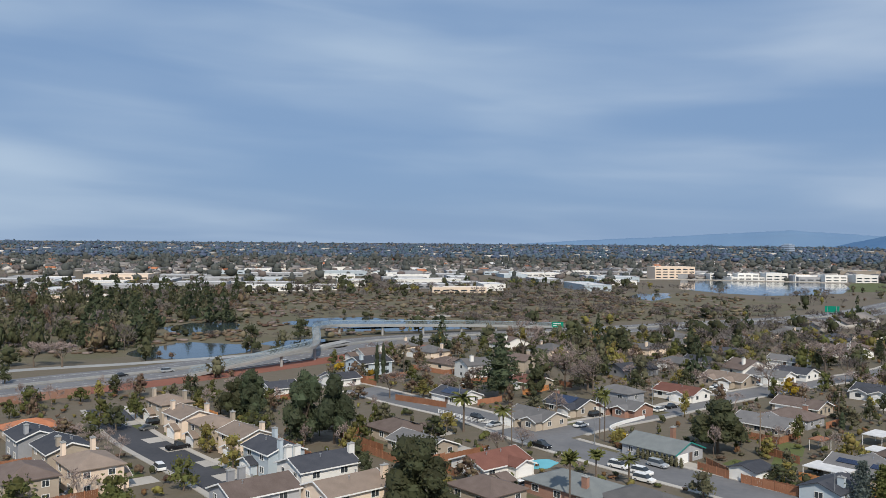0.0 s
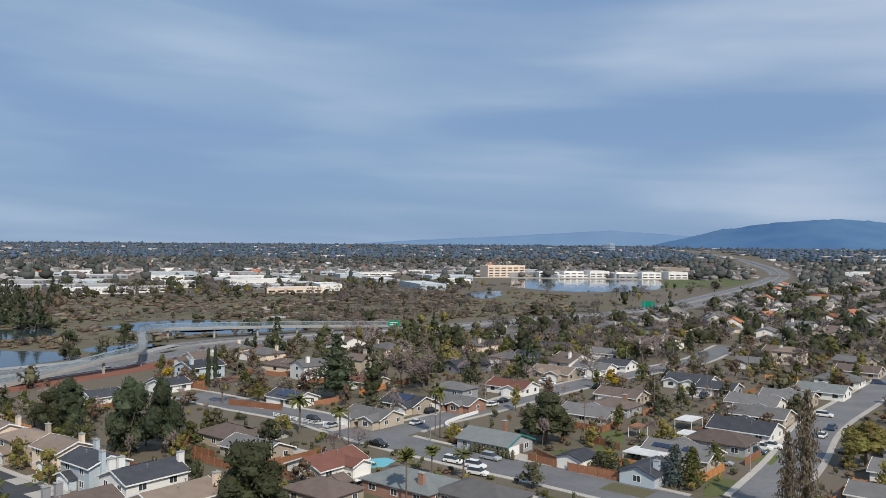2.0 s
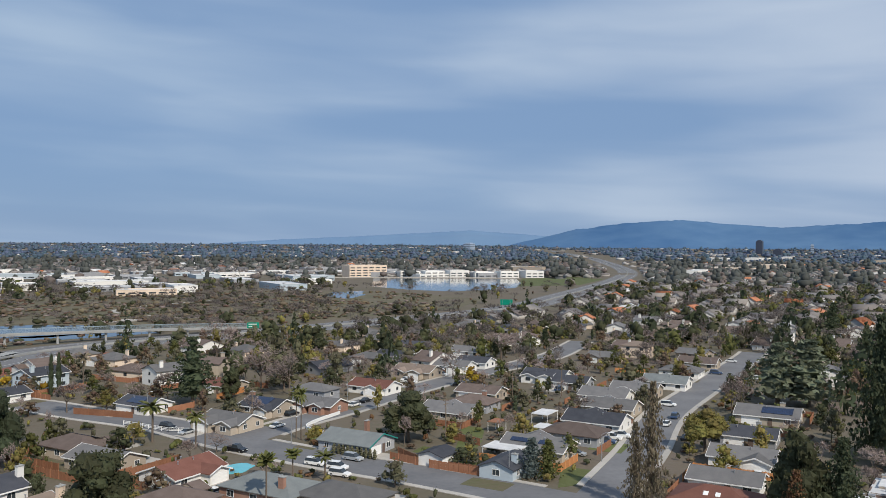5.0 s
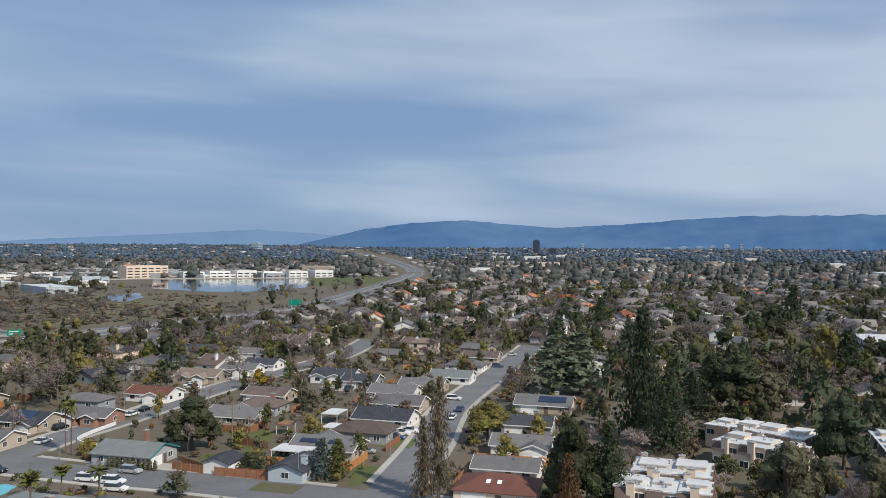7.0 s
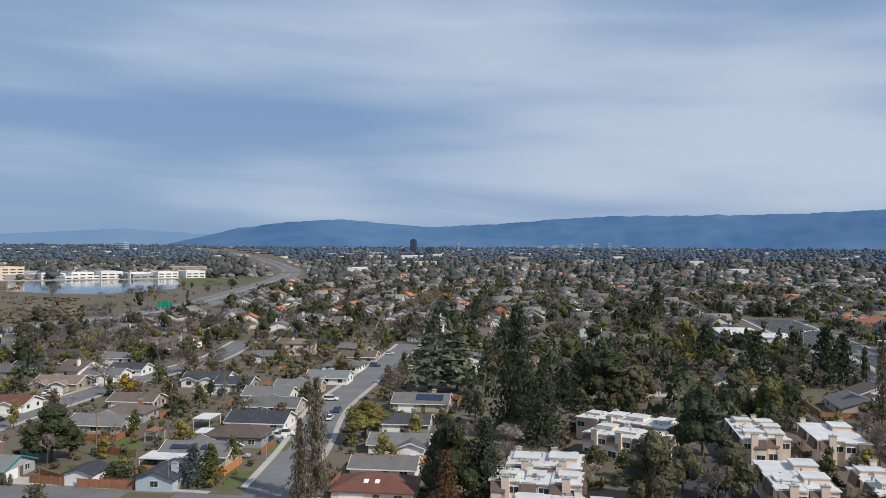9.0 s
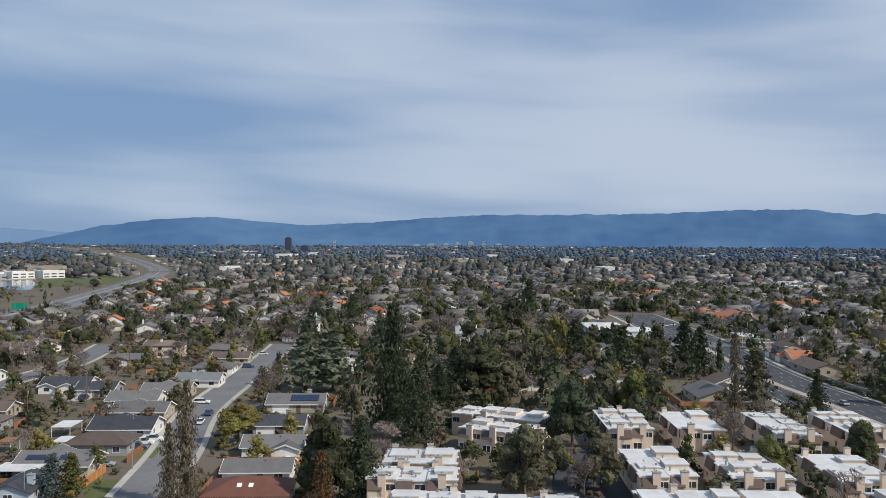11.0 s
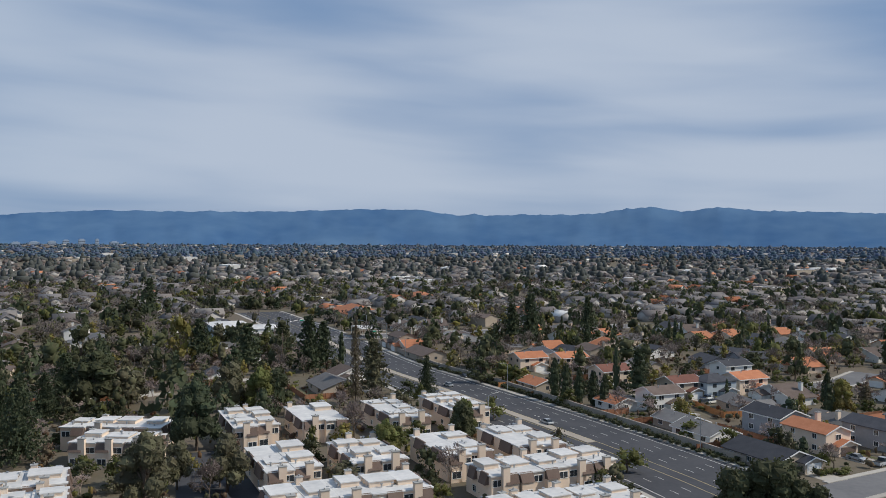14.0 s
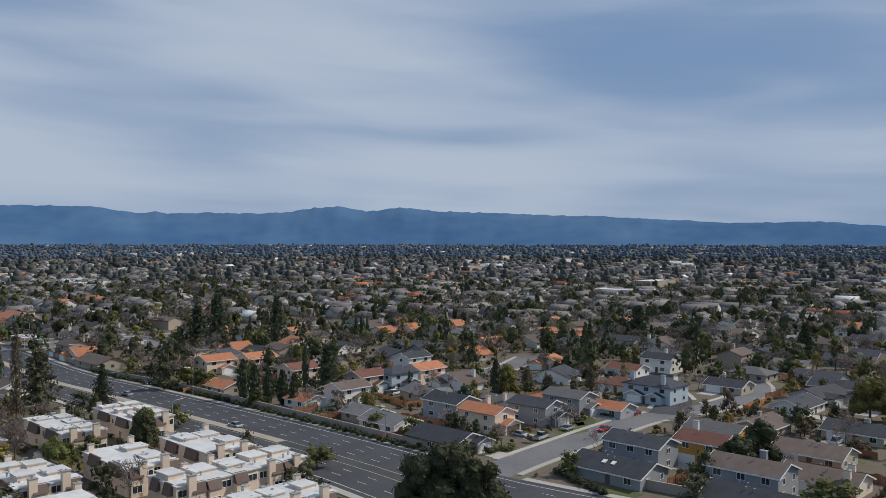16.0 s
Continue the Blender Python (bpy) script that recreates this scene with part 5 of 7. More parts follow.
house(306.7, -131.6, 217, 15, 11, 'roof_slate', 'white', 2, 'gable', chim=((0, 4),))
# Dark roofs below; part of their darkness stands in for cloud shade.
house(169.0, -63.0, 217, 20, 13, 'roof_slate', 'greywall', 1, 'gable', sky=2, vents=4, garage=None)
house(179.0, -72.0, 217, 16, 10, 'roof_slate', 'greywall', 2, 'gable', vents=3, garage=None)
house(178.2, -87.4, 217, 13, 10, 'roof_red', 'ochre', 2, 'gable', chim=((-5, 4),), chim_wall='white')
house(187.3, -94.7, 217, 15, 11, 'roof_grey', 'ochre', 2, 'gable')
house(155.2, -85.7, 217, 17, 11, 'roof_brown', 'greywall', 2, 'gable', vents=3, chim=((2, 2),))
house(143.2, -80.3, 217, 20, 13, 'roof_slate', 'beige', 1, 'gable', vents=4)
house(155.1, -101.6, 217, 17, 12, 'roof_brown', 'cream', 1, 'gable', chim=((5, 3), (6, -3)))
house(175.0, -111.8, 217, 18, 12, 'roof_brown', 'beige', 1, 'gable', vents=3)
house(202.8, -114.3, 307, 17, 12, 'roof_brown', 'beige', 1, 'gable', chim=((2, 1),))
house(227.5, -139.8, 307, 18, 12, 'roof_slate', 'white', 1, 'gable', vents=3)
house(192.8, -135.6, 217, 17, 12, 'roof_slate', 'beige', 1, 'gable', chim=((2, 1),))
house(254.0, -170.3, 217, 17, 12, 'roof_slate', 'beige', 1, 'gable', vents=3)
house(261.2, -136.0, 217, 15, 11, 'roof_slate', 'beige', 1, 'gable', chim=((-3, 2),))
house(283.9, -156.7, 217, 17, 12, 'roof_grey', 'beige', 1, 'hip')
tree('round', 'pine', -34.0, 207.2, 19.3, 12.9)
tree('round', 'pine', -26.4, 205.1, 19.0, 12.1)
tree('round', 'pine', -53.3, 233.0, 14.9, 10.3)
tree('round', 'oak', -58.7, 235.8, 11.9, 9.8)
tree('conifer', 'pine', -36.1, 207.1, 14.4, 7.3)
tree('round', 'oak', -4.1, 151.1, 15.8, 16.2)
tree('cedar', 'pine', 18.7, 267.3, 21.4, 19.4)
tree('round', 'oak', 66.2, 199.2, 14.2, 15.4)
tree('round', 'oak', 79.9, 370.6, 15.1, 15.0)
tree('cypress', 'pine', -23.0, 294.3, 14.0, 2.4)
tree('cypress', 'pine', -20.7, 293.3, 14.4, 2.4)
tree('palm', 'palm', 5.8, 219.7, 10.3, 9.2)
tree('palm', 'palm', 15.4, 208.8, 9.1, 6.4)
tree('palm', 'dry', -14.3, 312.3, 11.5, 7.3)
tree('palm', 'palm', 40.3, 212.0, 13.6, 4.8)
tree('palm', 'palm', 41.1, 209.7, 13.1, 4.8)
tree('fan', 'palm', 24.0, 155.0, 11.3, 5.6)
tree('fan', 'palm', 32.1, 172.2, 7.4, 5.4)
tree('palm', 'palm', 38.7, 171.6, 6.3, 6.2)
tree('round', 'green', -118.1, 238.2, 7.5, 7.0)
tree('round', 'green', -90.8, 220.3, 8.4, 9.9)
tree('round', 'oak', -85.3, 217.8, 8.0, 8.1)
tree('round', 'green', -85.3, 231.8, 8.2, 6.8)
tree('round', 'oak', -79.9, 266.0, 8.1, 7.3)
tree('round', 'green', -70.2, 257.0, 7.7, 6.3)
tree('round', 'yellow', -55.6, 196.4, 7.8, 6.0)
tree('round', 'yellow', -45.6, 182.0, 8.1, 6.3)
tree('round', 'green', -51.4, 166.1, 7.9, 6.4)
tree('round', 'green', -60.5, 154.5, 7.6, 8.2)
tree('round', 'green', -77.0, 150.9, 7.7, 9.6)
tree('round', 'oak', -150.4, 286.1, 7.8, 6.2)
tree('round', 'yellow', 1.3, 218.9, 6.4, 6.7)
tree('round', 'yellow', -5.8, 266.2, 6.7, 8.1)
tree('round', 'oak', -72.4, 425.3, 11.0, 11.8)
tree('round', 'oak', -84.9, 370.3, 13.8, 10.4)
tree('round', 'oak', -72.4, 361.8, 7.4, 7.1)
tree('bare', 'twig', 33.9, 350.5, 20.2, 19.3)
tree('bare', 'twig', 42.0, 283.7, 17.4, 17.8)
tree('bare', 'twig', 49.8, 273.5, 14.9, 15.3)
tree('bare', 'twig', 32.8, 237.7, 8.1, 6.7)
tree('bare', 'twig', 11.6, 271.9, 11.1, 11.3)
tree('bare', 'twig', -16.6, 265.8, 9.9, 11.0)
tree('bare', 'twig', 112.6, 286.8, 11.7, 10.6)
tree('bare', 'twig', 150.1, 326.0, 13.3, 17.2)
tree('bare', 'twig', 162.7, 333.9, 12.5, 12.7)
tree('bare', 'twig', -159.2, 324.5, 11.0, 14.8)
tree('bare', 'twig', -148.4, 325.0, 11.0, 17.1)
tree('round', 'olive', 52.9, 321.1, 17.5, 13.4)
tree('round', 'olive', 49.8, 284.0, 11.6, 11.9)
tree('round', 'olive', 70.4, 296.3, 12.1, 10.5)
tree('round', 'yellow', 70.3, 336.6, 11.4, 9.4)
tree('round', 'oak', 106.5, 354.5, 13.2, 12.7)
tree('round', 'gold', 115.2, 274.3, 6.9, 8.2)
tree('round', 'oak', 31.1, 272.7, 11.1, 7.6)
tree('thin', 'dry', 89.6, 133.7, 17.0, 5.9)
tree('thin', 'dry', 93.5, 134.1, 24.5, 7.2)
tree('conifer', 'spruce', 80.7, 159.2, 8.8, 7.3)
tree('conifer', 'green', 84.0, 158.1, 8.4, 7.1)
tree('round', 'green', 95.2, 170.5, 6.6, 6.8)
tree('spread', 'yellow', 130.7, 165.8, 11.4, 13.5)
tree('cedar', 'cedar', 191.6, 207.9, 19.8, 25.3)
tree('cedar', 'cedar', 198.2, 202.0, 21.3, 27.3)
tree('bare', 'twig', 167.5, 200.4, 12.5, 7.2)
tree('bare', 'twig', 168.6, 197.5, 12.2, 6.5)
tree('round', 'oak', 111.7, 115.2, 18.6, 12.8)
tree('conifer', 'pine', 116.4, 110.4, 17.2, 10.9)
tree('redwood', 'pine', 165.9, 146.0, 34.7, 15.1)
tree('conifer', 'pine', 161.3, 133.5, 20.3, 13.4)
tree('conifer', 'rust', 107.8, 112.4, 11.7, 6.7)
tree('round', 'pine', 180.7, 100.6, 18.3, 13.3)
tree('round', 'olive', 139.5, 88.2, 15.7, 12.9)
tree('round', 'olive', 152.1, 78.0, 12.8, 10.9)
tree('bare', 'twig', 143.7, 77.4, 10.0, 6.9)
tree('conifer', 'olive', 264.6, 83.1, 18.1, 16.2)
tree('conifer', 'pine', 264.3, 64.7, 13.2, 7.9)
tree('cypress', 'pine', 313.4, 111.4, 14.5, 3.7)
tree('round', 'green', 209.1, 41.3, 10.9, 8.2)
tree('thin', 'dry', 245.3, 82.6, 27.6, 5.4)
tree('round', 'green', 189.4, 54.0, 7.2, 8.3)
tree('round', 'olive', 158.7, 55.5, 6.2, 10.7)
tree('round', 'oak', 253.9, 68.2, 6.9, 7.3)
tree('bare', 'twig', 202.9, 68.8, 10.0, 5.4)
tree('conifer', 'pine', 218.1, 164.7, 16.6, 17.0)
tree('round', 'oak', 218.8, 154.0, 19.0, 18.5)
tree('round', 'olive', 227.6, 148.9, 11.1, 13.1)
tree('round', 'oak', 250.8, 152.3, 16.0, 12.1)
tree('conifer', 'pine', 305.8, 169.0, 19.0, 14.4)
tree('round', 'yellow', 302.1, 175.1, 21.4, 14.4)
tree('round', 'olive', 226.0, 115.0, 15.5, 12.3)
tree('round', 'green', 226.5, 105.8, 14.4, 10.4)
tree('conifer', 'pine', 301.3, 145.8, 18.2, 16.1)
tree('round', 'oak', 233.0, 103.2, 12.1, 10.6)
tree('conifer', 'pine', 300.0, 119.9, 21.8, 15.5)
tree('conifer', 'pine', 316.6, 120.4, 18.2, 13.9)
tree('conifer', 'pine', 476.8, 298.5, 26.7, 19.2)
tree('round', 'oak', 408.4, 267.4, 19.9, 20.0)
tree('conifer', 'pine', 358.2, 348.1, 19.7, 13.6)
tree('conifer', 'pine', 200.5, 157.8, 13.7, 10.6)
tree('round', 'oak', 283.1, 206.5, 18.9, 14.4)
tree('round', 'oak', 339.2, 147.6, 17.5, 15.2)
tree('round', 'oak', 145.4, -18.0, 13.5, 12.6)
tree('round', 'oak', 146.1, -23.6, 15.4, 15.9)
tree('round', 'oak', 143.9, -28.3, 13.0, 11.6)
tree('cypress', 'pine', 269.1, 23.4, 12.9, 4.1)
tree('cypress', 'pine', 264.8, 19.6, 11.8, 4.0)
tree('cypress', 'pine', 262.4, 15.2, 11.2, 3.6)
tree('cypress', 'pine', 259.9, 10.8, 10.6, 3.6)
tree('cypress', 'pine', 255.9, 7.3, 10.3, 3.2)
tree('cypress', 'pine', 279.4, 4.2, 16.7, 3.1)
tree('conifer', 'pine', 278.4, -2.8, 15.6, 11.9)
tree('cypress', 'pine', 257.9, -55.7, 12.9, 4.0)
tree('cypress', 'pine', 238.7, -42.2, 8.6, 6.0)
tree('cypress', 'pine', 200.0, -38.2, 6.6, 3.7)
tree('round', 'yellow', 260.1, -60.3, 11.8, 8.1)
tree('round', 'green', 171.8, -53.7, 6.1, 6.3)
tree('round', 'green', 220.6, -15.1, 5.1, 6.5)
tree('round', 'green', 211.0, -23.6, 5.8, 6.2)
tree('round', 'green', 199.4, -42.0, 5.3, 5.1)
tree('conifer', 'pine', 404.7, 47.0, 25.4, 16.7)
tree('conifer', 'pine', 411.9, 19.8, 24.2, 12.4)
tree('cypress', 'pine', 402.2, -18.1, 14.1, 2.8)
tree('cypress', 'pine', 399.7, -20.6, 14.9, 3.3)
tree('cypress', 'pine', 399.3, -23.3, 14.3, 2.7)
tree('round', 'oak', 327.0, -59.6, 15.8, 11.4)
tree('conifer', 'pine', 417.1, 57.7, 19.2, 17.3)
tree('round', 'oak', 336.6, -46.1, 10.4, 14.0)
tree('conifer', 'pine', 410.4, -163.8, 17.5, 18.1)
tree('round', 'oak', 171.0, -96.5, 11.9, 11.0)
tree('round', 'green', 264.3, -139.7, 9.6, 9.0)
tree('round', 'oak', 202.6, -126.2, 8.2, 8.3)
tree('conifer', 'pine', 322.9, -202.3, 16.6, 13.0)
tree('round', 'yellow', 212.8, -153.1, 13.5, 12.7)
tree('round', 'green', 140.5, -94.3, 7.3, 13.2)
tree('round', 'oak', 160.0, -83.4, 7.0, 7.6)
tree('round', 'green', 185.0, 0.3, 6.2, 9.1)
tree('round', 'oak', 157.6, 0.8, 5.8, 9.0)
tree('bare', 'twig', 220.3, -100.9, 5.5, 6.0)
tree('spread', 'yellow', 329.7, 62.3, 4.3, 10.1)
tree('round', 'oak', 291.4, 51.4, 9.5, 10.2)
tree('bare', 'twig', 308.2, 48.6, 9.1, 12.9)
tree('round', 'oak', 166.0, -88.5, 9.6, 10.5)
tree('round', 'oak', 160.5, -78.0, 8.4, 8.0)
tree('round', 'olive', 148.0, -70.5, 6.8, 8.4)
car('pickup', 'black', 24.3, 203.1, -50, 0.03)
car('sedan', 'white', 37.9, 226.3, 38, 0.03)
car('sedan', 'black', 58.5, 242.9, 38, 0.03)
car('sedan', 'white', 64.9, 248.0, 38, 0.03)
car('sedan', 'black', 70.1, 253.4, 38, 0.03)
car('suv', 'silver', 48.6, 186.3, -50, 0.03)
car('suv', 'white', 39.5, 185.0, -45, 0.03)
car('suv', 'white', 43.5, 180.1, -45, 0.03)
car('suv', 'white', 42.6, 174.5, -45, 0.03)
car('suv', 'black', 10.1, 234.0, -50, 0.03)
car('sedan', 'black', 109.0, 272.8, 38, 0.03)
car('suv', 'white', 94.7, 282.7, -50, 0.03)
car('suv', 'white', 111.1, 294.7, -50, 0.03)
car('sedan', 'white', -71.3, 162.8, 20, 0.03)
car('suv', 'white', -61.4, 180.7, 125, 0.03)
car('suv', 'black', -77.7, 225.6, 40, 0.03)
car('suv', 'white', -77.8, 227.1, 40, 0.03)
car('sedan', 'grey', -77.2, 218.8, 40, 0.03)
car('sedan', 'silver', 99.6, 173.1, -40, 0.03)
car('pickup', 'white', 116.2, 184.5, -45, 0.03)
car('pickup', 'white', 119.6, 185.4, -45, 0.03)
car('suv', 'blue', 112.8, 181.2, -45, 0.03)
car('sedan', 'white', 139.7, 193.7, 42, 0.03)
car('suv', 'blue', 148.1, 201.2, 42, 0.03)
car('suv', 'white', 157.0, 216.8, -45, 0.03)
car('suv', 'blue', 213.7, 264.8, -45, 0.03)
car('sedan', 'white', 241.9, 290.0, -45, 0.03)
car('sedan', 'white', 220.2, 250.0, 42, 0.03)
car('sedan', 'black', 134.2, 177.9, 42, 0.03)
car('sedan', 'grey', 235.0, 272.0, 42, 0.03)
car('pickup', 'silver', 205.0, -56.0, -45, 0.03)
car('sedan', 'silver', 214.0, -65.8, -45, 0.03)
car('sedan', 'red', 211.3, -74.7, 130, 0.03)
car('sedan', 'red', 230.4, -91.2, -45, 0.03)
car('suv', 'white', 271.8, -25.1, -45, 0.03)
car('sedan', 'white', 277.0, -25.6, -45, 0.03)
car('suv', 'grey', 270.1, -23.1, -45, 0.03)
car('sedan', 'black', 260.6, -141.4, -10, 0.03)
car('suv', 'white', 266.9, -135.9, -45, 0.03)
car('sedan', 'silver', 230.1, 22.1, 38, 0.03)
car('sedan', 'black', 153.1, -90.0, 60, 0.03)
car('sedan', 'silver', 282.1, 61.2, 38, 0.03)
car('sedan', 'white', 322.7, 74.8, 38, 0.03)
car('sedan', 'black', 302.4, 59.4, 218, 0.03)
car('sedan', 'white', 346.3, 72.5, -50, 0.03)
car('suv', 'black', 142.3, 77.3, 30, 0.03)
car('sedan', 'black', -116.9, 303.5, 42, 0.03)
car('suv', 'silver', -103.8, 314.8, 42, 0.03)
car('sedan', 'white', -64.2, 340.9, 45, 0.03)
utility_pole(75.2, 196.3, 11)
utility_pole(113.7, 372.6, 10)
utility_pole(139.6, 374.1, 10)
utility_pole(32.2, 233.9, 10)
utility_pole(133.8, 242.7, 11)
utility_pole(176.9, 289.6, 10)
utility_pole(112.8, 236.3, 10)
utility_pole(232.7, 140.4, 12)
utility_pole(331.1, 198.0, 11)
utility_pole(322.9, 140.7, 12)
utility_pole(343.4, 106.9, 11)
utility_pole(317.3, 189.5, 12)
utility_pole(242.7, 147.1, 12)
utility_pole(17.2, 204.2, 10)
tree('cypress', 'olive', 45.9, 194.0, 2.4, 1.3)
tree('cypress', 'olive', 46.8, 193.0, 2.4, 1.3)
tree('cypress', 'olive', 47.6, 192.0, 2.4, 1.3)
tree('cypress', 'olive', 48.5, 191.0, 2.4, 1.3)
tree('cypress', 'olive', 49.3, 190.0, 2.4, 1.3)
tree('cypress', 'olive', 50.2, 189.0, 2.4, 1.3)
tree('cypress', 'olive', 51.0, 188.0, 2.4, 1.3)
tree('cypress', 'olive', 51.8, 187.0, 2.4, 1.3)
tree('cypress', 'olive', 52.6, 186.1, 2.4, 1.3)
tree('cypress', 'olive', 53.4, 185.1, 2.4, 1.3)
tree('shrub', 'gold', 55.1, 196.8, 2.8, 3.4)
tree('shrub', 'gold', 51.1, 199.3, 2.8, 3.4)
tree('shrub', 'gold', 46.1, 208.4, 2.8, 3.4)
tree('shrub', 'rust', 45.1, 200.1, 2.0, 4.0)
tree('shrub', 'rust', 46.4, 197.3, 2.0, 4.0)
tree('shrub', 'rust', 44.0, 202.9, 2.0, 4.0)
tree('shrub', 'yellow', 45.2, 212.6, 3.2, 4.0)
tree('shrub', 'yellow', 43.8, 207.9, 3.2, 4.0)
tree('shrub', 'yellow', 50.2, 195.5, 3.2, 4.0)
tree('shrub', 'gold', -40.0, 323.4, 3.6, 5.0)
tree('shrub', 'gold', -36.0, 316.6, 3.6, 5.0)
tree('shrub', 'gold', -32.9, 314.1, 3.6, 5.0)
tree('shrub', 'gold', -29.7, 311.5, 3.6, 5.0)
tree('shrub', 'gold', -26.5, 306.5, 3.6, 5.0)
tree('shrub', 'oak', 174.0, -51.0, 1.7, 2.9)
tree('shrub', 'oak', 172.1, -51.6, 1.7, 2.9)
tree('shrub', 'oak', 170.2, -52.1, 1.7, 2.9)
tree('shrub', 'oak', 168.3, -52.6, 1.7, 2.9)
tree('shrub', 'oak', 166.5, -53.2, 1.7, 2.9)
tree('shrub', 'oak', 164.7, -53.7, 1.7, 2.9)
tree('shrub', 'oak', 163.0, -54.2, 1.7, 2.9)
tree('shrub', 'oak', 161.3, -54.7, 1.7, 2.9)
tree('shrub', 'oak', 159.6, -55.2, 1.7, 2.9)
tree('shrub', 'oak', 157.9, -55.7, 1.7, 2.9)
tree('shrub', 'green', 193.9, -42.2, 1.6, 3.0)
tree('shrub', 'green', 194.7, -44.0, 1.6, 3.0)
tree('shrub', 'green', 195.5, -46.0, 1.6, 3.0)
tree('shrub', 'green', 193.0, -40.4, 1.6, 3.0)
house(540.3, 181.6, 37, 46, 26, 'roof_orange', 'cream', 1, 'hip', garage=None, label='wide single-storey hall with an orange tile roof', vents=0)
house(711.3, 179.5, 37, 34, 20, 'roof_orange', 'cream', 1, 'hip', garage=None, label='cream building with an orange tile roof', vents=0)
house(410.2, 209.0, 37, 40, 20, 'roof_white', 'bluewall', 2, 'hip', pitch=0.08, garage=None, label='pale blue two-storey building with a flat white roof', vents=0)
house(405.8, 188.1, 37, 22, 16, 'roof_white', 'white', 2, 'hip', pitch=0.06, garage=None, label='white two-storey building with a flat roof', vents=0)
house(358.2, 252.2, 37, 20, 13, 'roof_grey', 'white', 1, 'gable', detail=1, vents=0)
house(243.4, 157.0, 37, 15, 11, 'roof_brown', 'white', 1, 'gable', detail=1, vents=0)
house(230.8, 177.9, 37, 14, 10, 'roof_red', 'white', 1, 'gable', detail=1, vents=0)
house(263.3, 96.2, 37, 22, 15, 'roof_grey', 'beige', 1, 'gable', detail=1, vents=0)
house(347.6, 85.3, 37, 24, 14, 'roof_brown', 'beige', 1, 'gable', detail=1, vents=0)
house(274.5, 144.5, 37, 14, 10, 'roof_slate', 'white', 1, 'gable', detail=1, vents=0)
tree('round', 'green', 181.2, 53.7, 10.7, 8.2)
tree('round', 'oak', 163.1, 39.8, 8.9, 7.6)
tree('round', 'oak', 203.5, 40.5, 10.8, 8.7)
tree('round', 'olive', 188.8, 22.8, 5.9, 7.2)
tree('round', 'olive', 161.5, 56.3, 6.0, 7.7)
tree('bare', 'twig', 201.0, 68.0, 11.3, 6.5)
tree('bare', 'twig', 166.0, 35.5, 9.8, 6.7)
tree('round', 'green', 156.1, 35.5, 4.2, 5.7)
tree('round', 'olive', 174.9, 70.4, 5.9, 5.3)
tree('round', 'green', 232.4, 37.2, 7.1, 7.5)
tree('round', 'olive', 197.9, 15.6, 6.7, 5.6)
tree('bare', 'twig', 222.2, 79.7, 9.0, 7.2)
tree('round', 'green', 170.3, 5.9, 5.8, 7.2)
tree('round', 'olive', 151.4, 88.6, 10.7, 7.4)
tree('round', 'olive', 154.9, 81.1, 7.1, 6.2)
tree('round', 'green', 142.7, 88.7, 7.9, 7.1)
tree('round', 'olive', 146.5, 99.4, 3.6, 6.2)
# ground already taken: place and radius
TAKEN += [(-71, 168, 7), (-82, 180, 7), (-94, 191, 6), (-105, 211, 7), (-80, 159, 8), (-76, 232, 6), (-65, 215, 6), (-56, 204, 6), (-46, 194, 6), (-36, 181, 6), (-34, 151, 8), (-25, 169, 8), (-18, 153, 8), (-11, 213, 8), (-5, 199, 8), (11, 182, 8), (9, 162, 7), (-27, 313, 8), (-35, 291, 6), (-53, 272, 6), (5, 261, 8), (31, 287, 8), (26, 230, 8), (39, 247, 8), (54, 253, 7)]
TAKEN += [(54, 245, 8), (78, 270, 8), (52, 196, 10), (27, 164, 10), (39, 154, 9), (87, 223, 8), (66, 177, 4), (95, 336, 8), (107, 340, 8), (102, 297, 9), (120, 304, 8), (132, 312, 8), (143, 344, 8), (77, 165, 6), (91, 177, 9), (107, 186, 8), (120, 198, 9), (135, 213, 8), (143, 230, 8), (158, 235, 8), (177, 245, 8), (198, 265, 8), (219, 282, 8), (144, 271, 9), (145, 256, 7)]
TAKEN += [(107, 248, 8), (98, 232, 8), (213, 316, 7), (170, 188, 10), (148, 169, 8), (131, 153, 8), (115, 139, 8), (104, 128, 9), (190, 90, 6), (194, 94, 6), (198, 97, 6), (199, 76, 6), (203, 79, 6), (207, 82, 6), (157, 67, 6), (160, 70, 6), (164, 73, 6), (168, 53, 6), (171, 55, 6), (174, 58, 6), (209, 57, 6), (214, 62, 6), (220, 66, 6), (221, 44, 6), (227, 48, 6)]
TAKEN += [(232, 52, 6), (177, 36, 6), (181, 39, 6), (185, 42, 6), (188, 22, 6), (191, 25, 6), (195, 28, 6), (163, 25, 6), (169, 17, 6), (175, 10, 6), (138, 58, 6), (143, 50, 6), (149, 42, 6), (134, 110, 6), (121, 106, 6), (123, 103, 6), (125, 100, 6), (179, 128, 6), (180, 121, 6), (181, 114, 6), (166, 116, 6), (167, 112, 6), (167, 108, 6), (140, 18, 6), (145, 11, 6)]
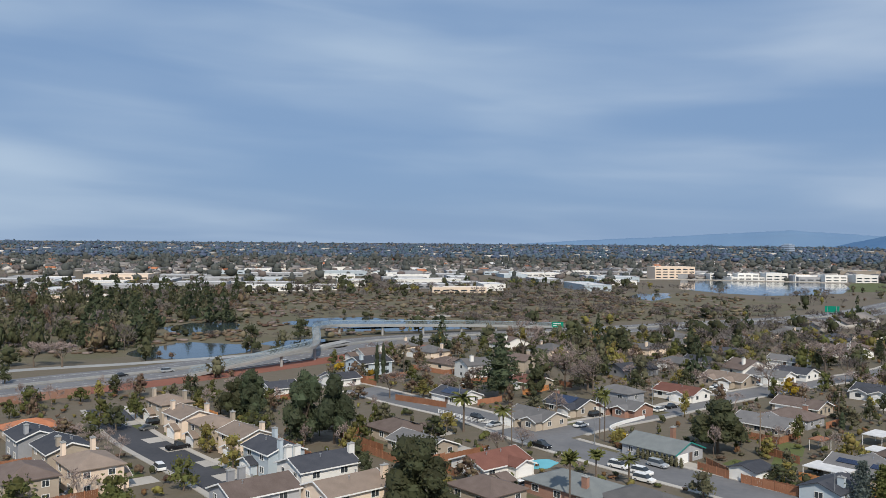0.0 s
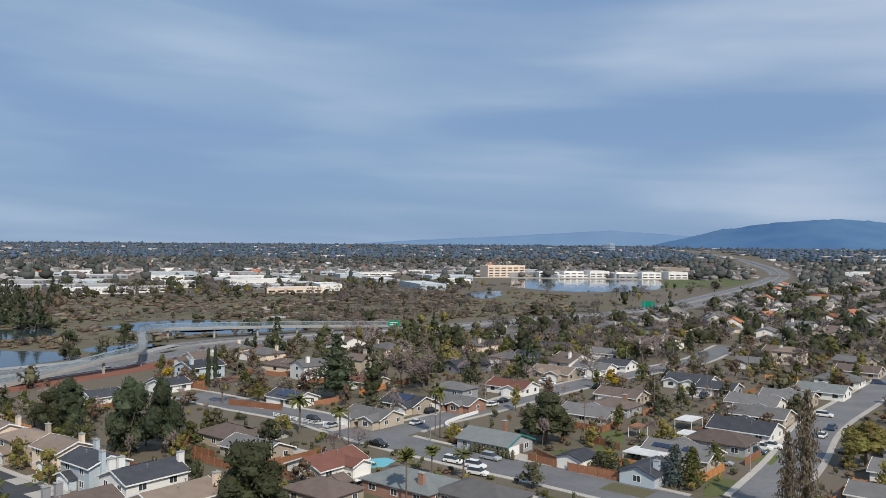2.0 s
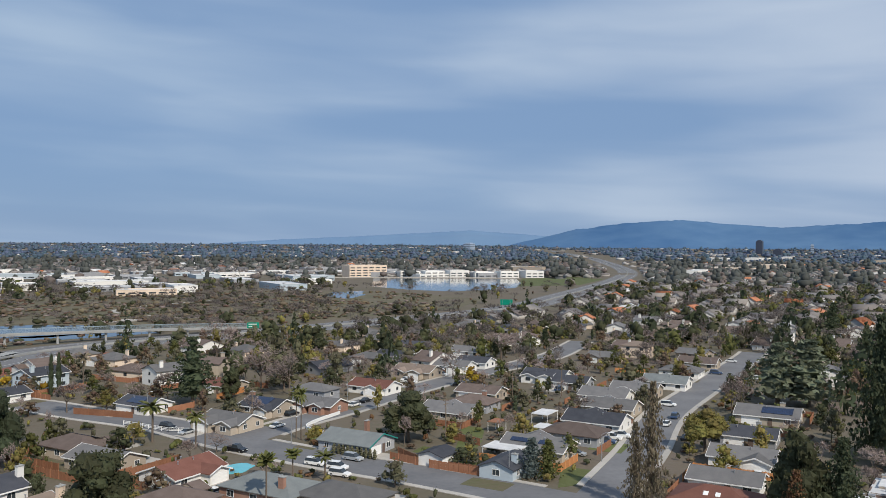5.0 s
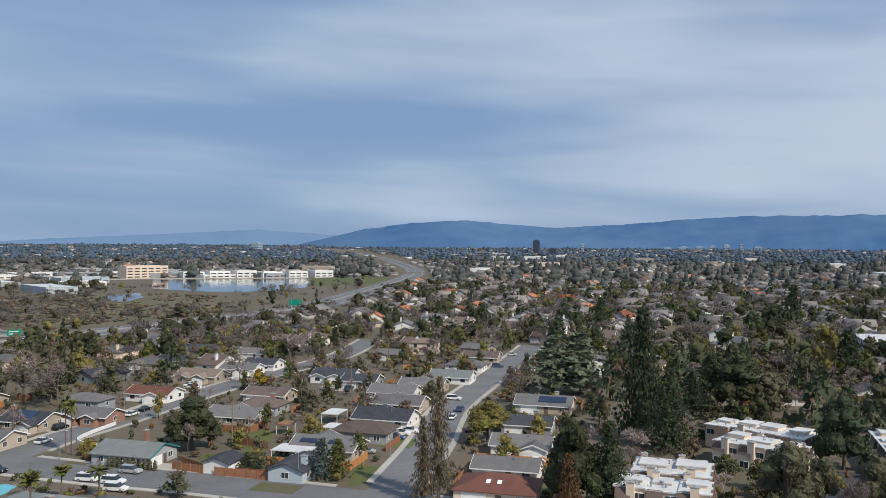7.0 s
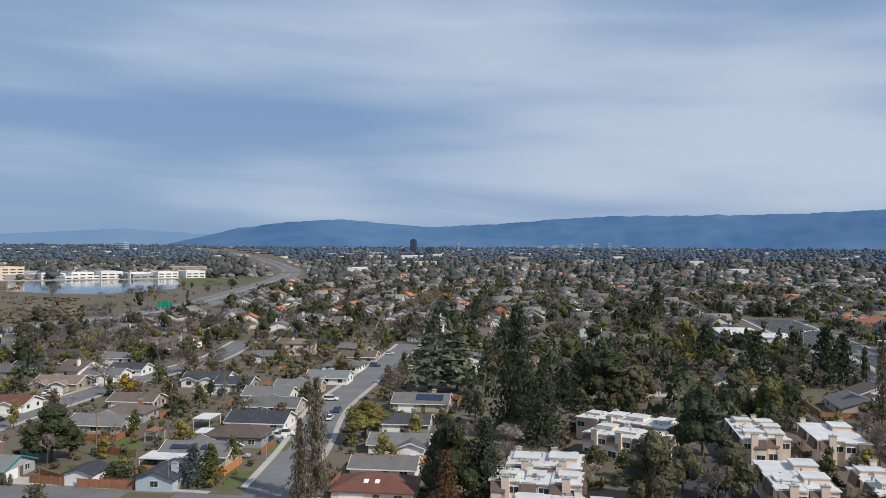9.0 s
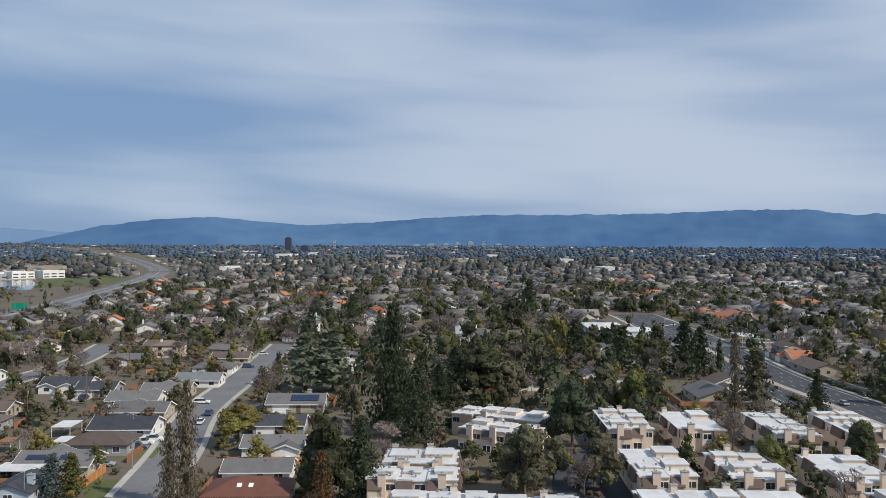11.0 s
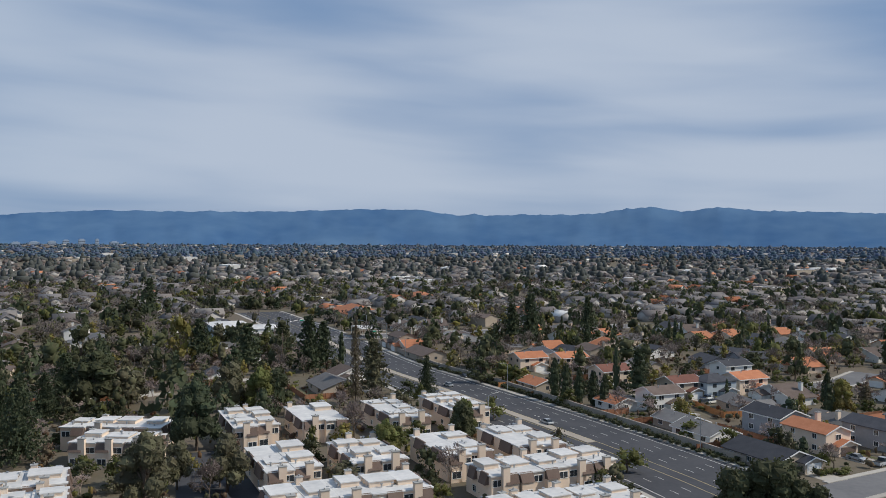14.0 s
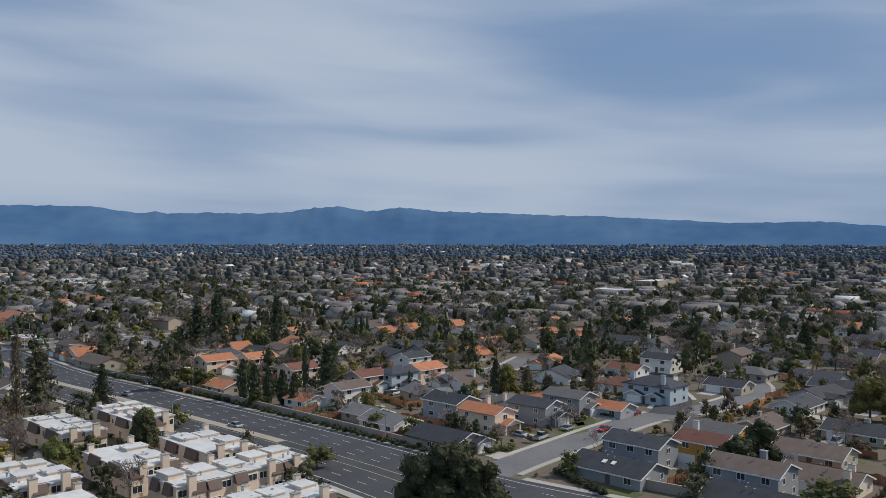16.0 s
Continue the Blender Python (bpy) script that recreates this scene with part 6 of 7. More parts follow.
TAKEN += [(151, 4, 6), (121, 74, 6), (111, 92, 6), (114, 88, 6), (116, 85, 6), (218, -44, 8), (201, -31, 10), (225, -60, 8), (236, -73, 8), (249, -72, 6), (231, -84, 6), (234, -38, 8), (222, -19, 8), (234, -14, 7), (282, -16, 6), (260, -9, 6), (286, -26, 7), (295, -37, 7), (327, 39, 7), (332, 24, 7), (283, 30, 7), (256, 4, 6), (302, 7, 7), (325, -37, 7), (268, -101, 8)]
TAKEN += [(251, -106, 10), (300, -115, 8), (307, -132, 8), (169, -63, 10), (179, -72, 8), (178, -87, 6), (187, -95, 8), (155, -86, 8), (143, -80, 10), (155, -102, 8), (175, -112, 9), (203, -114, 8), (227, -140, 9), (193, -136, 8), (254, -170, 8), (261, -136, 8), (284, -157, 8), (-34, 207, 5), (-26, 205, 4), (-53, 233, 4), (-59, 236, 3), (-36, 207, 3), (-4, 151, 6), (19, 267, 7), (66, 199, 5)]
TAKEN += [(80, 371, 5), (-23, 294, 1), (-21, 293, 1), (6, 220, 3), (15, 209, 2), (-14, 312, 3), (40, 212, 2), (41, 210, 2), (24, 155, 2), (32, 172, 2), (39, 172, 2), (-118, 238, 2), (-91, 220, 3), (-85, 218, 3), (-85, 232, 2), (-80, 266, 3), (-70, 257, 2), (-56, 196, 2), (-46, 182, 2), (-51, 166, 2), (-60, 155, 3), (-77, 151, 3), (-150, 286, 2), (1, 219, 2), (-6, 266, 3)]
TAKEN += [(-72, 425, 4), (-85, 370, 4), (-72, 362, 2), (34, 351, 7), (42, 284, 6), (50, 274, 5), (33, 238, 2), (12, 272, 4), (-17, 266, 4), (113, 287, 4), (150, 326, 6), (163, 334, 4), (-159, 324, 5), (-148, 325, 6), (53, 321, 5), (50, 284, 4), (70, 296, 4), (70, 337, 3), (107, 355, 4), (115, 274, 3), (31, 273, 3), (90, 134, 2), (93, 134, 3), (81, 159, 3), (84, 158, 2)]
TAKEN += [(95, 171, 2), (131, 166, 5), (192, 208, 9), (198, 202, 10), (168, 200, 3), (169, 198, 2), (112, 115, 4), (116, 110, 4), (166, 146, 5), (161, 134, 5), (108, 112, 2), (181, 101, 5), (139, 88, 5), (152, 78, 4), (144, 77, 2), (265, 83, 6), (264, 65, 3), (313, 111, 1), (209, 41, 3), (245, 83, 2), (189, 54, 3), (159, 55, 4), (254, 68, 3), (203, 69, 2), (218, 165, 6)]
TAKEN += [(219, 154, 6), (228, 149, 5), (251, 152, 4), (306, 169, 5), (302, 175, 5), (226, 115, 4), (226, 106, 4), (301, 146, 6), (233, 103, 4), (300, 120, 5), (317, 120, 5), (477, 299, 7), (408, 267, 7), (358, 348, 5), (201, 158, 4), (283, 206, 5), (339, 148, 5), (145, -18, 4), (146, -24, 6), (144, -28, 4), (269, 23, 1), (265, 20, 1), (262, 15, 1), (260, 11, 1), (256, 7, 1)]
TAKEN += [(279, 4, 1), (278, -3, 4), (258, -56, 1), (239, -42, 2), (200, -38, 1), (260, -60, 3), (172, -54, 2), (221, -15, 2), (211, -24, 2), (199, -42, 2), (405, 47, 6), (412, 20, 4), (402, -18, 1), (400, -21, 1), (399, -23, 1), (327, -60, 4), (417, 58, 6), (337, -46, 5), (410, -164, 6), (171, -96, 4), (264, -140, 3), (203, -126, 3), (323, -202, 5), (213, -153, 4), (140, -94, 5)]
TAKEN += [(160, -83, 3), (185, 0, 3), (158, 1, 3), (220, -101, 2), (330, 62, 4), (291, 51, 4), (308, 49, 5), (540, 182, 23), (711, 180, 17), (410, 209, 20), (406, 188, 11), (358, 252, 10), (243, 157, 8), (231, 178, 7), (263, 96, 11), (348, 85, 12), (274, 144, 7), (181, 54, 3), (163, 40, 3), (204, 41, 3), (189, 23, 3), (161, 56, 3), (201, 68, 2), (166, 36, 2), (156, 36, 2)]
TAKEN += [(175, 70, 2), (232, 37, 3), (198, 16, 2), (222, 80, 3), (170, 6, 3), (151, 89, 3), (155, 81, 2), (143, 89, 2), (146, 99, 2)]


# ---- the suburb that fills the middle distance ----
TEMPLATES = []
STYLE = [("roof_grey", "beige", "gable", 0), ("roof_grey", "white", "gable", 1), ("roof_slate", "greywall", "gable", 0), ("roof_brown", "beige", "gable", 1), ("roof_brown", "cream", "hip", 0), ("roof_grey", "cream", "hip", 0), ("roof_orange", "cream", "cross", 1), ("roof_brown", "white", "cross", 0), ("roof_slate", "white", "cross", 1)]


def suburb_house(k, x, y, yaw):
    while len(TEMPLATES) <= k:
        TEMPLATES.append(None)
    m = at(x, y, yaw)
    if TEMPLATES[k] is None:
        roof, wall, kind, two = STYLE[k]
        TEMPLATES[k] = house(x, y, yaw, 15 + (k * 1.7) % 4, 11 + k % 3, roof, wall, 1 + two * (k % 2), kind, wing=(-3.6, 6.4, 3.0 + k % 2), vents=1, detail=1, chim=((5.0, 3.0),) if k % 2 else (), group="houses of the far suburb")
        return
    copy_thing(TEMPLATES[k], m)


count, rest = 0, []
for d, x, y, j in FAR_OK:
    b = bearing(x, y)
    if d < 470 and not clear_of(x, y, 9.5 if b < 60 else 7.0) or (d < 310 and b < 50) or (d < 800 and not clear_of(x, y, 5.0)):
        continue
    k = rg.choice((0, 0, 1, 2, 7, 3, 4, 5)) if b < 58 else rg.choice((0, 8, 2, 2, 3, 6, 6, 7, 5, 8))
    yaw = 40 + (0 if j % 2 else 180) + rg.gauss(0, 9) + (90 if rg.random() < 0.25 else 0)
    if count < 170:
        suburb_house(k, x, y, yaw)
        TAKEN.append((x, y, 7))
        count += 1
    else:
        rest.append((x, y, radians(yaw), 1.0, 1.0, k))
body, roof_t = MB(), MB()
gable_walls(body, -7.5, -5.5, 7.5, 5.5, 2.9, 2.0)
body.box(-6.5, -8.5, 0, -0.5, -5.4, 2.7)
gable_roof(roof_t, -7.5, -5.5, 7.5, 5.5, 2.9, 2.0)
gable_roof(roof_t, -6.5, -8.5, -0.5, -1.5, 2.8, 1.1, "y")
pl = [(x, y, a, rg.uniform(0.85, 1.15), rg.uniform(0.9, 1.7)) for x, y, a, _, _, k in rest]
cloud_mesh("house_walls", body, pl, "far_wall", "pale walls of many distant suburban houses", "houses")
for mname, pick in (("far_roof", lambda i: i % 14 != 3 and i % 21 != 10), ("roof_orange", lambda i: i % 14 == 3), ("roof_white", lambda i: i % 21 == 10)):
    cloud_mesh("house_roofs", roof_t, [q for i, q in enumerate(pl) if pick(i)], mname, "rows of distant suburban roofs", "houses")

# flat-roofed workshops and offices across the wetland
def workshop(x, y, yaw, w, d, h, wall="white", roof="roof_white", label="long white flat-roofed workshop with dark window bands"):
    ob = thing("workshop", at(x, y, yaw, None, rise(math.hypot(x, y)) - 0.2), label, "workshop", "workshops beyond the wetland")
    part("wall", MB().box(-w / 2, -d / 2, 0, w / 2, d / 2, h), wall, ob)
    rm = MB().box(-w / 2 + 0.4, -d / 2 + 0.4, h, w / 2 - 0.4, d / 2 - 0.4, h + 0.1)
    part("roof", rm, roof, ob)
    par = MB().box(-w / 2 - 0.1, -d / 2 - 0.1, h, w / 2 + 0.1, -d / 2 + 0.3, h + 0.6).box(-w / 2 - 0.1, d / 2 - 0.3, h, w / 2 + 0.1, d / 2 + 0.1, h + 0.6)
    par.box(-w / 2 - 0.1, -d / 2 + 0.3, h, -w / 2 + 0.3, d / 2 - 0.3, h + 0.6).box(w / 2 - 0.3, -d / 2 + 0.3, h, w / 2 + 0.1, d / 2 - 0.3, h + 0.6)
    part("parapet", par, wall, ob)
    for s in range(max(1, int(h / 4))):
        z = 1.6 + s * 3.8
        n = max(2, int(w / 9))
        band = MB()
        for i in range(n):
            x0 = -w / 2 + w * (i + 0.15) / n
            band.box(x0, -d / 2 - 0.08, z, x0 + 0.7 * w / n, -d / 2 + 0.02, z + 1.5)
        tagged(part("window_band", band, "glass", ob), kind="stuff")
    for i in range(1):
        ux, uy = w * (-0.3 + 0.3 * i), d * (0.2 - 0.2 * (i % 2))
        part("roof_unit", MB().box(ux - 1.5, uy - 1, h + 0.1, ux + 1.5, uy + 1, h + 1.5), "metal", ob)
    TAKEN.append((x, y, max(w, d) * 0.5))
    return ob


for i in range(170):
    b = rg.uniform(-30, 24)
    d = rg.uniform(740, 1400) if b < 12 else rg.uniform(1180, 1500)
    if -30 < b < -14:
        d = rg.uniform(640, 1150)
    x, y = d * math.sin(radians(b)), d * math.cos(radians(b))
    w, dd = rg.uniform(34, 78), rg.uniform(22, 36)
    if dry_land(x, y) and clear_of(x, y, max(w, dd) * 0.42) and off_road(x, y, 22):
        workshop(x, y, rg.choice((8, 12, 98)), w, dd, rg.choice((4.5, 5.0, 6.5)), rg.choice(("white", "greywall", "white", "bluewall", "greywall", "cream")))
workshop(330, 1205, 12, 62, 26, 17, "cream", "roof_white", "four-storey pale office building on the lake shore")
for i in range(6):
    workshop(395 + 34 * i, 1195 - 15 * i, 0, 30, 22, 8 + (i % 3), "white", "roof_white", "low white office building on the lake shore")
for i in range(30):
    b, d = rg.uniform(26, 66), rg.uniform(1350, 2600)
    x, y = d * math.sin(radians(b)), d * math.cos(radians(b))
    w, dd = rg.uniform(30, 90), rg.uniform(20, 40)
    if off_road(x, y, 25) and clear_of(x, y, w * 0.5):
        workshop(x, y, rg.choice((40, 130)), w, dd, rg.choice((5.5, 7, 9)), rg.choice(("white", "white", "cream", "beige")))
for i in range(26):
    b, d = rg.uniform(66, 128), rg.uniform(700, 2200)
    x, y = d * math.sin(radians(b)), d * math.cos(radians(b))
    w, dd = rg.uniform(25, 70), rg.uniform(18, 34)
    if clear_of(x, y, w * 0.5):
        workshop(x, y, rg.choice((40, 130)), w, dd, rg.choice((5, 6, 8)), rg.choice(("white", "cream", "beige")))

# towers far off
def tower(x, y, yaw, w, d, h, wall, label):
    ob = thing("tower", at(x, y, yaw, None, rise(math.hypot(x, y)) - 0.5), label, "tower block", "towers in the far city")
    part("wall", MB().box(-w / 2, -d / 2, 0, w / 2, d / 2, h), wall, ob)
    part("plant_room", MB().box(-w * 0.3, -d * 0.3, h, w * 0.3, d * 0.3, h + 3.5), wall, ob)
    for k in range(int(h / 7)):
        part("window_band", MB().box(-w / 2 - 0.15, -d / 2 - 0.15, 3 + k * 7, w / 2 + 0.15, d / 2 + 0.15, 4.8 + k * 7), "tower", ob)


for b, d, w, h, wall, label in [(41.5, 3000, 29, 50, "tower", "dark glass office tower above the trees"), (42.6, 2950, 36, 22, "tower", "low dark office block beside a tower"), (22.5, 3500, 44, 30, "haze_city", "pale office block on the horizon"), (52.2, 4050, 44, 18, "haze_city", "hazy office tower in the far city"), (53.0, 4050, 36, 23, "haze_city", "hazy office tower in the far city"), (53.9, 4060, 40, 27, "haze_city", "hazy office tower in the far city"), (54.8, 4050, 22, 28, "haze_city", "hazy office tower in the far city"), (51.2, 4060, 60, 16, "haze_city", "hazy office tower in the far city"), (50.2, 4060, 46, 13, "haze_city", "hazy office tower in the far city"), (55.8, 4060, 50, 17, "haze_city", "hazy office tower in the far city"), (44.6, 3600, 16, 32, "haze_city", "pale slim block far off")]:
    tower(d * math.sin(radians(b)), d * math.cos(radians(b)), 40, w, w * 0.7, h, wall, label)

# middle and far trees
def far_template(kind, seed, fine=False):
    r, s = random.Random(seed), 0.62 if fine else 1.0
    mb = MB()
    if kind == "round":
        mb.rod((0, 0, 0), (0, 0, 0.4), 0.04, 0.03, 3)
        for i in range(3):
            lumpy(mb, (r.uniform(-0.16, 0.16), r.uniform(-0.16, 0.16), r.uniform(0.36, 0.66)), (0.23, 0.23, 0.21), r, 6 if fine else 5, 4 if fine else 3)
        for i in range(56 if fine else 14):
            d = Vector((r.gauss(0, 1), r.gauss(0, 1), r.gauss(0, 1))).normalized() * r.uniform(0.3, 0.46)
            clumps(mb, [(d.x, d.y, 0.52 + d.z * 0.9)], 0.075 * s + 0.03, r)
    elif kind == "cone":
        mb.rod((0, 0, 0), (0, 0, 0.3), 0.04, 0.03, 3)
        for i in range(80 if fine else 26):
            t = r.random() ** 1.3
            a, q = r.uniform(0, 6.28), 0.44 * (1 - t) * r.uniform(0.4, 1.1)
            clumps(mb, [(q * math.cos(a), q * math.sin(a), 0.12 + 0.85 * t)], 0.135 * s * (1.15 - 0.6 * t), r, 0.4)
    else:
        mb.rod((0, 0, 0), (0, 0, 0.3), 0.022, 0.014, 3)
        tips = [(Vector((0, 0, 0.27)), Vector((0, 0, 1)), 0.27, 0.012)]
        for lev in range(4 if fine else 3):
            nxt = []
            for p, d, L, w in tips:
                for _ in range((4, 3, 3, 3)[lev]):
                    dd = (d + Vector((r.gauss(0, 0.6), r.gauss(0, 0.6), r.gauss(0.1, 0.3)))).normalized()
                    q = p + dd * L * r.uniform(0.7, 1.1)
                    e = dd.cross(Vector((r.gauss(0, 1), r.gauss(0, 1), r.gauss(0, 1)))).normalized() * max(w, 0.0045)
                    mb.poly([p - e, p + e, q + e * 0.6, q - e * 0.6])
                    nxt.append((q, dd, L * 0.66, w * 0.55))
            tips = nxt
        for p, d, L, w in tips:
            for _ in range(2 if fine else 3):
                dd = (d + Vector((r.gauss(0, 0.8), r.gauss(0, 0.8), r.gauss(0, 0.5)))).normalized()
                e = dd.cross(Vector((r.random(), r.random(), 1))).normalized() * (0.006 if fine else 0.011)
                q = p + dd * (0.12 if fine else 0.2)
                mb.poly([p - e, p + e, q + e, q - e])
    return mb


sets = {}
for i in range(10500):
    b = rg.uniform(-34, 132)
    d = 300 + 700 * rg.random() ** 0.7
    x, y = d * math.sin(radians(b)), d * math.cos(radians(b))
    if 13 < b < 29 and 640 < d < 1175 and rg.random() < 0.85:
        continue
    if not off_road(x, y, 0) or (d < 460 and not clear_of(x, y, 1.5)) or not clear_of(x, y, -1.5):
        continue
    wet = inside(x, y, LAKES[1])
    if inside(x, y, LAKES[0]) or inside(x, y, LAKES[2]):
        continue
    if wet and any((x - cx) ** 2 + (y - cy) ** 2 < r * r for cx, cy, r in ((-112, 380, 30), (-138, 478, 33), (-48, 507, 45), (-64, 402, 20), (200, 790, 40))):
        continue
    u = rg.random()
    if wet:
        if u < (0.42 if b < 2 else 0.10):
            continue
        kind, leaf, h, w = ("bare", "far_bare", rg.uniform(2.5, 6) + (3 if b > 2 else 0), rg.uniform(5, 9)) if u < 0.72 else ("round", "brush", rg.uniform(1.2, 3), rg.uniform(3, 7)) if u < 0.9 else ("round", "oak", rg.uniform(3, 6), rg.uniform(4, 8))
    elif b < 14 and d < 470 and u < 0.55:
        continue
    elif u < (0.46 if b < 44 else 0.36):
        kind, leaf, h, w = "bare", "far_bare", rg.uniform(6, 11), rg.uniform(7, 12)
    elif u < 0.56:
        kind, leaf, h, w = "round", rg.choice(("oak", "green")), rg.uniform(6, 12), rg.uniform(6, 11)
    elif u < 0.66:
        kind, leaf, h, w = "round", "olive", rg.uniform(5, 10), rg.uniform(5, 9)
    elif u < 0.73:
        kind, leaf, h, w = "round", "yellow", rg.uniform(5, 9), rg.uniform(5, 8)
    elif u < (0.76 if b < 42 else 0.81):
        kind, leaf, h, w = "cone", "pine", rg.uniform(9, 20), rg.uniform(8, 13)
    elif u < 0.84:
        kind, leaf, h, w = "round", "oak", rg.uniform(8, 14), rg.uniform(8, 14)
    else:
        kind, leaf, h, w = "round", "brush", rg.uniform(2, 5), rg.uniform(3, 6)
    sets.setdefault((kind, leaf), []).append((x, y, rg.uniform(0, 6.28), w, h))
WORDS = {"bare": "leafless trees", "round": "leafy trees", "cone": "conifers"}
for (kind, leaf), places in sets.items():
    for s, part_ in enumerate(([q for q in places if q[0] ** 2 + q[1] ** 2 < 430 ** 2], [q for q in places if q[0] ** 2 + q[1] ** 2 >= 430 ** 2])):
        if part_:
            cloud_mesh("trees", far_template(kind, 11 + s, s == 0), part_, leaf, "many %s among the houses" % WORDS[kind], "trees")

far = {}
for i in range(27000):
    b = rg.uniform(-36, 134)
    d = 1000 + 3750 * rg.random() ** 0.9
    x, y = d * math.sin(radians(b)), d * math.cos(radians(b))
    if (14 < b < 27 and d < 1180) or (b > 27 and d > 4250):
        continue
    if noise.noise((x * 0.004, y * 0.004, 1.0)) < -0.25 and rg.random() < 0.6:
        continue
    if d < 1700 and (inside(x, y, LAKES[0]) or inside(x, y, LAKES[2])):
        continue
    if not clear_of(x, y, -4) if d < 1500 else False:
        continue
    if np.min(np.hypot(ROADS[-1][0][:, 0] - x, ROADS[-1][0][:, 1] - y)) < 26 + 0.03 * (d - 1000):
        continue
    if b < 26 and d < 1450 and rg.random() < 0.6:
        continue
    u = rg.random()
    # Past 2100 m the trees switch to the haze-tinted leaf colour.
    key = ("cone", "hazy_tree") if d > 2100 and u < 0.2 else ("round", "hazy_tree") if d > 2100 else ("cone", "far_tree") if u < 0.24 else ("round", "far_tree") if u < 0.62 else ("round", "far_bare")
    hgt = (rg.uniform(9, 21) if key[0] == "cone" else rg.uniform(6, 12)) * (1 - 0.35 * max(0.0, d - 2500) / 2250)
    far.setdefault(key, []).append((x, y, rg.uniform(0, 6.28), hgt * rg.uniform(0.6, 1.1) * (1 + d / 3000), hgt))


def tiny(kind, seed):
    r = random.Random(seed)
    mb = MB()
    if kind == "cone":
        lumpy(mb, (0, 0, 0.34), (0.34, 0.34, 0.30), r, 5, 3)
        lumpy(mb, (0, 0, 0.64), (0.20, 0.20, 0.34), r, 5, 3)
    else:
        lumpy(mb, (0, 0, 0.42), (0.42, 0.42, 0.38), r, 6, 3)
        clumps(mb, [(r.uniform(-0.3, 0.3), r.uniform(-0.3, 0.3), r.uniform(0.5, 0.85)) for _ in range(3)], 0.13, r)
    return mb


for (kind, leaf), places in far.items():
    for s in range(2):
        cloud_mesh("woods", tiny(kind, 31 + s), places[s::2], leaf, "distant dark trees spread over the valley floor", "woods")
fh = []
for i in range(2600):
    b, d = rg.uniform(-34, 132), 2300 + 1800 * rg.random()
    fh.append((d * math.sin(radians(b)), d * math.cos(radians(b)), rg.choice((0.7, 2.27)), rg.uniform(0.9, 2.4), rg.uniform(0.9, 2.0)))
cloud_mesh("distant_buildings", MB().box(-8, -6, 0, 8, 6, 3.6), fh[::6], "far_wall", "pale buildings scattered over the far valley", "buildings")
cloud_mesh("distant_buildings", MB().box(-8, -6, 0, 8, 6, 3.6), fh[1::3], "far_roof", "dark roofs scattered over the far valley", "buildings")


# ---- yards, drives, fences and planting near the camera ----
drives, lawns, yards = MB(), MB(), MB()
for x, y, yaw, w, d, (wx, ww, wlen), has_garage, detail in LOTS:
    m = at(x, y, yaw)
    loc = lambda a, b: tuple((m @ Vector((a, b, 0)))[:2])
    f = -d / 2 - wlen
    if has_garage:
        plate(drives, [loc(wx - 2.7, f), loc(wx - 2.7, f - 6.5), loc(wx + 2.7, f - 6.5), loc(wx + 2.7, f)], -0.1, 0.045)
    if int(x * 3 + y) % 3 == 0:
        a0 = wx + ww / 2 + 0.6
        plate(lawns, [loc(a0, -d / 2 - 1), loc(a0, f - 5.5), loc(w / 2 + 1.5, f - 5.5), loc(w / 2 + 1.5, -d / 2 - 1)], -0.1, 0.035)
    elif detail > 0:
        plate(yards, [loc(-w / 2 - 1, d / 2 + 1), loc(w / 2 + 1, d / 2 + 1), loc(w / 2 + 1, d / 2 + 7), loc(-w / 2 - 1, d / 2 + 7)], -0.1, 0.03)
solid("driveways", drives, "concrete", "pale concrete driveways in front of garages", "driveway")
solid("lawn", lawns, "lawn", "small mown front lawns", "lawn")
solid("yard", yards, "yard", "bare earth back yards", "yard")

fr = random.Random(21)
for k, (x, y, yaw, w, d, wing_, has_garage, detail) in enumerate(LOTS):
    if math.hypot(x, y) > 330 or detail < 1:
        continue
    m = at(x, y, yaw)
    pts = [(-w / 2 - 2.2, d * 0.1), (-w / 2 - 2.2, d / 2 + 6.5), (w / 2 + 2.2, d / 2 + 6.5), (w / 2 + 2.2, d * 0.1)]
    W = [tuple((m @ Vector((a, b, 0)))[:2]) for a, b in pts]
    runs = []
    for a, b in zip(W, W[1:]):
        ok = True
        for t in (0.1, 0.3, 0.5, 0.7, 0.9):
            px, py = a[0] + (b[0] - a[0]) * t, a[1] + (b[1] - a[1]) * t
            if not off_road(px, py, -1) or any((px - q) ** 2 + (py - s) ** 2 < (r * 0.8) ** 2 for q, s, r in TAKEN):
                ok = False
        if ok:
            runs.append((a, b))
    for a, b in runs[:2]:
        wood_fence([a, b], "fence_orange" if k % 17 == 5 else "fence", 1.8)

shrubs, more = {}, {}
PONDS = [(-113, 380, 31, 31), (-138, 478, 26, 38), (-48, 510, 52, 40), (-66, 404, 23, 23), (-24, 478, 44, 17), (200, 790, 25, 58)]
trees_made = 0
for i in range(9000):
    b = fr.uniform(-33, 131)
    d = 158 + 300 * fr.random() ** 0.8
    x, y = d * math.sin(radians(b)), d * math.cos(radians(b))
    if inside(x, y, LAKES[1]) or not off_road(x, y, 0.5) or not clear_of(x, y, -0.5):
        continue
    if b < -8 and d > 290:
        continue
    u = fr.random()
    if u < 0.90 or trees_made > 150:
        leaf = fr.choice(("green", "oak", "olive", "brush", "brush", "yellow", "green", "rust", "oak"))
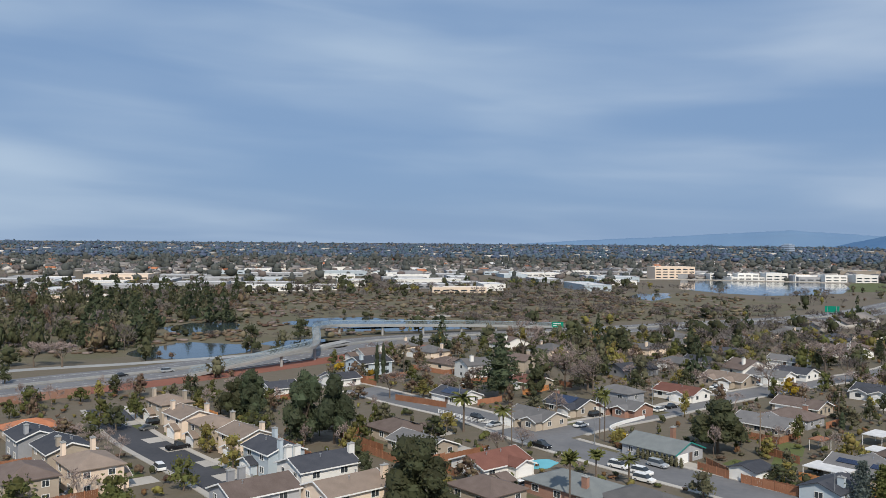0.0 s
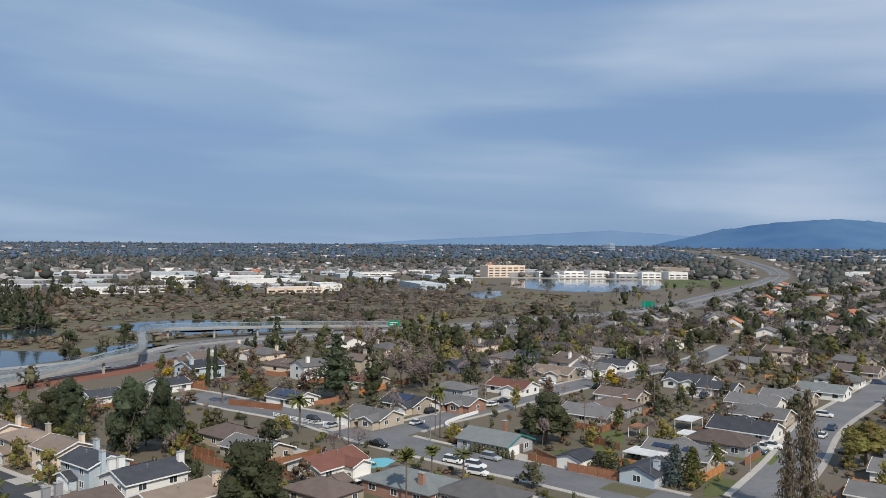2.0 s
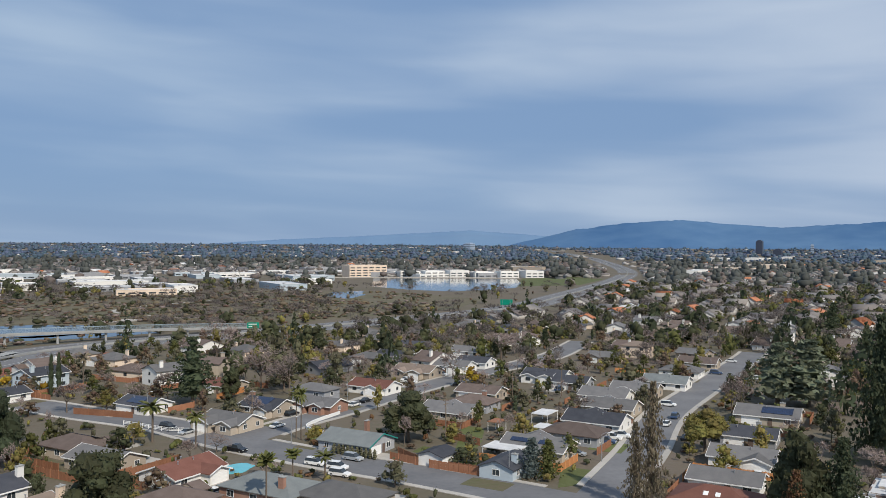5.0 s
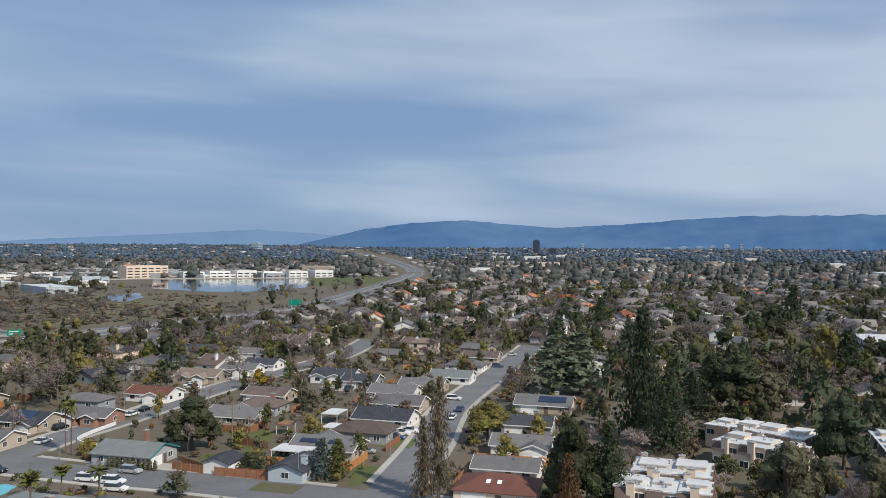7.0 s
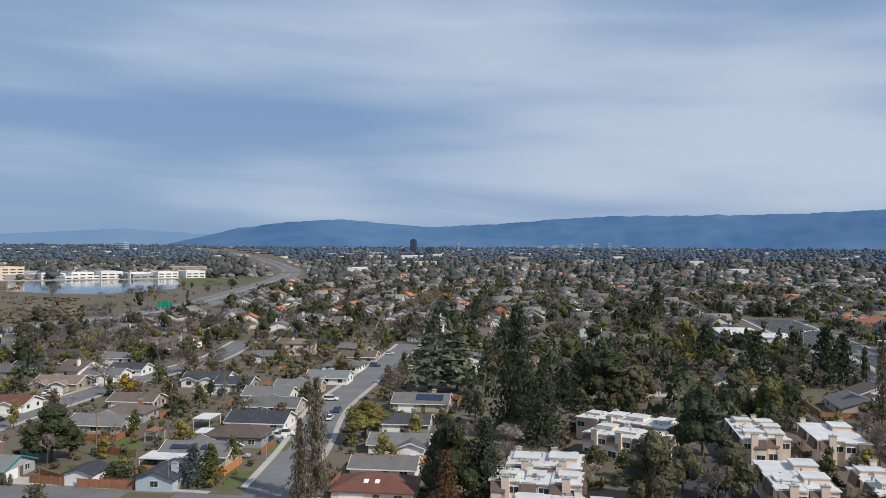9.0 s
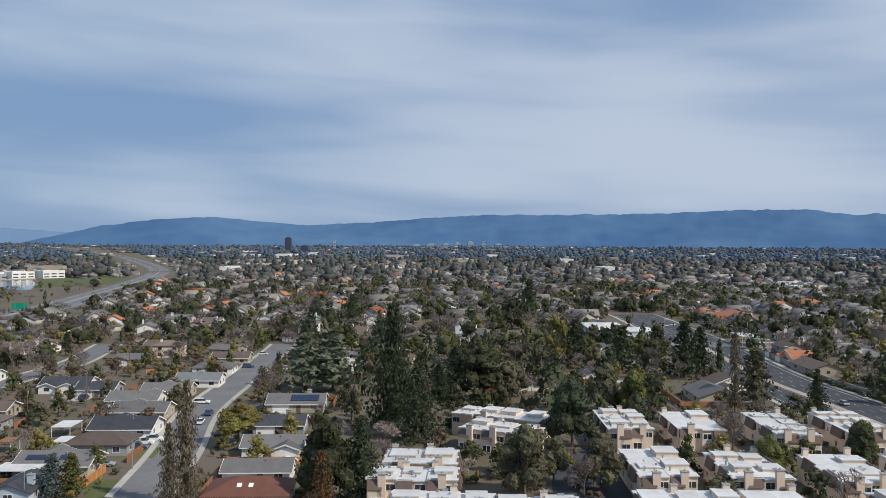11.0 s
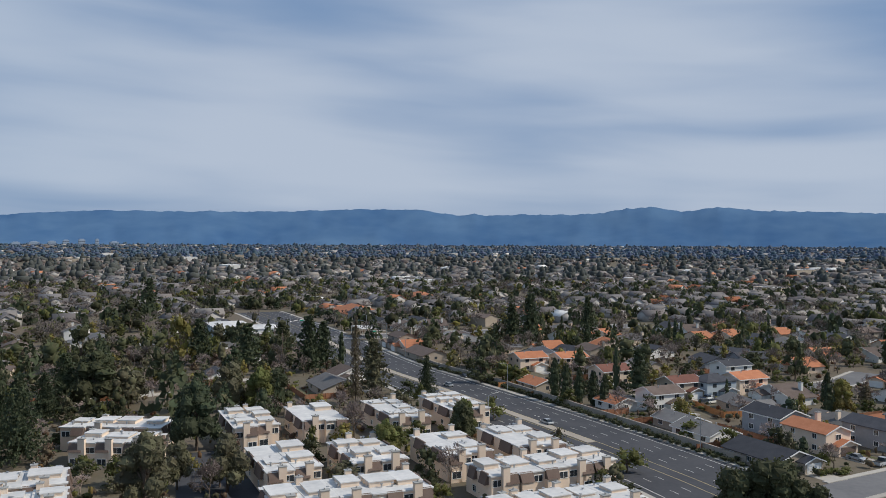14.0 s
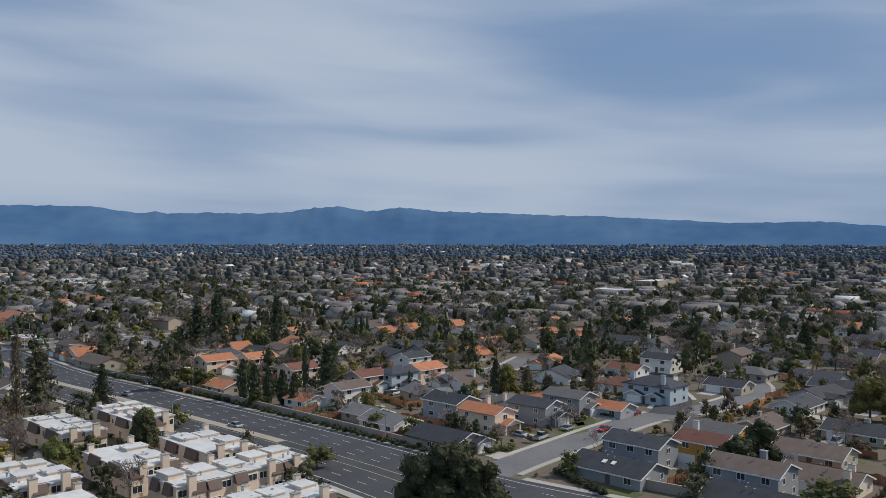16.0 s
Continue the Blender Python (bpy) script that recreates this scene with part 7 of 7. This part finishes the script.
        if u > (0.74 if d > 270 else 0.82) and clear_of(x, y, 1.5):
            kind = fr.choice(("bare", "bare", "round", "round", "round"))
            lf = "twig" if kind == "bare" else fr.choice(("green", "oak", "olive", "brush", "yellow"))
            more.setdefault((kind, lf), []).append((x, y, fr.uniform(0, 6.28), fr.uniform(4, 7.5), fr.uniform(4, 8)))
            continue
        shrubs.setdefault(leaf, []).append((x, y, fr.uniform(0, 6.28), fr.uniform(1.5, 4.2), fr.uniform(0.9, 2.9)))
    else:
        v = fr.random()
        if v < 0.40:
            tree("bare", "twig", x, y, fr.uniform(5, 10), fr.uniform(5, 9))
        elif v < (0.95 if b < 44 else 0.86):
            tree("round", fr.choice(("green", "oak", "olive", "oak", "yellow")), x, y, fr.uniform(4, 8), fr.uniform(4, 7))
        elif v < 0.97:
            tree("conifer", fr.choice(("pine", "dry", "olive")), x, y, fr.uniform(6, 11), fr.uniform(5, 7))
        else:
            tree("cypress", "pine", x, y, fr.uniform(5, 9), fr.uniform(1.4, 2.2))
        trees_made += 1
        TAKEN.append((x, y, 3.0))
for leaf, places in shrubs.items():
    for s in range(2):
        a, b = tree_parts("shrub", 40 + s, 0.10)
        cloud_mesh("shrubs", b, places[s::2], leaf, "garden shrubs and hedges between the houses", "shrubs")

for i in range(85):
    b, d = fr.uniform(43, 67), fr.uniform(222, 420)
    x, y = d * math.sin(radians(b)), d * math.cos(radians(b))
    if not off_road(x, y, 2) or not clear_of(x, y, 1.0):
        continue
    u = fr.random()
    kind, lf, hh = ("cone", "pine", fr.uniform(11, 20)) if u < 0.22 else ("bare", "twig", fr.uniform(6, 11)) if u < 0.36 else ("round", fr.choice(("oak", "olive", "pine", "olive", "green")), fr.uniform(7, 14))
    more.setdefault((kind, lf), []).append((x, y, fr.uniform(0, 6.28), hh * fr.uniform(0.55, 0.9), hh))
for (kind, leaf), places in more.items():
    if kind == "round":
        a, b = tree_parts(kind, 77, 0.2)
        a.add(b, Matrix())
    else:
        a = far_template(kind, 77, True)
    cloud_mesh("garden_trees", a, places, leaf, "garden trees standing between the houses", "trees")

# brush and reeds over the wetland
brush = {}
for i in range(5200):
    b, d = fr.uniform(-30, 20), fr.uniform(390, 880)
    x, y = d * math.sin(radians(b)), d * math.cos(radians(b))
    if not inside(x, y, LAKES[1]) or not off_road(x, y, -1) or any(((x - cx) / rx) ** 2 + ((y - cy) / ry) ** 2 < 1 for cx, cy, rx, ry in PONDS):
        continue
    near_edge = noise.noise((x * 0.018, y * 0.018, 3.0))
    if near_edge < -0.12 and fr.random() < 0.8:
        continue
    u = fr.random()
    leaf = "brush" if u < 0.5 else "twig" if u < 0.68 else "olive" if u < 0.82 else "oak" if u < 0.92 else "dry"
    hh = fr.uniform(0.8, 2.6) if u < 0.9 else fr.uniform(2.5, 6)
    brush.setdefault(leaf, []).append((x, y, fr.uniform(0, 6.28), fr.uniform(2.5, 8), hh))
for leaf, places in brush.items():
    cloud_mesh("brush", tiny("round", 61), places, leaf, "low winter brush and reeds over the marsh", "brush")

# the dark grove left of the wetland
grove = {}
for i in range(430):
    b, d = fr.uniform(-33, -13.5), fr.uniform(395, 800)
    if d < 520 and b > -19:
        continue
    x, y = d * math.sin(radians(b)), d * math.cos(radians(b))
    if not off_road(x, y, 4):
        continue
    u = fr.random()
    key = ("cone", "pine") if u < 0.14 else ("round", "oak") if u < 0.45 else ("bare", "far_bare") if u < 0.72 else ("round", "olive") if u < 0.9 else ("round", "brush")
    hh = fr.uniform(10, 22) if key[0] == "cone" else fr.uniform(7, 15)
    grove.setdefault(key, []).append((x, y, fr.uniform(0, 6.28), hh * fr.uniform(0.5, 0.85), hh))
for (kind, leaf), places in grove.items():
    cloud_mesh("trees", far_template(kind, 55, True), places, leaf, "dense grove of %s beside the wetland" % WORDS[kind], "trees")

# the caged footbridge that climbs and crosses the freeway
def footbridge():
    ob = thing("footbridge", Matrix(), "caged footbridge with pale concrete deck over the freeway", "footbridge")
    line = smooth_line([(-92, 305, 0.4), (-78, 318, 2.5), (-62, 333, 5.2), (-54, 345, 6.2), (-56, 372, 6.4), (-62, 408, 6.4), (-60, 426, 6.2), (-50, 437, 5.8), (-25, 447, 5.0), (5, 459, 4.0), (36, 472, 2.6), (70, 488, 0.6)], 3.0)
    part("deck", ribbon(MB(), line, 1.7, -1.7, -0.5, 0.0), "concrete_grey", ob)
    for s in (1.65, -1.65):
        part("parapet", ribbon(MB(), line, s + 0.12, s - 0.12, 0.0, 0.7), "concrete_grey", ob)
    mesh_ = MB()
    for off in (1.6, -1.6):
        for z in (0.9, 1.2, 1.5, 1.8, 2.1, 2.4):
            ribbon(mesh_, line, off + 0.03, off - 0.03, z, z + 0.07)
    for off in (-1.1, -0.55, 0.0, 0.55, 1.1):
        ribbon(mesh_, line, off + 0.04, off - 0.04, 2.75, 2.82)
    part("mesh_cage", mesh_, "mesh_fence", ob, "steel mesh cage over the walkway")
    for k in range(0, len(line), 2):
        hoop = MB()
        a, b = sides(line, 1.65)[k], sides(line, -1.65)[k]
        up = Vector((0, 0, 1))
        hoop.rod(a, a + up * 2.4, 0.05, 0.05, 4).rod(b, b + up * 2.4, 0.05, 0.05, 4)
        hoop.rod(a + up * 2.4, (a + b) / 2 + up * 2.85, 0.05, 0.05, 4).rod(b + up * 2.4, (a + b) / 2 + up * 2.85, 0.05, 0.05, 4)
        part("hoop", hoop, "mesh_fence", ob)
    for k in range(5, len(line), 7):
        p = line[k]
        if p.z > 1.5 and not (365 < p.y < 405):
            part("pier", MB().rod((p.x, p.y, 0), (p.x, p.y, p.z - 0.45), 0.6, 0.6, 10), "concrete_grey", ob)


footbridge()


def road_sign(x, y, yaw, w, h, top, bars):
    ob = thing("road_sign", at(x, y, yaw), "green freeway sign on steel posts", "road sign", "freeway signs")
    part("board", MB().box(-w / 2, -0.05, top - h, w / 2, 0.05, top), "sign", ob)
    for i in range(bars):
        zc = top - h * (i + 0.8) / (bars + 0.6)
        part("lettering_bar", MB().box(-w * 0.38, -0.07, zc - h * 0.08, w * (0.3 - 0.12 * (i % 2)), -0.052, zc + h * 0.08), "paint", ob)
    for s in (-0.3, 0.3):
        part("post", MB().rod((w * s, 0.1, 0), (w * s, 0.1, top - 0.1), 0.14, 0.12, 6), "metal", ob)


road_sign(62, 448, -8, 6.2, 3.0, 7.6, 2)
road_sign(262, 560, 150, 9.0, 4.2, 9.0, 3)


def traffic_signal(x, y, yaw, reach):
    ob = thing("traffic_signal", at(x, y, yaw), "steel traffic signal pole with a long mast arm and lamp", "traffic signal", "traffic signals")
    part("pole", MB().rod((0, 0, 0), (0, 0, 9.5), 0.16, 0.1, 8), "metal", ob)
    part("mast_arm", MB().rod((0, 0, 6.0), (reach, 0, 6.8), 0.11, 0.06, 6), "metal", ob)
    part("lamp_arm", MB().rod((0, 0, 9.3), (2.6, 0, 10.0), 0.06, 0.05, 6).box(2.3, -0.15, 9.9, 3.1, 0.15, 10.05), "metal", ob)
    for k in (0.5, 0.95):
        part("signal_head", MB().box(reach * k - 0.18, -0.2, 6.0, reach * k + 0.18, 0.2, 7.2), "tarp", ob)
    part("street_name_board", MB().box(reach * 0.62, -0.04, 5.9, reach * 0.62 + 2.4, 0.04, 6.5), "sign", ob)


traffic_signal(398, 118, 150, 11)
traffic_signal(428, 182, -30, 11)
traffic_signal(440, 142, 70, 9)

for k in range(0, 40, 5):
    p = sides(ART, 17.0 if k % 2 else -17.0)[12 + k]
    street_lamp(p.x, p.y, 127 if k % 2 == 0 else -53, 9.5)
for line, k0, step in ((S1, 10, 9), (S2, 8, 12), (S3, 8, 10), (RIGHT, 8, 10)):
    for k in range(k0, len(line) - 2, step):
        p = sides(line, 6.4)[k]
        street_lamp(p.x, p.y, -50, 7.0, 1.6)

# wires from pole to pole
wires = MB()
poles = sorted((o for o in scene.objects if o.name.startswith("utility_pole")), key=lambda o: o.location.x * C40 + o.location.y * S40)
for a in poles:
    near = sorted((b for b in poles if b is not a), key=lambda b: (a.location - b.location).length)[:1]
    for b in near:
        if (a.location - b.location).length < 75:
            for off in (-1.1, 1.1):
                p, q = a.location + Vector((off * 0.7, off * 0.7, 10.3)), b.location + Vector((off * 0.7, off * 0.7, 10.3))
                prev = p
                for i in range(1, 7):
                    t = i / 6
                    c = p.lerp(q, t) - Vector((0, 0, 1.2 * 4 * t * (1 - t)))
                    wires.rod(prev, c, 0.02, 0.02, 3)
                    prev = c
solid("power_cable", wires, "tyre", "thin black power cables between the poles", "cable")


# the white fence on the street corner, hedges, pool and patio covers
def rail_fence(pts, label="low white rail fence round a corner garden"):
    ob = thing("fence", Matrix(), label, "fence", "garden fences")
    P = [Vector((*p, 0)) for p in pts]
    for a, b in zip(P, P[1:]):
        n = max(1, int((b - a).length / 2.2))
        for i in range(n + 1):
            c = a.lerp(b, i / n)
            part("post", MB().box(c.x - 0.08, c.y - 0.08, 0, c.x + 0.08, c.y + 0.08, 1.2), "trim", ob)
        s = Vector((-(b - a).y, (b - a).x, 0)).normalized() * 0.04
        for z in (0.35, 0.7, 1.05):
            part("rail", MB().loft([[q - s + Vector((0, 0, z)), q + s + Vector((0, 0, z)), q + s + Vector((0, 0, z + 0.13)), q - s + Vector((0, 0, z + 0.13))] for q in (a, b)]), "trim", ob)


rail_fence([(-1, 243), (10, 230), (20, 226), (29, 232), (39, 240), (48, 247)])
low = thing("garden_wall", Matrix(), "low curved white garden wall on the corner", "garden wall")
part("wall", ribbon(MB(), smooth_line([(58, 238), (49, 229), (45, 222), (48, 214), (55, 207)], 1.5), 0.15, -0.15, 0, 0.9), "trim", low)


def cover(x, y, yaw, w, d, h=2.7, material="roof_white", label="white flat patio cover on posts"):
    ob = thing("patio_cover", at(x, y, yaw), label, "patio cover", "patio covers")
    part("canopy", MB().box(-w / 2, -d / 2, h, w / 2, d / 2, h + 0.18), material, ob)
    for sx in (-1, 1):
        for sy in (-1, 1):
            part("post", MB().rod((sx * (w / 2 - 0.2), sy * (d / 2 - 0.2), 0), (sx * (w / 2 - 0.2), sy * (d / 2 - 0.2), h), 0.08, 0.08, 6), "trim", ob)
cover(82.7, 176.7, 40, 7, 9)
cover(101.4, 192.7, 40, 6, 5)
cover(109.9, 209.0, 40, 8, 5)
cover(89.5, 218.2, 130, 5, 4)
cover(1.4, 266.1, 40, 5, 4)
cover(15.7, 186.6, 40, 5, 3)
cover(92.4, 202.9, 40, 5, 3.5, material="fence", label="small wooden garden shed roof on posts")
solid("swimming_pool", plate(MB(), blob(22.2, 187.7, 5, 3, 40, seed=4), -0.3, 0.08), "pool", "small turquoise swimming pool in a back yard", "pool")
wood_fence([(56.8, 184.1), (61.3, 177.1)], 'fence')
wood_fence([(66.4, 171.5), (73.6, 164.1)], 'fence')
wood_fence([(63.0, 174.6), (71.9, 163.5)], 'fence')
wood_fence([(59.9, 187.7), (61.8, 179.0)], 'fence')
wood_fence([(26.5, 272.5), (36.6, 283.4)], 'fence_orange')
wood_fence([(178.7, 281.4), (188.0, 274.0)], 'fence_orange')
wood_fence([(-14.6, 263.0), (1.4, 251.1)], 'fence')
wood_fence([(76.8, 200.2), (81.6, 189.2)], 'fence')
cover(421.1, 136.9, 37, 18, 9, 4.8, label="white flat canopy of a filling station")
solid("lawn", plate(MB(), [(105.1, 177.6), (110.5, 171.1), (117.6, 177.8), (113.6, 185.6)], -0.1, 0.05), "lawn", "mown green front lawn", "lawn")
solid("lawn", plate(MB(), [(82.8, 151.4), (87.1, 151.6), (96.6, 160.1), (91.6, 166.0)], -0.1, 0.05), "lawn", "mown green front lawn", "lawn")
solid("lawn", plate(MB(), [(74.1, 187.1), (80.4, 188.0), (84.5, 194.2), (78.3, 195.6)], -0.1, 0.05), "lawn", "mown green front lawn", "lawn")
solid("lawn", plate(MB(), [(82.1, 203.9), (85.1, 195.9), (90.2, 206.1), (86.2, 212.3)], -0.1, 0.05), "lawn", "mown green front lawn", "lawn")
solid("lawn", plate(MB(), [(-71.6, 214.4), (-65.0, 207.3), (-63.3, 213.5), (-71.8, 225.1)], -0.1, 0.05), "lawn", "mown green front lawn", "lawn")
solid("lawn", plate(MB(), [(-50.9, 188.9), (-46.4, 183.8), (-45.8, 189.1), (-50.3, 194.0)], -0.1, 0.05), "lawn", "mown green front lawn", "lawn")
solid("lawn", plate(MB(), [(205.6, -60.2), (211.4, -70.7), (223.1, -73.0), (217.8, -64.5)], -0.1, 0.05), "lawn", "mown green front lawn", "lawn")
solid("lawn", plate(MB(), [(217.8, -69.8), (221.0, -76.4), (227.9, -76.9), (224.5, -70.4)], -0.1, 0.05), "lawn", "mown green front lawn", "lawn")
solid("lawn", plate(MB(), [(272.0, -109.6), (280.4, -123.5), (291.6, -126.5), (285.9, -114.1)], -0.1, 0.05), "lawn", "mown green front lawn", "lawn")
solid("lawn", plate(MB(), [(63.9, 189.2), (68.5, 182.1), (72.3, 187.5), (68.3, 193.6)], -0.1, 0.05), "lawn", "mown green front lawn", "lawn")


hedge = smooth_line([(196.6, -24.4), (241, 9.0), (292, 49.0), (328, 80.5), (390, 121)], 2.6)
for p in hedge[:68]:
    tree("shrub", "oak", p.x + fr.uniform(-0.3, 0.3), p.y + fr.uniform(-0.3, 0.3), fr.uniform(1.3, 2.1), fr.uniform(2.3, 3.4))

for k, (x, y, yaw, w, d, (wx, ww, wlen), has_garage, detail) in enumerate(LOTS):
    if has_garage and detail > 1 and k % 3 == 1 and math.hypot(x, y) < 330:
        p = at(x, y, yaw) @ Vector((wx + (1.2 if k % 2 else -1.2), -d / 2 - wlen - 3.4, 0))
        car(("sedan", "suv", "sedan", "pickup")[k % 4], ("white", "silver", "black", "grey", "blue", "white")[(k // 3) % 6], p.x, p.y, yaw + (90 if k % 2 else -90), 0.05)

# trees that close the ends of the streets
for cx, cy, n in ((286, 322, 7), (232, 390, 6), (566, 272, 9), (548, 282, 6)):
    for i in range(n):
        tree(*fr.choice((("round", "oak"), ("round", "olive"), ("bare", "twig"), ("conifer", "pine"))), cx + fr.gauss(0, 9), cy + fr.gauss(0, 9), fr.uniform(7, 14), fr.uniform(7, 12))
